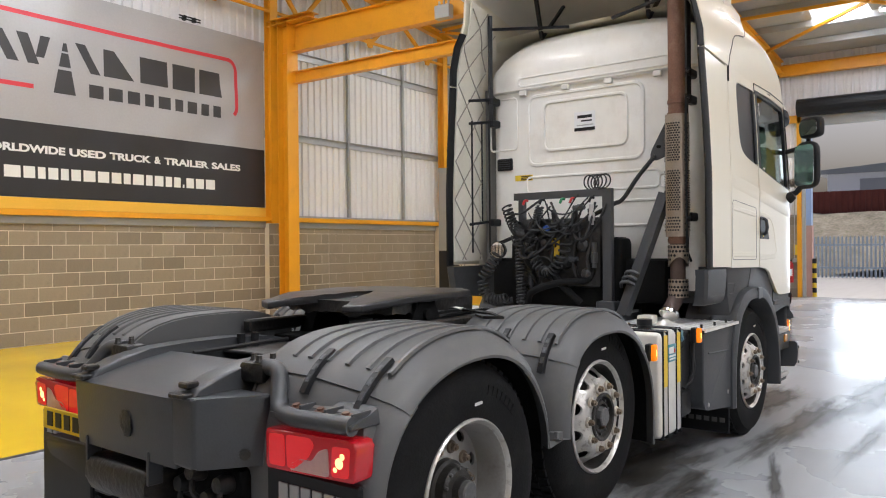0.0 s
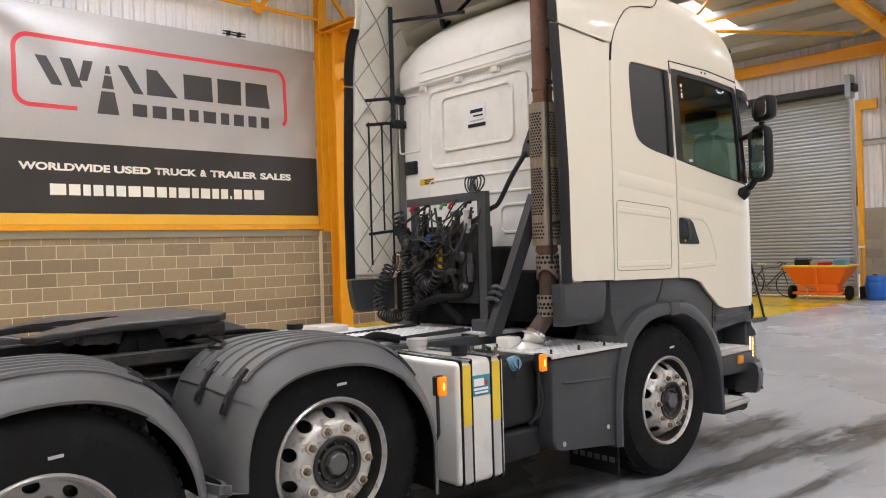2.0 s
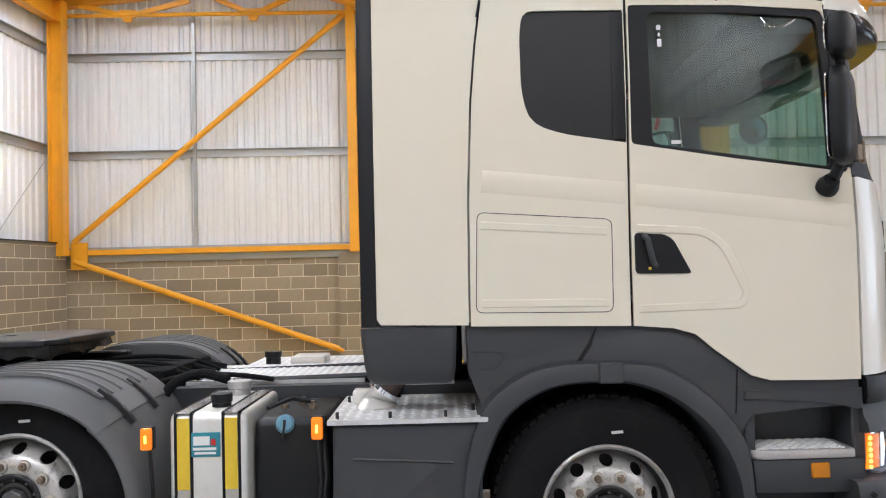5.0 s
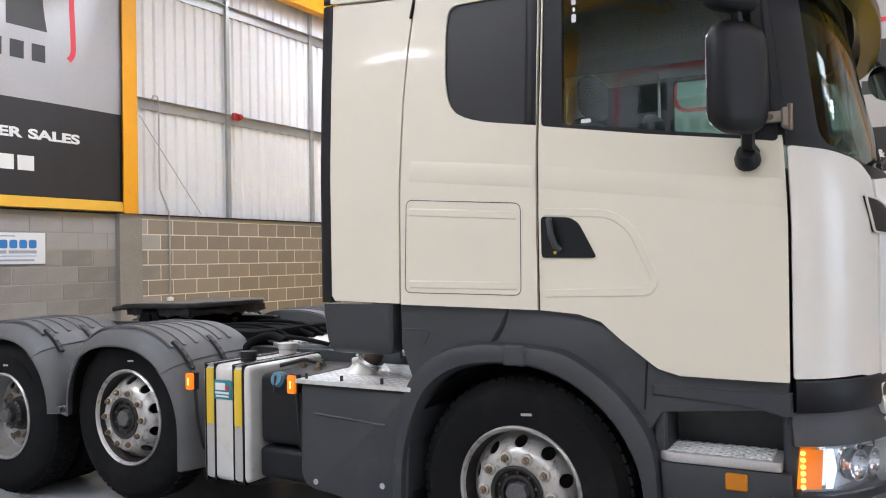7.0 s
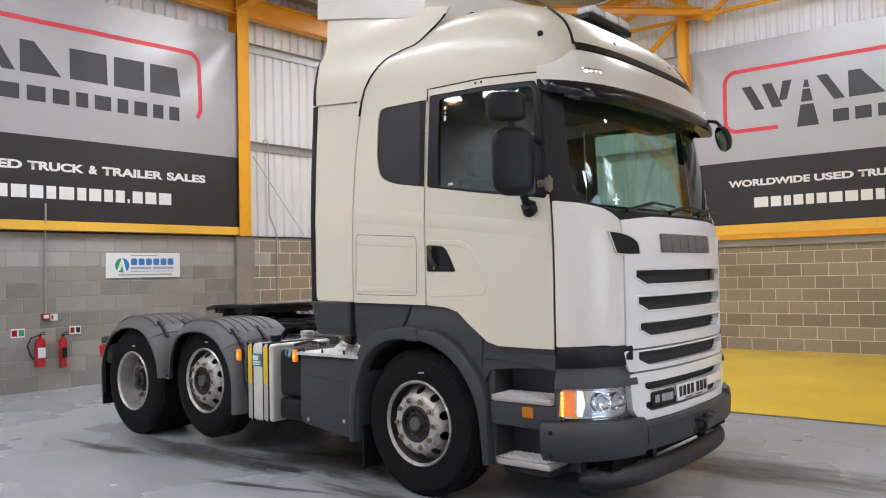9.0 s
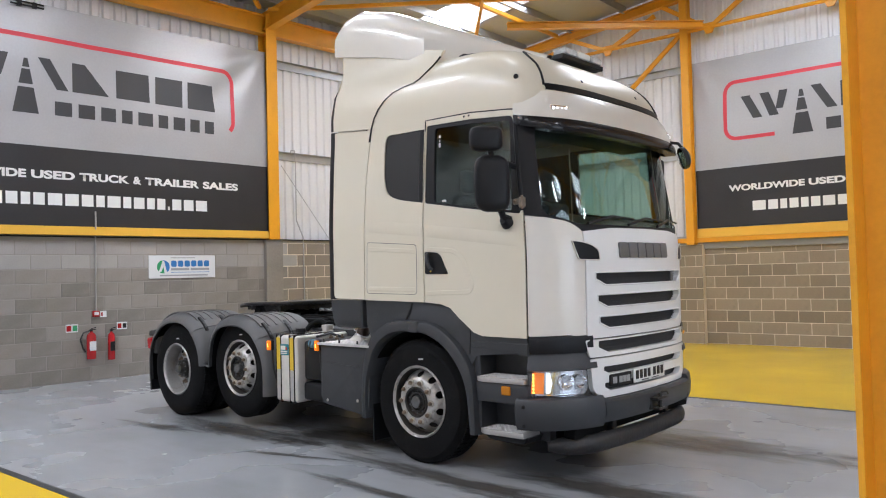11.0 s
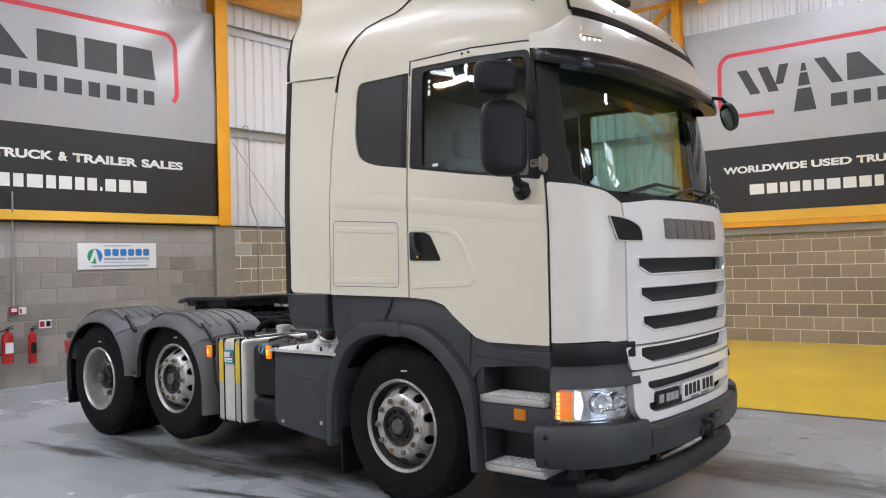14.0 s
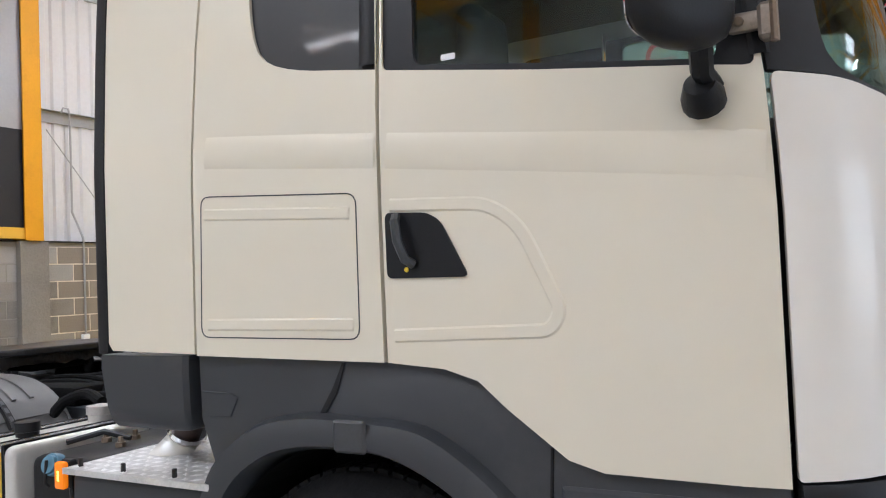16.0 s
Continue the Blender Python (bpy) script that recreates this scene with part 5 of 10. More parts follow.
# wipers
for y0, y1 in ((-0.75, -0.15), (-0.25, 0.40), (0.25, 0.80)):
    bm = bmesh.new()
    p = [cab_at(2 * MID - s_of_y(-y) if y > 0 else s_of_y(y), z, -0.02) for y, z in ((y0, 1.955), ((y0 + y1) / 2, 2.02), (y1, 2.005))]
    tube(bm, [p[0], p[1]], 0.012, 6)
    a = cab_at(2 * MID - s_of_y(-y0 - 0.12) if y0 + 0.12 > 0 else s_of_y(y0 + 0.12), 1.985, -0.012)
    tube(bm, [a, p[1], p[2]], 0.008, 6)
    part("wiper", bm, BLACK, TRUCK, "black wiper arm and blade")

# --- roof
def roof_end(y):
    """How far ahead the roof reaches at y."""
    return 1.335 - 0.085 * (abs(y) / 0.95) ** 3


def roof_at(x, y):
    """Height of the cab roof."""
    t = max(0.0, min(1.0, (x - 0.15) / (roof_end(y) - 0.15)))
    foot = 2.88 - 0.055 * max(0.0, min(1.0, (x - 0.55) / 0.5))
    h = (3.46 - foot) * max(0.0, 1 - t ** 3.4) ** (1 / 2.1)
    w = 1.118 - 0.16 * (max(0.0, (x - 1.0)) / 0.25) ** 2
    u = min(1.0, abs(y) / w)
    return foot + h * max(0.0, 1 - u ** 10) ** (1 / 2.8)


def roof_point(y, z):
    """The point of the roof's front at y and height z."""
    lo, hi = 0.3, roof_end(y)
    for _ in range(30):
        m = (lo + hi) / 2
        lo, hi = (m, hi) if roof_at(m, y) > z else (lo, m)
    return Vector((lo, y, z))


bm = bmesh.new()
NX, NY = 56, 64
rows = []
for i in range(NX + 1):
    f = math.sin(i / NX * math.pi / 2)
    row = []
    for k in range(NY + 1):
        q = math.sin(math.pi / 2 * (2 * k / NY - 1))
        y = 1.05 * q
        x = -0.60 + (roof_end(y) + 0.60) * f
        y = (1.118 - 0.16 * (max(0.0, (x - 1.0)) / 0.25) ** 2) * q
        x = min(x, roof_end(y))
        row.append(bm.verts.new((x, y, roof_at(x, y))))
    rows.append(row)
for a, b in zip(rows, rows[1:]):
    for k in range(NY):
        bm.faces.new((a[k], b[k], b[k + 1], a[k + 1]))
bmesh.ops.recalc_face_normals(bm, faces=bm.faces[:])
part("roof", bm, CREAM, TRUCK, "cream high roof")
# --- sun visor and brow
def brow_foot(s, e, z0, lift_end, out):
    return cab_at(s, z0 + lift_end * (1 - e), -out * (0.05 + 0.95 * e))


def brow(name, mat, label, s0, low, high):
    """A curved moulding round the front; low and high give its lower and upper edge for a place s and an ease e towards the ends."""
    bm = bmesh.new()
    rows, n = [], 60
    for k in range(n + 1):
        s = s0 + (2 * MID - 2 * s0) * k / n
        e = math.sin(math.pi / 2 * min(1.0, min(k, n - k) / 9))
        a, d = low(s, e), high(s, e)
        out = (cab_at(s, 2.8, -1.0) - cab_at(s, 2.8, 0.0)).normalized()
        pts = [a, a.lerp(d, 0.12) + out * 0.008 * e, a.lerp(d, 0.4) + out * 0.016 * e, a.lerp(d, 0.75) + out * 0.013 * e, d, d - out * 0.03, a - out * 0.09 * (0.3 + 0.7 * e)]
        rows.append([bm.verts.new(p) for p in pts])
    for a, b in zip(rows, rows[1:]):
        for k in range(7):
            bm.faces.new((a[k], a[(k + 1) % 7], b[(k + 1) % 7], b[k]))
    bm.faces.new(rows[0])
    bm.faces.new(rows[-1][::-1])
    bmesh.ops.recalc_face_normals(bm, faces=bm.faces[:])
    return part(name, bm, mat, TRUCK, label)


def brow_top(s, e):
    foot = brow_foot(s, e, 2.75, 0.05, 0.12)
    y = max(-0.985, min(0.985, foot.y * 0.955))
    return cab_at(s, 2.885, -0.004).lerp(roof_point(y, 2.985) + Vector((0.012, 0, 0)), e)


brow("sun_visor", GLOSSBLACK, "gloss black sun visor", 1.075, lambda s, e: brow_foot(s, e, 2.65, 0.085, 0.125), lambda s, e: brow_foot(s, e, 2.752, 0.05, 0.118))
brow("brow_panel", WHITE, "white brow panel above the visor", 1.07, lambda s, e: brow_foot(s, e, 2.75, 0.05, 0.12), brow_top)
for sgn in (1, -1):
    sl = min((abs(cab_at(XC + LQ * k / 200, 2.835, -0.095).y + 0.915), XC + LQ * k / 200) for k in range(201))[1]
    c = cab_at(sl, 2.828, -0.098)
    way = (cab_at(sl, 2.83, -0.1) - cab_at(sl, 2.83, 0.0)).normalized()
    c.y, way.y = c.y * sgn, way.y * sgn
    turn = Matrix.Translation(c) @ way.to_track_quat("X", "Z").to_matrix().to_4x4()
    bm = bmesh.new()
    box(bm, -0.03, 0.008, -0.085, 0.085, -0.028, 0.028, 0.006, 2, turn)
    lampb = part("brow_lamp", bm, CHROME, TRUCK, "lit white marker lamp in the brow")
    for k in range(4):
        bm = bmesh.new()
        lathe(bm, [(0.0, 0.006), (0.012, 0.004), (0.014, 0.0)], turn @ Vector((0.009, -0.06 + 0.04 * k, 0)), way, 10)
        part("led", bm, LEDWHITE, lampb, "glowing white diode")

# dark band above the brow, and the seal that runs up from it over the roof
bm = bmesh.new()
prev = None
for k in range(49):
    y = -0.94 + 1.88 * k / 48
    lo, hi = roof_point(y, 2.995), roof_point(y, 3.045)
    c = [bm.verts.new(p + Vector((d, 0, d * 0.3))) for p, d in ((lo, -0.004), (lo, 0.010), (hi, 0.010), (hi, -0.004))]
    if prev:
        for j in range(3):
            bm.faces.new((prev[j], c[j], c[j + 1], prev[j + 1]))
    prev = c
bmesh.ops.recalc_face_normals(bm, faces=bm.faces[:])
part("roof_band", bm, BLACK, TRUCK, "black band across the roof front")
bm = bmesh.new()
line = [roof_point(-0.94 + 0.05 * k / 8, 3.03 + 0.19 * k / 8) for k in range(9)]
for k in range(1, 20):
    a = math.pi / 2 * k / 20
    x, y = line[8].x - 0.30 * math.sin(a), -0.89 + 0.44 * (1 - math.cos(a))
    line.append(Vector((x, y, roof_at(x, y))))
line = line + [Vector((p.x, -p.y, p.z)) for p in line[::-1]]
tube(bm, [p + Vector((0.004, 0, 0.004)) for p in line], 0.009, 6)
part("roof_seal", bm, BLACK, TRUCK, "black rubber seal over the roof")
for sgn in (1, -1):
    bm = bmesh.new()
    lathe(bm, [(0.0, 0.05), (0.018, 0.048), (0.022, 0.02), (0.03, 0.0)], (1.03, -1.045 * sgn, 3.09), (0.4, -0.8 * sgn, 0.3), 14)
    part("roof_marker", bm, BLACK, TRUCK, "small black marker lamp")
    bm = bmesh.new()
    lathe(bm, [(0.0, 0.004), (0.016, 0.003), (0.018, 0.0)], (-0.04, -1.052 * sgn, 3.305), (0, -sgn, 0.2), 12)
    part("fairing_plug", bm, BLACK, TRUCK)
for y in (-0.45, 0.45):
    bm = bmesh.new()
    lathe(bm, [(0.0, 0.004), (0.014, 0.003), (0.016, 0.0)], roof_point(y, 3.13), (0.9, 0, 0.4), 12)
    part("roof_plug", bm, BLACK, TRUCK)
# beacon bar
bm = bmesh.new()
box(bm, 0.88, 1.0, -0.33, 0.33, 3.40, 3.445, 0.008, 1)
bb = part("beacon_base", bm, BLACK, TRUCK, "low beacon bar on the roof")
for y0, y1, mat in ((-0.30, -0.11, BEACONLENS), (-0.1, 0.1, PLATEWHITE), (0.11, 0.30, BEACONLENS)):
    bm = bmesh.new()
    box(bm, 0.875, 1.01, y0, y1, 3.446, 3.505, 0.018, 2)
    part("beacon_lens", bm, mat, bb, "clear beacon lens")
# dark trim along the roof between the deflector and the seal
bm = bmesh.new()
line = bend([(-0.02, -0.80), (0.12, -0.785), (0.28, -0.74), (0.42, -0.66), (0.55, -0.565), (0.66, -0.47), (0.70, -0.36)])
tube(bm, [Vector((p[0], p[1], roof_at(p[0], p[1]) + 0.028)) for p in line], 0.018, 8)
for x, y in ((0.26, -0.75), (0.62, -0.51)):
    lathe(bm, [(0.0, 0.045), (0.022, 0.04), (0.03, 0.0)], (x, y, roof_at(x, y) + 0.005), (0, 0, 1), 10)
both("roof_trim", bm, BLACK, TRUCK, "black roof trim rail")

# --- roof deflector: an open shell
def deflector(bm, off):
    top = ((-1.18, 4.04), (-1.08, 4.16), (-0.92, 4.19), (-0.6, 4.10), (-0.2, 3.92), (0.2, 3.74), (0.55, 3.58), (0.84, 3.47))
    rows = []
    for x in (-1.18, -1.08, -0.92, -0.75, -0.6, -0.4, -0.2, 0.0, 0.2, 0.38, 0.55, 0.7, 0.84):
        zt = ramp(x, top)
        wd = ramp(x, ((-1.18, 0.99), (-0.6, 0.998), (0.0, 0.985), (0.12, 0.93), (0.24, 0.74), (0.42, 0.59), (0.60, 0.48), (0.84, 0.35))) - off
        zb = ramp(x, ((-1.18, 3.725), (-0.5, 3.585), (0.17, 3.40), (0.5, 3.38), (0.84, 3.37)))
        zt -= off
        row = []
        for k in range(33):
            a = math.pi * k / 32
            cy, sz = math.cos(a), math.sin(a)
            row.append(bm.verts.new((x, -math.copysign(abs(cy) ** 0.34, cy) * wd, zb + (zt - zb) * abs(sz) ** 0.42)))
        rows.append(row)
    return rows


bm = bmesh.new()
outer, inner = deflector(bm, 0.0), deflector(bm, 0.025)
for rr in (outer, inner):
    for a, b in zip(rr, rr[1:]):
        for k in range(32):
            bm.faces.new((a[k], a[k + 1], b[k + 1], b[k]))
for k in range(32):
    bm.faces.new((outer[0][k], outer[0][k + 1], inner[0][k + 1], inner[0][k]))
for a, b, c, d in zip(outer, outer[1:], inner, inner[1:]):
    for k in (0, 32):
        bm.faces.new((a[k], b[k], d[k], c[k]))
bmesh.ops.recalc_face_normals(bm, faces=bm.faces[:])
part("roof_deflector", bm, WHITE, TRUCK, "white roof air deflector, open at the back")
for sgn in (1, -1):
    bm = bmesh.new()
    bar(bm, (-0.55, -0.5 * sgn, 3.40), (-0.75, -0.5 * sgn, 4.08), 0.03, 0.03)
    bar(bm, (-0.55, -0.5 * sgn, 3.40), (-0.15, -0.5 * sgn, 3.78), 0.025, 0.025)
    part("deflector_stay", bm, BLACK, TRUCK)

# --- back wall of the cab
XB = -0.66


def back_z(y):
    return 3.03 + 0.41 * (1 - min(1.0, abs(y) / 0.97) ** 4.5) ** 0.5


bm = bmesh.new()
N = 40
ys = [0.985 * math.sin(math.pi / 2 * (2 * k / N - 1)) for k in range(N + 1)]
levels = [(1.20, 0.0), (2.925, 0.0), (2.94, -0.035), (3.09, -0.035)]
prev = None
for y in ys:
    e = 0.09 * max(0.0, (abs(y) - 0.89) / 0.095) ** 2
    col = [bm.verts.new((XB + dx + e, y, z if z < 3.0 else min(z, back_z(y) - 0.004))) for z, dx in levels]
    zt = back_z(y)
    z0 = col[-1].co.z
    for t in (0.25, 0.5, 0.75, 1.0):
        a = math.pi / 2 * t
        col.append(bm.verts.new((XB - 0.035 + e + 0.30 * (1 - math.cos(a)), y, z0 + (zt - z0) * math.sin(a))))
    col.append(bm.verts.new((XB + 0.75, y, zt - 0.01)))
    if prev:
        for a, b, c, d in zip(prev, col, col[1:], prev[1:]):
            bm.faces.new((a, b, c, d))
    prev = col
bmesh.ops.recalc_face_normals(bm, faces=bm.faces[:])
for f in bm.faces:
    if f.normal.x > 0.3:
        f.normal_flip()
part("cab_back", bm, BACKWHITE, TRUCK, "white cab back wall with pressed panels, lightly soiled")


def back_ring(poly, w, h, mat=BACKWHITE, name="back_pressing", x=None):
    """A rounded bead on the cab's back along a closed line in (y, z)."""
    bm = bmesh.new()
    n = len(poly)
    rows = []
    for i in range(n):
        a, b, p = Vector(poly[i - 1]), Vector(poly[(i + 1) % n]), Vector(poly[i])
        d = (b - a).normalized()
        nn = Vector((-d.y, d.x)) * w / 2
        xb = XB if x is None else x
        rows.append([bm.verts.new((xb + dx, p.x + s * nn.x, p.y + s * nn.y)) for s, dx in ((1, 0.002), (0.5, -h), (-0.5, -h), (-1, 0.002))])
    for i in range(n):
        a, b = rows[i], rows[(i + 1) % n]
        for k in range(3):
            bm.faces.new((a[k], a[k + 1], b[k + 1], b[k]))
    bmesh.ops.recalc_face_normals(bm, faces=bm.faces[:])
    return part(name, bm, mat, TRUCK)


back_ring(rounded(-0.49, 0.58, 2.265, 2.87, 0.08), 0.035, 0.012)
back_ring(rounded(-0.35, 0.42, 2.385, 2.80, 0.06), 0.03, 0.014)
back_ring(rounded(-0.72, 0.66, 2.965, 3.04, 0.03), 0.02, 0.007, x=XB - 0.035)
back_ring(rounded(-0.62, 0.60, 2.02, 2.16, 0.04), 0.025, 0.008)
back_ring(rounded(-0.85, -0.2, 1.72, 1.92, 0.05), 0.025, 0.01)
back_ring(rounded(-0.80, -0.62, 2.02, 2.12, 0.03), 0.02, 0.01)
back_ring(rounded(0.70, 0.98, 2.42, 2.88, 0.03), 0.018, 0.006)
for y in (-0.62, -0.2, 0.2, 0.62):
    bm = bmesh.new()
    box(bm, XB - 0.04, XB, y - 0.035, y + 0.035, 2.885, 2.93, 0.006, 1)
    part("drip_clip", bm, BACKWHITE, TRUCK)
bm = bmesh.new()
box(bm, XB - 0.02, XB + 0.01, 0.745, 0.905, 2.235, 2.345, 0.012, 2)
part("vent", bm, BLACK, TRUCK, "black plastic vent grille")
bm = bmesh.new()
for k in range(5):
    box(bm, XB - 0.026, XB - 0.02, 0.76, 0.89, 2.252 + 0.019 * k, 2.259 + 0.019 * k)
part("vent_slats", bm, GREY, TRUCK)
bm = bmesh.new()
box(bm, XB - 0.004, XB, 0.54, 0.72, 2.135, 2.185)
lab = part("warning_label", bm, YSTRAP, TRUCK, "small yellow warning label")
bm = bmesh.new()
for k in range(3):
    box(bm, XB - 0.006, XB - 0.004, 0.55, 0.66, 2.142 + 0.014 * k, 2.149 + 0.014 * k)
part("label_bar", bm, BLACK, lab)
bm = bmesh.new()
box(bm, XB - 0.004, XB, -0.07, 0.125, 2.52, 2.685)
lab = part("dealer_label", bm, SIGNWHITE, TRUCK, "white and black dealer label")
for z0, z1, y0, y1, mt in ((2.63, 2.655, -0.04, 0.095, BLACK), (2.60, 2.612, -0.04, 0.06, BLACK), (2.565, 2.575, -0.05, 0.1, GREYMARK), (2.523, 2.55, -0.068, 0.123, BLACK)):
    bm = bmesh.new()
    box(bm, XB - 0.006, XB - 0.004, y0, y1, z0, z1)
    part("label_bar", bm, mt, lab)

# --- inner faces of the fairings: quilted pads, rubber edge, rods
def quilt():
    m = material("quilted_pad", (0.80, 0.76, 0.66), 0.7, vary=0.05, grain=40, big=3, stain=(0.5, 0.45, 0.36), stain_amount=0.3)
    return m


QUILT = quilt()
QLINE = material("quilt_seam", (0.36, 0.33, 0.28), 0.8, vary=0.1)
for sgn in (1, -1):
    prof = [(-1.04, 1.42), (-0.66, 1.42), (-0.66, 3.0), (-0.62, 3.18), (-0.5, 3.3), (-0.8, 3.66), (-1.04, 3.70)]
    bm = skin(prof, [], lambda u, v, d: Vector((u, -sgn * (half_width(v) - 0.03 - d), v)), 0.015, 0.14)
    pad = part("fairing_pad", bm, QUILT, TRUCK, "off-white quilted pad inside the side fairing")
    bm = bmesh.new()
    step = 0.27
    for d in (1, -1):
        for k in range(-20, 40):
            pts = []
            for i in range(60):
                x = -1.04 + 0.4 * i / 59
                z = 1.3 + k * step * 1.25 + d * (x + 1.04) * 1.25
                if 1.43 < z < 3.64 and (z < 3.0 or (x < -0.66 + (z - 3.0) * 0.5 if z < 3.3 else x < -0.8 + (3.66 - z) * 0.83)):
                    pts.append(Vector((x, -sgn * (half_width(z) - 0.050), z)))
                elif pts:
                    break
            if len(pts) > 2:
                tube(bm, pts[::6] + pts[-1:], 0.0052, 4, False)
    part("quilt_seams", bm, QLINE, pad)
    # rubber edge
    for z0, z1 in ((1.385, 2.955), (2.972, 3.41)):
        bm = bmesh.new()
        n = 12
        rows = []
        for k in range(n + 1):
            z = z0 + (z1 - z0) * k / n
            w = half_width(z)
            rows.append([bm.verts.new((x, -sgn * (w - d), z)) for x, d in ((-1.052, -0.004), (-1.095, -0.002), (-1.122, 0.012), (-1.112, 0.028), (-1.045, 0.032))])
        for a, b in zip(rows, rows[1:]):
            for k in range(4):
                bm.faces.new((a[k], a[k + 1], b[k + 1], b[k]))
            bm.faces.new((a[4], a[0], b[0], b[4]))
        bm.faces.new(rows[0])
        bm.faces.new(rows[-1][::-1])
        bmesh.ops.recalc_face_normals(bm, faces=bm.faces[:])
        part("rubber_edge", bm, BLACK, TRUCK, "black rubber edge of the side fairing")
    # bracing rods and hinges
    yb = -sgn * 0.90
    bm = bmesh.new()
    bar(bm, (-0.78, yb, 2.66), (-0.78, yb, 3.62), 0.035, 0.035)
    part("fairing_rod", bm, BLACK, TRUCK, "black steel rod")
    bm = bmesh.new()
    tube(bm, [(-0.99, yb - sgn * 0.06, 2.66), (-0.99, yb - sgn * 0.06, 1.50)], 0.009, 6)
    tube(bm, [(-0.88, yb - sgn * 0.03, 2.66), (-0.88, yb - sgn * 0.03, 1.78)], 0.008, 6)
    tube(bm, [(-0.81, yb, 2.66), (-0.81, yb, 1.50), (-0.74, yb, 1.43)], 0.009, 6)
    part("fairing_rod", bm, BLACK, TRUCK)
    for z in (2.66, 2.86, 1.77):
        bm = bmesh.new()
        tube(bm, [(-1.0, yb - sgn * 0.08, z - 0.02), (-0.85, yb - sgn * 0.02, z), (-0.68, yb + sgn * 0.02, z + 0.01)], 0.013, 6)
        box(bm, -0.80, -0.66, yb - 0.03, yb + 0.03, z - 0.035, z + 0.03, 0.01, 1)
        part("fairing_bracket", bm, BLACK, TRUCK)
    bm = bmesh.new()
    bar(bm, (-0.78, yb, 3.50), (-0.60, sgn * -0.2, 3.44), 0.022, 0.022)
    part("fairing_rod", bm, BLACK, TRUCK)

# --- grey panels below the cab
def grey_box(name, poly, y0, y1, mat=GREY, bevel=0.02, label=""):
    bm = bmesh.new()
    ngon_prism(bm, poly, -y0, -y1, "y", bevel, 2)
    return both(name, bm, mat, TRUCK, label)


bm = bmesh.new()
rows = []
for z, xr, xf, yo in ((1.378, -1.128, -0.690, 1.152), (1.33, -1.125, -0.692, 1.155), (1.20, -1.112, -0.698, 1.145), (1.145, -1.10, -0.705, 1.135), (1.125, -1.085, -0.72, 1.12), (1.118, -1.06, -0.745, 1.10)):
    rows.append([bm.verts.new(p) for p in ((xr, -yo + 0.085, z), (xr, -yo + 0.02, z), (xr + 0.02, -yo, z), (xf - 0.015, -yo, z), (xf, -yo + 0.015, z), (xf, -yo + 0.085, z))])
for a, b in zip(rows, rows[1:]):
    for k in range(6):
        bm.faces.new((a[k], a[(k + 1) % 6], b[(k + 1) % 6], b[k]))
bm.faces.new(rows[0])
bm.faces.new(rows[-1][::-1])
bmesh.ops.recalc_face_normals(bm, faces=bm.faces[:])
both("lower_fairing", bm, GREY, TRUCK, "dark grey lower corner of the side fairing")
grey_box("cab_skirt", [(-0.648, 1.385), (0.10, 1.375), (0.28, 1.362), (0.39, 1.33), (0.475, 1.26), (0.63, 1.14), (0.71, 1.112), (1.13, 1.11), (1.13, 0.98), (0.63, 0.96), (0.585, 0.84), (0.50, 0.94), (0.36, 1.05), (0.0, 1.15), (-0.33, 1.12), (-0.46, 1.03), (-0.56, 0.95), (-0.642, 1.17)], 1.140, 0.9, GREY, 0.012, "dark grey moulded skirt below the cab")
seamy = bmesh.new()
ngon_prism(seamy, [(-0.150, 1.21), (-0.128, 1.21), (-0.082, 1.275), (-0.052, 1.36), (-0.062, 1.36), (-0.100, 1.285)], -1.144, -1.1405, "y")
both("skirt_seam", seamy, BLACK, TRUCK)
seamy = bmesh.new()
tube(seamy, [(-0.635, -1.140, 1.262), (-0.50, -1.140, 1.258), (-0.478, -1.140, 1.245), (-0.51, -1.140, 1.185), (-0.60, -1.140, 1.18)], 0.003, 5)
both("skirt_seam", seamy, GREY, TRUCK)
seamy = bmesh.new()
tube(seamy, [(0.579, -1.140, 1.155), (0.566, -1.140, 0.955)], 0.005, 5)
both("skirt_seam", seamy, BLACK, TRUCK)

# wheel arch flare: swept strip
AO = [(-0.69, 0.33), (-0.688, 0.55), (-0.668, 0.76), (-0.625, 0.93), (-0.565, 1.045), (-0.485, 1.115), (-0.36, 1.182), (-0.187, 1.212), (0.0, 1.206), (0.15, 1.200), (0.25, 1.176), (0.37, 1.105), (0.47, 1.022), (0.56, 0.915), (0.612, 0.80), (0.628, 0.65), (0.64, 0.33)]
AI = [(-0.615, 0.33), (-0.612, 0.56), (-0.585, 0.72), (-0.542, 0.839), (-0.49, 0.94), (-0.413, 1.019), (-0.29, 1.084), (-0.15, 1.11), (0.0, 1.112), (0.08, 1.104), (0.17, 1.078), (0.285, 1.022), (0.385, 0.943), (0.46, 0.855), (0.525, 0.735), (0.56, 0.60), (0.585, 0.33)]


def eased(pts, n=3):
    """The same line with n smooth steps between its points."""
    out = []
    for i in range(len(pts) - 1):
        p0, p1, p2, p3 = pts[max(i - 1, 0)], pts[i], pts[i + 1], pts[min(i + 2, len(pts) - 1)]
        for j in range(n):
            u = j / n
            out.append(tuple(0.5 * (2 * b + (c - a) * u + (2 * a - 5 * b + 4 * c - d) * u * u + (3 * b - a - 3 * c + d) * u ** 3) for a, b, c, d in zip(p0, p1, p2, p3)))
    return out + [pts[-1]]


bm = bmesh.new()
rows = []
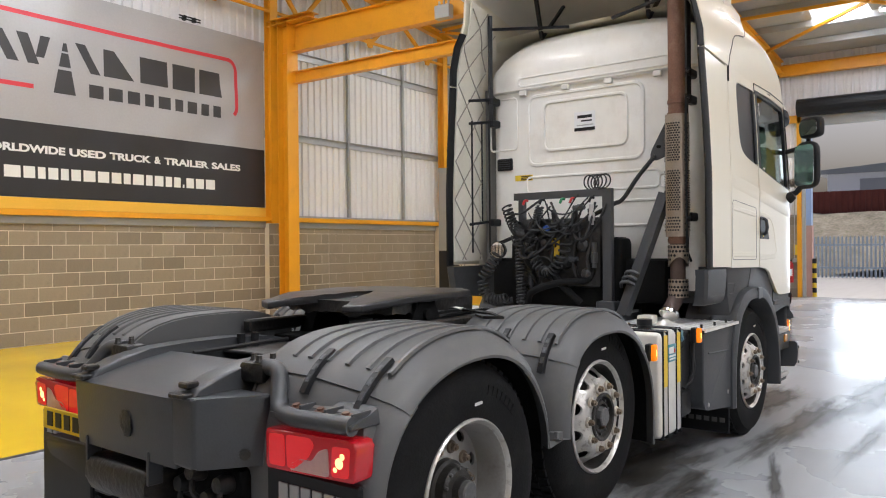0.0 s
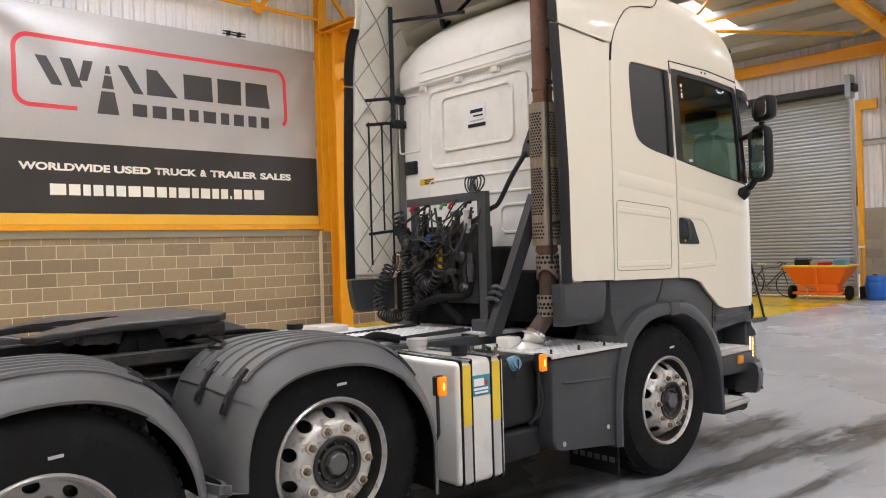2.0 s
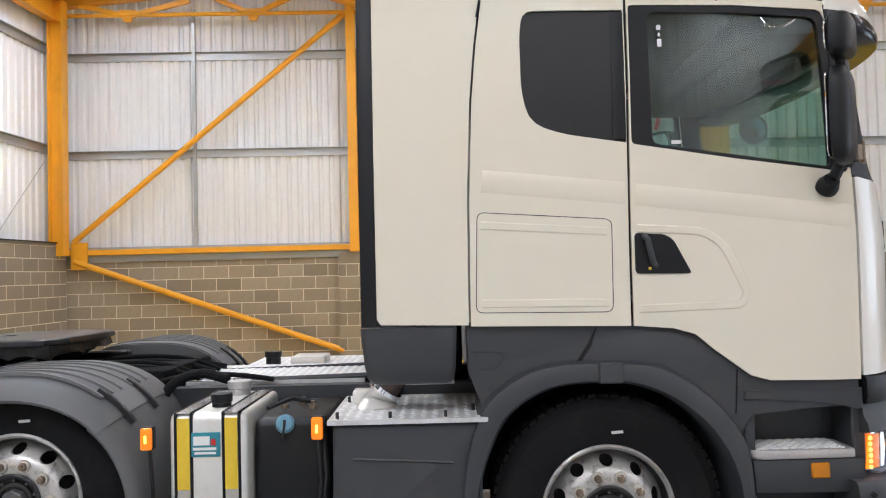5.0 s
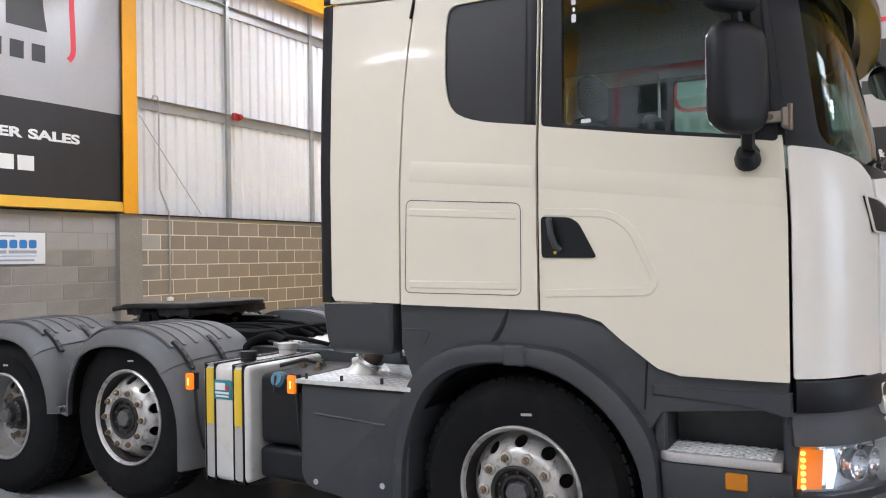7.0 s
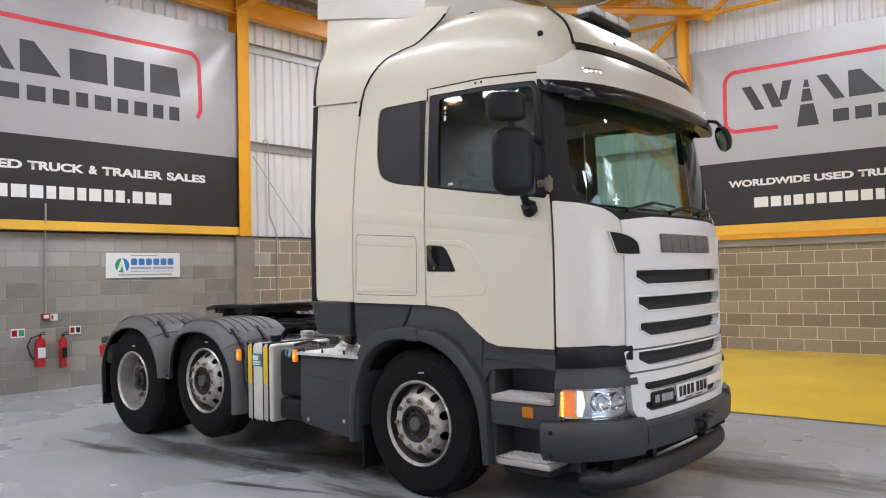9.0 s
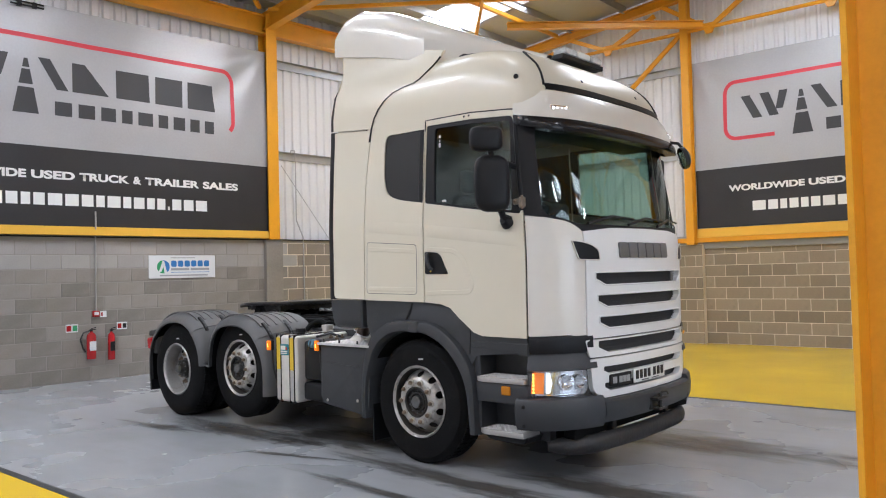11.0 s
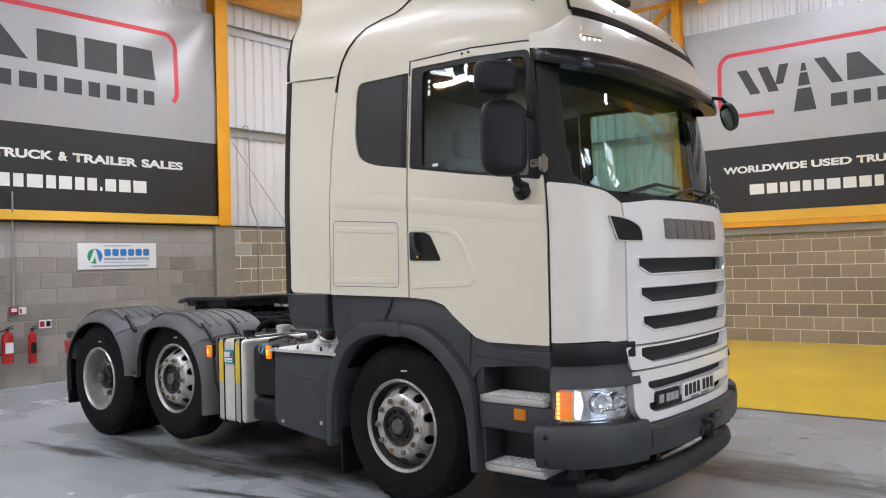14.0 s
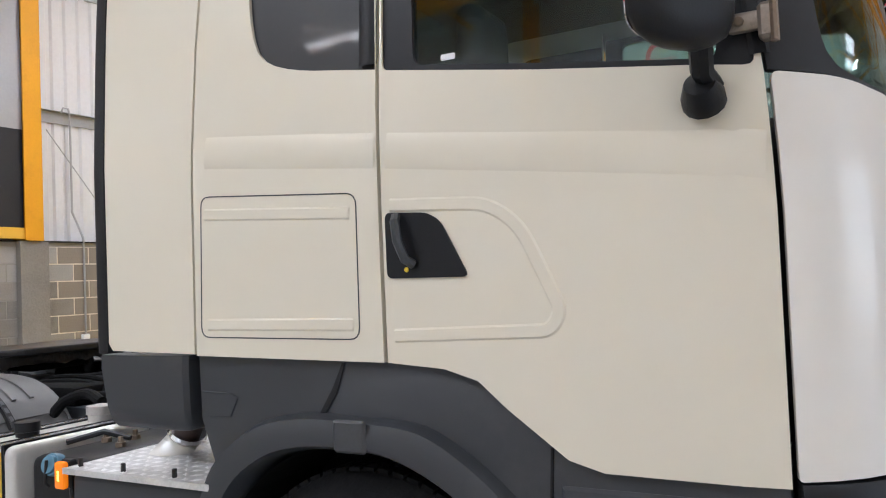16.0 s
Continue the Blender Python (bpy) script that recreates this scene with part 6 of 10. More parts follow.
for (ax, az), (bx, bz) in zip(eased(AO), eased(AI)):
    mx, mz = (ax + bx) / 2, (az + bz) / 2
    rows.append([bm.verts.new(p) for p in ((ax, -0.80, az), (ax, -1.14, az), ((ax * 3 + mx) / 4, -1.185, (az * 3 + mz) / 4), (mx, -1.20, mz), ((bx * 3 + mx) / 4, -1.195, (bz * 3 + mz) / 4), (bx, -1.17, bz), (bx, -0.80, bz))])
for a, b in zip(rows, rows[1:]):
    for k in range(6):
        bm.faces.new((a[k], a[k + 1], b[k + 1], b[k]))
    bm.faces.new((a[6], a[0], b[0], b[6]))
bm.faces.new(rows[0])
bm.faces.new(rows[-1][::-1])
bmesh.ops.recalc_face_normals(bm, faces=bm.faces[:])
both("wheel_arch", bm, GREY, TRUCK, "dark grey wheel arch flare")
bm = bmesh.new()
box(bm, -0.062, 0.05, -1.206, -1.186, 1.112, 1.206, 0.008, 1)
both("arch_clip", bm, CHASSIS, TRUCK, "grey clip across the arch joint")
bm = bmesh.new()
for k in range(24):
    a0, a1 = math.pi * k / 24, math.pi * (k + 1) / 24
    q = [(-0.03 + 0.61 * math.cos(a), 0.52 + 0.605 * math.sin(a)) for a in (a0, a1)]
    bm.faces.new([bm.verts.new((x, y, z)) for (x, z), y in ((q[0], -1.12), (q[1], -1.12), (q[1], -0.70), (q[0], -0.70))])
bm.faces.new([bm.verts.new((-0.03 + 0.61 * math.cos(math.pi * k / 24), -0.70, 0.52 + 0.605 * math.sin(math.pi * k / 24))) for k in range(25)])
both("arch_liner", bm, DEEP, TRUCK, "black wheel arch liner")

# --- front lower corner: black trim, step well, headlamp, bumper
def wrap(name, s0, s1, prof, mat, parent=TRUCK, label="", n=18, sides=2, smooth=True):
    """A moulding that follows the cab's front; prof: closed list of (z, outward)."""
    bm = bmesh.new()
    rows = []
    for k in range(n + 1):
        s = s0 + (s1 - s0) * k / n
        rows.append([bm.verts.new(cab_at(s, 1.2, -o) * 1.0 + Vector((0, 0, z - 1.2))) for z, o in prof])
    m = len(prof)
    for a, b in zip(rows, rows[1:]):
        for k in range(m):
            bm.faces.new((a[k], a[(k + 1) % m], b[(k + 1) % m], b[k]))
    bm.faces.new(rows[0])
    bm.faces.new(rows[-1][::-1])
    bmesh.ops.recalc_face_normals(bm, faces=bm.faces[:])
    a = part(name, bm, mat, parent, label, smooth)
    return (a, mirror_copy(a)) if sides == 2 else (a,)


SL = S80 + 0.05
wrap("corner_trim", 1.155, SL, [(1.11, -0.05), (1.11, 0.004), (1.095, 0.012), (1.02, 0.012), (0.985, 0.0), (0.985, -0.05)], BLACK, label="black corner trim below the white panel")
wrap("lamp_brow", 1.14, SL + 0.02, [(0.985, -0.10), (0.985, -0.012), (0.93, 0.0), (0.90, 0.022), (0.865, 0.03), (0.855, 0.0), (0.855, -0.10)], GREY, label="dark grey moulding above the headlamp")
wrap("lamp_back", 1.14, SL + 0.02, [(0.86, -0.10), (0.86, -0.06), (0.66, -0.06), (0.66, -0.10)], BLACK)
# headlamp
hl = [(1.15, 0.675), (SL - 0.06, 0.665), (SL - 0.02, 0.70), (SL - 0.03, 0.845), (1.16, 0.852), (1.145, 0.80)]
for a in sheet("headlamp", round_poly(hl, 0.02, 3), [], LAMPGLASS, TRUCK, "clear headlamp lens", 0.004, 0.018, 0.1):
    a.visible_shadow = False
    sg = 1 if a.data.vertices[0].co.y < 0 else -1

    def lampart(nm, poly, lift, mat, lab=""):
        b = skin(poly, [], lambda u, v, d: cab_at(u, v, d - lift), 0.004, 0.06)
        o = part(nm, b, mat, a, lab)
        if sg < 0:
            o.data.transform(Matrix.Diagonal((1, -1, 1, 1)))
            o.data.flip_normals()
    lampart("reflector", round_poly(hl, 0.02, 3), -0.035, CHROME, "chrome reflector bowl")
    lampart("indicator", [(1.155, 0.69), (1.255, 0.688), (1.265, 0.84), (1.17, 0.845)], -0.012, AMBER if sg > 0 else AMBEROFF, "lit amber indicator")
    if sg > 0:
        for k in range(6):
            b = bmesh.new()
            lathe(b, [(0.0, 0.004), (0.009, 0.003), (0.010, 0.0)], cab_at(1.178, 0.70 + 0.026 * k, 0.004), (0.2, -1, 0), 8)
            part("indicator_diode", b, AMBERGLOW, a)
    lampart("running_lamp", [(1.275, 0.69), (1.305, 0.689), (1.325, 0.765), (1.308, 0.842), (1.28, 0.845)], -0.010, RUNLAMP, "glowing white running lamp")
    for s, r in ((1.44, 0.055), (1.56, 0.05)):
        b = bmesh.new()
        c = cab_at(s, 0.765, 0.03)
        nrm = (cab_at(s, 0.765, 0.0) - cab_at(s, 0.765, 0.05)).normalized()
        lathe(b, [(0.0, 0.0), (r * 0.6, 0.002), (r * 0.85, 0.012), (r, 0.03), (r + 0.006, 0.03), (r + 0.008, 0.0)], c, nrm, 24)
        o = part("projector", b, CHROME, a, "round chrome lamp bowl")
        if sg < 0:
            o.data.transform(Matrix.Diagonal((1, -1, 1, 1)))
            o.data.flip_normals()
# bumper
BUMP = [(0.655, -0.12), (0.655, 0.045), (0.635, 0.062), (0.57, 0.07), (0.47, 0.062), (0.425, 0.04), (0.415, -0.12)]
wrap("bumper_corner", 1.06, S80 + 0.10, BUMP, GREY, label="dark grey moulded bumper corner")
wrap("bumper_middle", S80 + 0.106, 2 * MID - S80 - 0.106, [(0.62, -0.1), (0.62, 0.05), (0.60, 0.068), (0.52, 0.072), (0.45, 0.05), (0.44, -0.1)], GREY, label="dark grey bumper middle", n=24, sides=1)
for s, z in ((1.12, 0.60), (1.12, 0.46)):
    bm = bmesh.new()
    c = cab_at(s, 1.2, -0.066)
    lathe(bm, [(0.0, 0.008), (0.012, 0.007), (0.016, 0.0)], (c.x, c.y, z), (0.15, -1, 0), 12)
    both("bumper_plug", bm, BLACK, TRUCK)
# tow pin and lower bar
bm = bmesh.new()
TY = -0.03
box(bm, 1.54, 1.60, TY - 0.10, TY + 0.08, 0.465, 0.565, 0.006, 1)
box(bm, 1.58, 1.66, TY - 0.10, TY + 0.08, 0.545, 0.565, 0.005, 1)
box(bm, 1.58, 1.66, TY - 0.08, TY + 0.06, 0.465, 0.482, 0.005, 1)
tube(bm, [(1.63, TY, 0.455), (1.63, TY, 0.595)], 0.016, 12)
tube(bm, bend([(1.63, TY, 0.592), (1.64, TY + 0.02, 0.60), (1.65, TY + 0.07, 0.60), (1.65, TY + 0.10, 0.58)]), 0.008, 8)
part("tow_pin", bm, GRIME, TRUCK, "black towing pin through the bumper")
bm = bmesh.new()
line = []
for k in range(41):
    y = -1.03 + 2.06 * k / 40
    e = max(0.0, abs(y) - 0.65) / 0.38
    line.append((1.475 - 0.09 * abs(y) ** 2 - 0.17 * e ** 2, y, 0.286))
rows = []
for i, p in enumerate(line):
    a, b = Vector(line[max(0, i - 1)]), Vector(line[min(40, i + 1)])
    d = (b - a).normalized()
    nn = Vector((d.y, -d.x, 0))
    sc = {0: 0.45, 1: 0.85}.get(min(i, 40 - i), 1.0)
    rows.append([bm.verts.new(Vector(p) + nn * 0.055 * sc * math.cos(2 * math.pi * k / 12) + Vector((0, 0, 0.072 * sc * math.sin(2 * math.pi * k / 12)))) for k in range(12)])
for a, b in zip(rows, rows[1:]):
    for k in range(12):
        bm.faces.new((a[k], a[(k + 1) % 12], b[(k + 1) % 12], b[k]))
bm.faces.new(rows[0])
bm.faces.new(rows[-1][::-1])
bmesh.ops.recalc_face_normals(bm, faces=bm.faces[:])
part("underrun_bar", bm, material("scuffed_black_steel", (0.022, 0.022, 0.023), 0.5, bump=0.3, grain=35, vary=0.3, big=5, stain=(0.09, 0.055, 0.035), stain_amount=0.5), TRUCK, "scuffed black underrun bar below the bumper")
# Near-black panels added to paint the shaded space behind the bumper.
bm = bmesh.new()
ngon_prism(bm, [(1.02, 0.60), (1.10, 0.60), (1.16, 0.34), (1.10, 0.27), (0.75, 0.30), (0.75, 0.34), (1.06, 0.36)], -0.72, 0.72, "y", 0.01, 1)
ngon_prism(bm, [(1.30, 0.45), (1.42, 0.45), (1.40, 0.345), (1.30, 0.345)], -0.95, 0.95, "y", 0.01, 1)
part("radiator_shroud", bm, DEEP, TRUCK, "near-black panels painting the dark space behind the bumper")
for y in (-0.45, 0.45):
    bm = bmesh.new()
    box(bm, 1.38, 1.45, y - 0.03, y + 0.03, 0.27, 0.46, 0.006, 1)
    part("underrun_bracket", bm, BLACK, TRUCK)
# step well
bm = bmesh.new()
ngon_prism(bm, [(0.60, 1.06), (1.14, 1.06), (1.14, 0.955), (1.115, 0.972), (1.0, 1.003), (0.78, 1.012), (0.60, 1.015)], -1.15, -0.85, "y", 0.008, 1)
ngon_prism(bm, [(0.628, 0.746), (1.13, 0.746), (1.135, 0.61), (1.08, 0.592), (0.638, 0.598)], -1.155, -0.85, "y", 0.012, 2)
both("step_panel", bm, GREY, TRUCK, "dark grey step panel")
bm = bmesh.new()
box(bm, 0.60, 1.16, -0.92, -0.84, 0.30, 1.05)
box(bm, 0.60, 0.655, -1.13, -0.84, 0.32, 1.0, 0.01, 1)
box(bm, 1.10, 1.16, -1.12, -0.84, 0.42, 1.0, 0.01, 1)
both("step_well", bm, GREY, TRUCK, "dark grey step well")


def tread(name, x0, x1, z, y0=-1.158, y1=-0.93):
    bm = bmesh.new()
    ngon_prism(bm, round_poly([(x0, y0 + 0.03), (x0 + 0.05, y0), (x1, y0 + 0.004), (x1, y1), (x0, y1)], 0.02, 2), z - 0.038, z, "z", 0.004, 1)
    a, b = both(name, bm, STEPALU, TRUCK, "alloy step with open diamond tread")
    for o, sg in ((a, 1), (b, -1)):
        e = bmesh.new()
        k = x0 + 0.04
        while k < x1 - 0.05:
            for j in range(4):
                yy = (y0 + 0.03 + j * 0.05) * sg
                bar(e, (k, yy, z + 0.003), (k + 0.04, yy + 0.04 * sg, z + 0.003), 0.006, 0.006)
                bar(e, (k + 0.04, yy, z + 0.003), (k, yy + 0.04 * sg, z + 0.003), 0.006, 0.006)
            k += 0.045
        part("tread_ribs", e, ALLOY, o)


tread("step_upper", 0.618, 1.097, 0.787)
tread("step_lower", 0.645, 1.08, 0.383)
bm = bmesh.new()
ngon_prism(bm, [(0.67, 0.35), (1.10, 0.35), (1.06, 0.30), (0.74, 0.30)], -1.13, -0.86, "y", 0.008, 1)
both("step_foot", bm, BLACK, TRUCK)
bm = bmesh.new()
box(bm, 0.887, 0.971, -1.168, -1.15, 0.662, 0.730, 0.006, 1)
both("side_reflector", bm, AMBEROFF, TRUCK, "unlit amber side lamp in the step panel")

# --- mirrors
for sgn in (1, -1):
    e = bmesh.new()
    X, Y = 1.02, -1.30 * sgn
    tube(e, [(1.06, -1.14 * sgn, 2.40), (1.04, -1.24 * sgn, 2.42), (X - 0.02, Y - 0.04 * sgn, 2.44), (X - 0.03, Y - 0.06 * sgn, 2.54)], 0.022, 8)
    part("mirror_arm", e, BLACK, TRUCK, "black upper mirror arm")
    e = bmesh.new()
    tube(e, [(1.02, -1.17 * sgn, 2.00), (1.01, -1.24 * sgn, 2.02), (X, Y, 2.10)], 0.026, 8)
    lathe(e, [(0.0, 0.05), (0.035, 0.045), (0.05, 0.0), (0.05, -0.02)], (1.0, -1.185 * sgn, 1.975), (0, -sgn, 0.6), 14)
    part("mirror_foot", e, BLACK, TRUCK, "black lower mirror mount")
    for nm, z0, z1, hw, dp, cx0, cy0 in (("main_mirror", 2.05, 2.475, 0.135, 0.10, 0.985, -1.335), ("wide_mirror", 2.50, 2.69, 0.125, 0.11, 0.97, -1.375)):
        turn = Matrix.Translation((cx0, cy0 * sgn, 0)) @ Matrix.Rotation(radians(-36 * sgn), 4, "Z")
        e = bmesh.new()
        rows = []
        for k in range(13):
            t = k / 12
            z = z0 + (z1 - z0) * (0.5 - 0.5 * math.cos(math.pi * t))
            tt = abs(2 * (z - z0) / (z1 - z0) - 1)
            f = max(0.35, (1 - tt ** 6) ** 0.35)
            ring = []
            for j in range(24):
                a = 2 * math.pi * j / 24
                cx = math.copysign(abs(math.cos(a)) ** 0.6, math.cos(a)) * dp * 0.62 * f
                cy = math.copysign(abs(math.sin(a)) ** 0.6, math.sin(a)) * hw * f
                if cx < 0:
                    cx *= 0.45
                ring.append(e.verts.new(turn @ Vector((cx, cy, z))))
            rows.append(ring)
        for a, b in zip(rows, rows[1:]):
            for j in range(24):
                e.faces.new((a[j], a[(j + 1) % 24], b[(j + 1) % 24], b[j]))
        e.faces.new(rows[0])
        e.faces.new(rows[-1][::-1])
        bmesh.ops.recalc_face_normals(e, faces=e.faces[:])
        h = part(nm, e, BLACK, TRUCK, "black mirror housing")
        e = bmesh.new()
        ngon_prism(e, rounded(-hw * 0.86, hw * 0.86, z0 + 0.03, z1 - 0.03, 0.045), -dp * 0.285, -dp * 0.29 - 0.004, "x")
        bmesh.ops.transform(e, matrix=turn, verts=e.verts[:])
        part("mirror_glass", e, MIRROR, h, "mirror glass")
# hinge bracket on the pillar, bare metal
bm = bmesh.new()
box(bm, 1.06, 1.15, -1.190, -1.165, 2.105, 2.150, 0.010, 2)
box(bm, 1.125, 1.165, -1.205, -1.155, 2.080, 2.160, 0.008, 1)
hg = part("pillar_hinge", bm, BRASSY, TRUCK, "bare metal hinge bracket on the pillar")
bm = bmesh.new()
tube(bm, [(1.158, -1.198, 2.07), (1.158, -1.198, 2.17)], 0.010, 8)
part("hinge_pin", bm, NUT, hg)
bm = bmesh.new()
lathe(bm, [(0.0, 0.010), (0.010, 0.009), (0.012, 0.0)], (1.085, -1.190, 2.128), (0, -1, 0), 8)
part("hinge_bolt", bm, NUT, hg)
# front mirrors under the visor
for y, r in ((0.84, 0.11),):
    e = bmesh.new()
    tube(e, [(1.36, 0.84, 2.76), (1.45, 0.85, 2.74), (1.50, 0.85, 2.68)], 0.014, 8)
    part("front_mirror_arm", e, BLACK, TRUCK)
    e = bmesh.new()
    lathe(e, [(0.0, 0.05), (0.06, 0.045), (0.10, 0.02), (0.105, -0.01), (0.10, -0.02)], (1.50, 0.85, 2.60), (0.55, 0.5, 0.2), 24)
    h = part("front_mirror", e, BLACK, TRUCK, "black round front mirror")
    e = bmesh.new()
    lathe(e, [(0.0, -0.024), (0.06, -0.023), (0.097, -0.02)], (1.50, 0.85, 2.60), (0.55, 0.5, 0.2), 24)
    part("mirror_glass", e, MIRROR, h, "mirror glass")

# --- inside the cab
bm = bmesh.new()
box(bm, -0.62, 1.12, -1.05, 1.05, 1.10, 1.16)
part("cab_floor", bm, INTERIOR, TRUCK, "dark cab floor")
bm = bmesh.new()
ngon_prism(bm, [(0.85, -1.04), (1.06, -1.04), (1.24, -0.93), (1.34, -0.74), (1.40, -0.35), (1.41, 0.0), (1.40, 0.35), (1.34, 0.74), (1.24, 0.93), (1.06, 1.04), (0.85, 1.04), (0.80, 0.3), (0.92, 0.0), (0.80, -0.3)], 1.16, 1.95, "z", 0.05, 3)
part("dashboard", bm, INTERIOR, TRUCK, "black dashboard")
bm = bmesh.new()
box(bm, -0.60, -0.56, -1.08, 1.08, 1.16, 3.0)
part("inner_back", bm, LINING, TRUCK, "grey lined inner back wall")
bm = bmesh.new()
box(bm, -0.56, 1.0, -1.05, 1.05, 2.93, 2.96)
part("headlining", bm, LINING, TRUCK, "grey headlining")
bm = bmesh.new()
box(bm, 0.80, 1.2, -1.0, 1.0, 2.72, 2.93, 0.03, 2)
part("overhead_locker", bm, INTERIOR, TRUCK, "black overhead locker")
bm = bmesh.new()
box(bm, -0.56, 0.05, -1.02, 1.02, 1.65, 1.80, 0.05, 2)
part("bunk", bm, LINING, TRUCK, "grey bunk mattress")
for y in (-0.62, 0.62):
    bm = bmesh.new()
    box(bm, 0.25, 0.75, y - 0.25, y + 0.25, 1.55, 1.72, 0.05, 3)
    seat = part("seat", bm, INTERIOR, TRUCK, "black cloth cab seat")
    bm = bmesh.new()
    box(bm, 0.14, 0.28, y - 0.24, y + 0.24, 1.68, 2.28, 0.06, 3)
    part("backrest", bm, INTERIOR, seat)
    bm = bmesh.new()
    box(bm, 0.15, 0.25, y - 0.13, y + 0.13, 2.30, 2.50, 0.04, 3)
    part("headrest", bm, INTERIOR, seat)
    bm = bmesh.new()
    box(bm, 0.32, 0.66, y - 0.2, y + 0.2, 1.16, 1.55, 0.02, 1)
    part("pedestal", bm, INTERIOR, seat)
bm = bmesh.new()
R, C = 0.22, Vector((0.78, -0.62, 2.03))
ax = Matrix.Rotation(radians(-35), 3, "Y")
tube(bm, [C + ax @ Vector((R * math.cos(2 * math.pi * k / 36) * 1.0, R * math.sin(2 * math.pi * k / 36), 0)) for k in range(37)], 0.017, 8)
for k in (0, 1, 2):
    a = 2 * math.pi * k / 3 + 0.5
    tube(bm, [C - ax @ Vector((0, 0, 0.03)), C + ax @ Vector((R * math.cos(a), R * math.sin(a), 0))], 0.012, 6)
tube(bm, [C - ax @ Vector((0, 0, 0.02)), C - ax @ Vector((0, 0, 0.40))], 0.03, 8)
part("steering_wheel", bm, INTERIOR, TRUCK, "black steering wheel")
# white stickers on the door glass
for u, z0, z1, w in ((0.279, 2.725, 2.748, 0.010), (0.280, 2.693, 2.712, 0.005), (0.280, 2.645, 2.682, 0.010), (0.335, 2.188, 2.205, 0.022)):
    bm = skin(round_poly([(u - w, z0), (u + w, z0), (u + w, z1), (u - w, z1)], 0.004, 2), [], lambda a, b, d: cab_at(a, b, d + 0.012), 0.002, 0.1)
    part("window_sticker", bm, SIGNWHITE, TRUCK, "small white sticker on the door glass")

# --- chassis
for y in (-0.43, 0.43):
    bm = bmesh.new()
    box(bm, -4.60, 1.1, y - 0.004, y + 0.004, 0.76, 1.03)
    s = 1 if y < 0 else -1
    box(bm, -4.60, 1.1, y, y + s * 0.08, 0.76, 0.77)
    box(bm, -4.60, 1.1, y, y + s * 0.08, 1.02, 1.03)
    part("chassis_rail", bm, CHASSIS, TRUCK, "grey steel chassis rail")
for x in (-4.45, -3.3, -2.2, -1.2):
    bm = bmesh.new()
    box(bm, x - 0.06, x + 0.06, -0.42, 0.42, 0.80, 0.98, 0.01, 1)
    part("crossmember", bm, CHASSIS, TRUCK)
# Widened to block light passing under the lorry; its outline is unseen.
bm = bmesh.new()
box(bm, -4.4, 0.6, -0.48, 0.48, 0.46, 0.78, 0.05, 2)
part("driveline", bm, DEEP, TRUCK, "black driveline block, widened to keep light from under the lorry")
bm = bmesh.new()
box(bm, -0.6, 0.9, -0.45, 0.45, 0.55, 1.45, 0.06, 2)
part("engine_block", bm, GRIME, TRUCK, "black engine under the cab")
for x, z in ((-0.015, 0.53), (-2.72, 0.63), (-3.97, 0.545)):
    bm = bmesh.new()
    tube(bm, [(x, -0.95, z), (x, 0.95, z)], 0.08, 12)
    part("axle", bm, GRIME, TRUCK, "black axle beam")
for x in (-3.55, -4.3):
    for y in (-0.52, 0.52):
        bm = bmesh.new()
        lathe(bm, [(0.0, 0.0), (0.13, 0.0), (0.15, 0.05), (0.14, 0.12), (0.15, 0.2), (0.12, 0.24), (0.0, 0.24)], (x, y, 0.5), (0, 0, 1), 18)
        part("air_spring", bm, RUBBER, TRUCK, "black rubber air spring")

# --- wheels
def tyre_bm(yo, width, r=0.526):
    bm = bmesh.new()
    s = width
    prof = [(0.30, 0.035), (0.305, 0.008), (0.35, 0.0), (0.42, -0.004), (0.468, 0.004), (r - 0.034, 0.020), (r - 0.010, 0.042), (r, 0.06), (r, s - 0.06), (r - 0.010, s - 0.042), (r - 0.034, s - 0.020), (0.42, s), (0.31, s - 0.02)]
    lathe(bm, prof, (0, yo, 0), (0, 1, 0), 56)
    return bm


def tread_blocks(yo, width, r=0.526):
    bm = bmesh.new()
    n = 64
    for k in range(n):
        a = 2 * math.pi * k / n
        for j, (y0, y1) in enumerate(((0.05, 0.10), (0.115, width - 0.115), (width - 0.10, width - 0.05))):
            m = Matrix.Translation((0, yo, 0)) @ Matrix.Rotation(a + (0.025 if j == 1 else 0), 4, "Y")
            v = box(bm, -0.019, 0.019, y0, y1, r - 0.006, r + 0.008)
            bmesh.ops.transform(bm, matrix=m, verts=v)
    return bm


def disc_y(r, convex):
    """How far in the wheel disc stands at radius r."""
    if convex:
        return ramp(r, ((0.10, -0.018), (0.145, -0.018), (0.188, -0.016), (0.203, -0.006), (0.232, 0.035), (0.250, 0.075), (0.275, 0.098)))
    return ramp(r, ((0.10, 0.145), (0.19, 0.145), (0.21, 0.152), (0.24, 0.157), (0.275, 0.16)))


def rim_bm(convex):
    """Rim ring; local y=0 at the tyre's outer face, +y inwards."""
    bm = bmesh.new()
    lathe(bm, [(0.307, 0.03), (0.304, 0.002), (0.296, -0.006), (0.289, 0.0), (0.284, 0.014), (0.281, 0.016)], (0, 0, 0), (0, 1, 0), 64)
    return bm


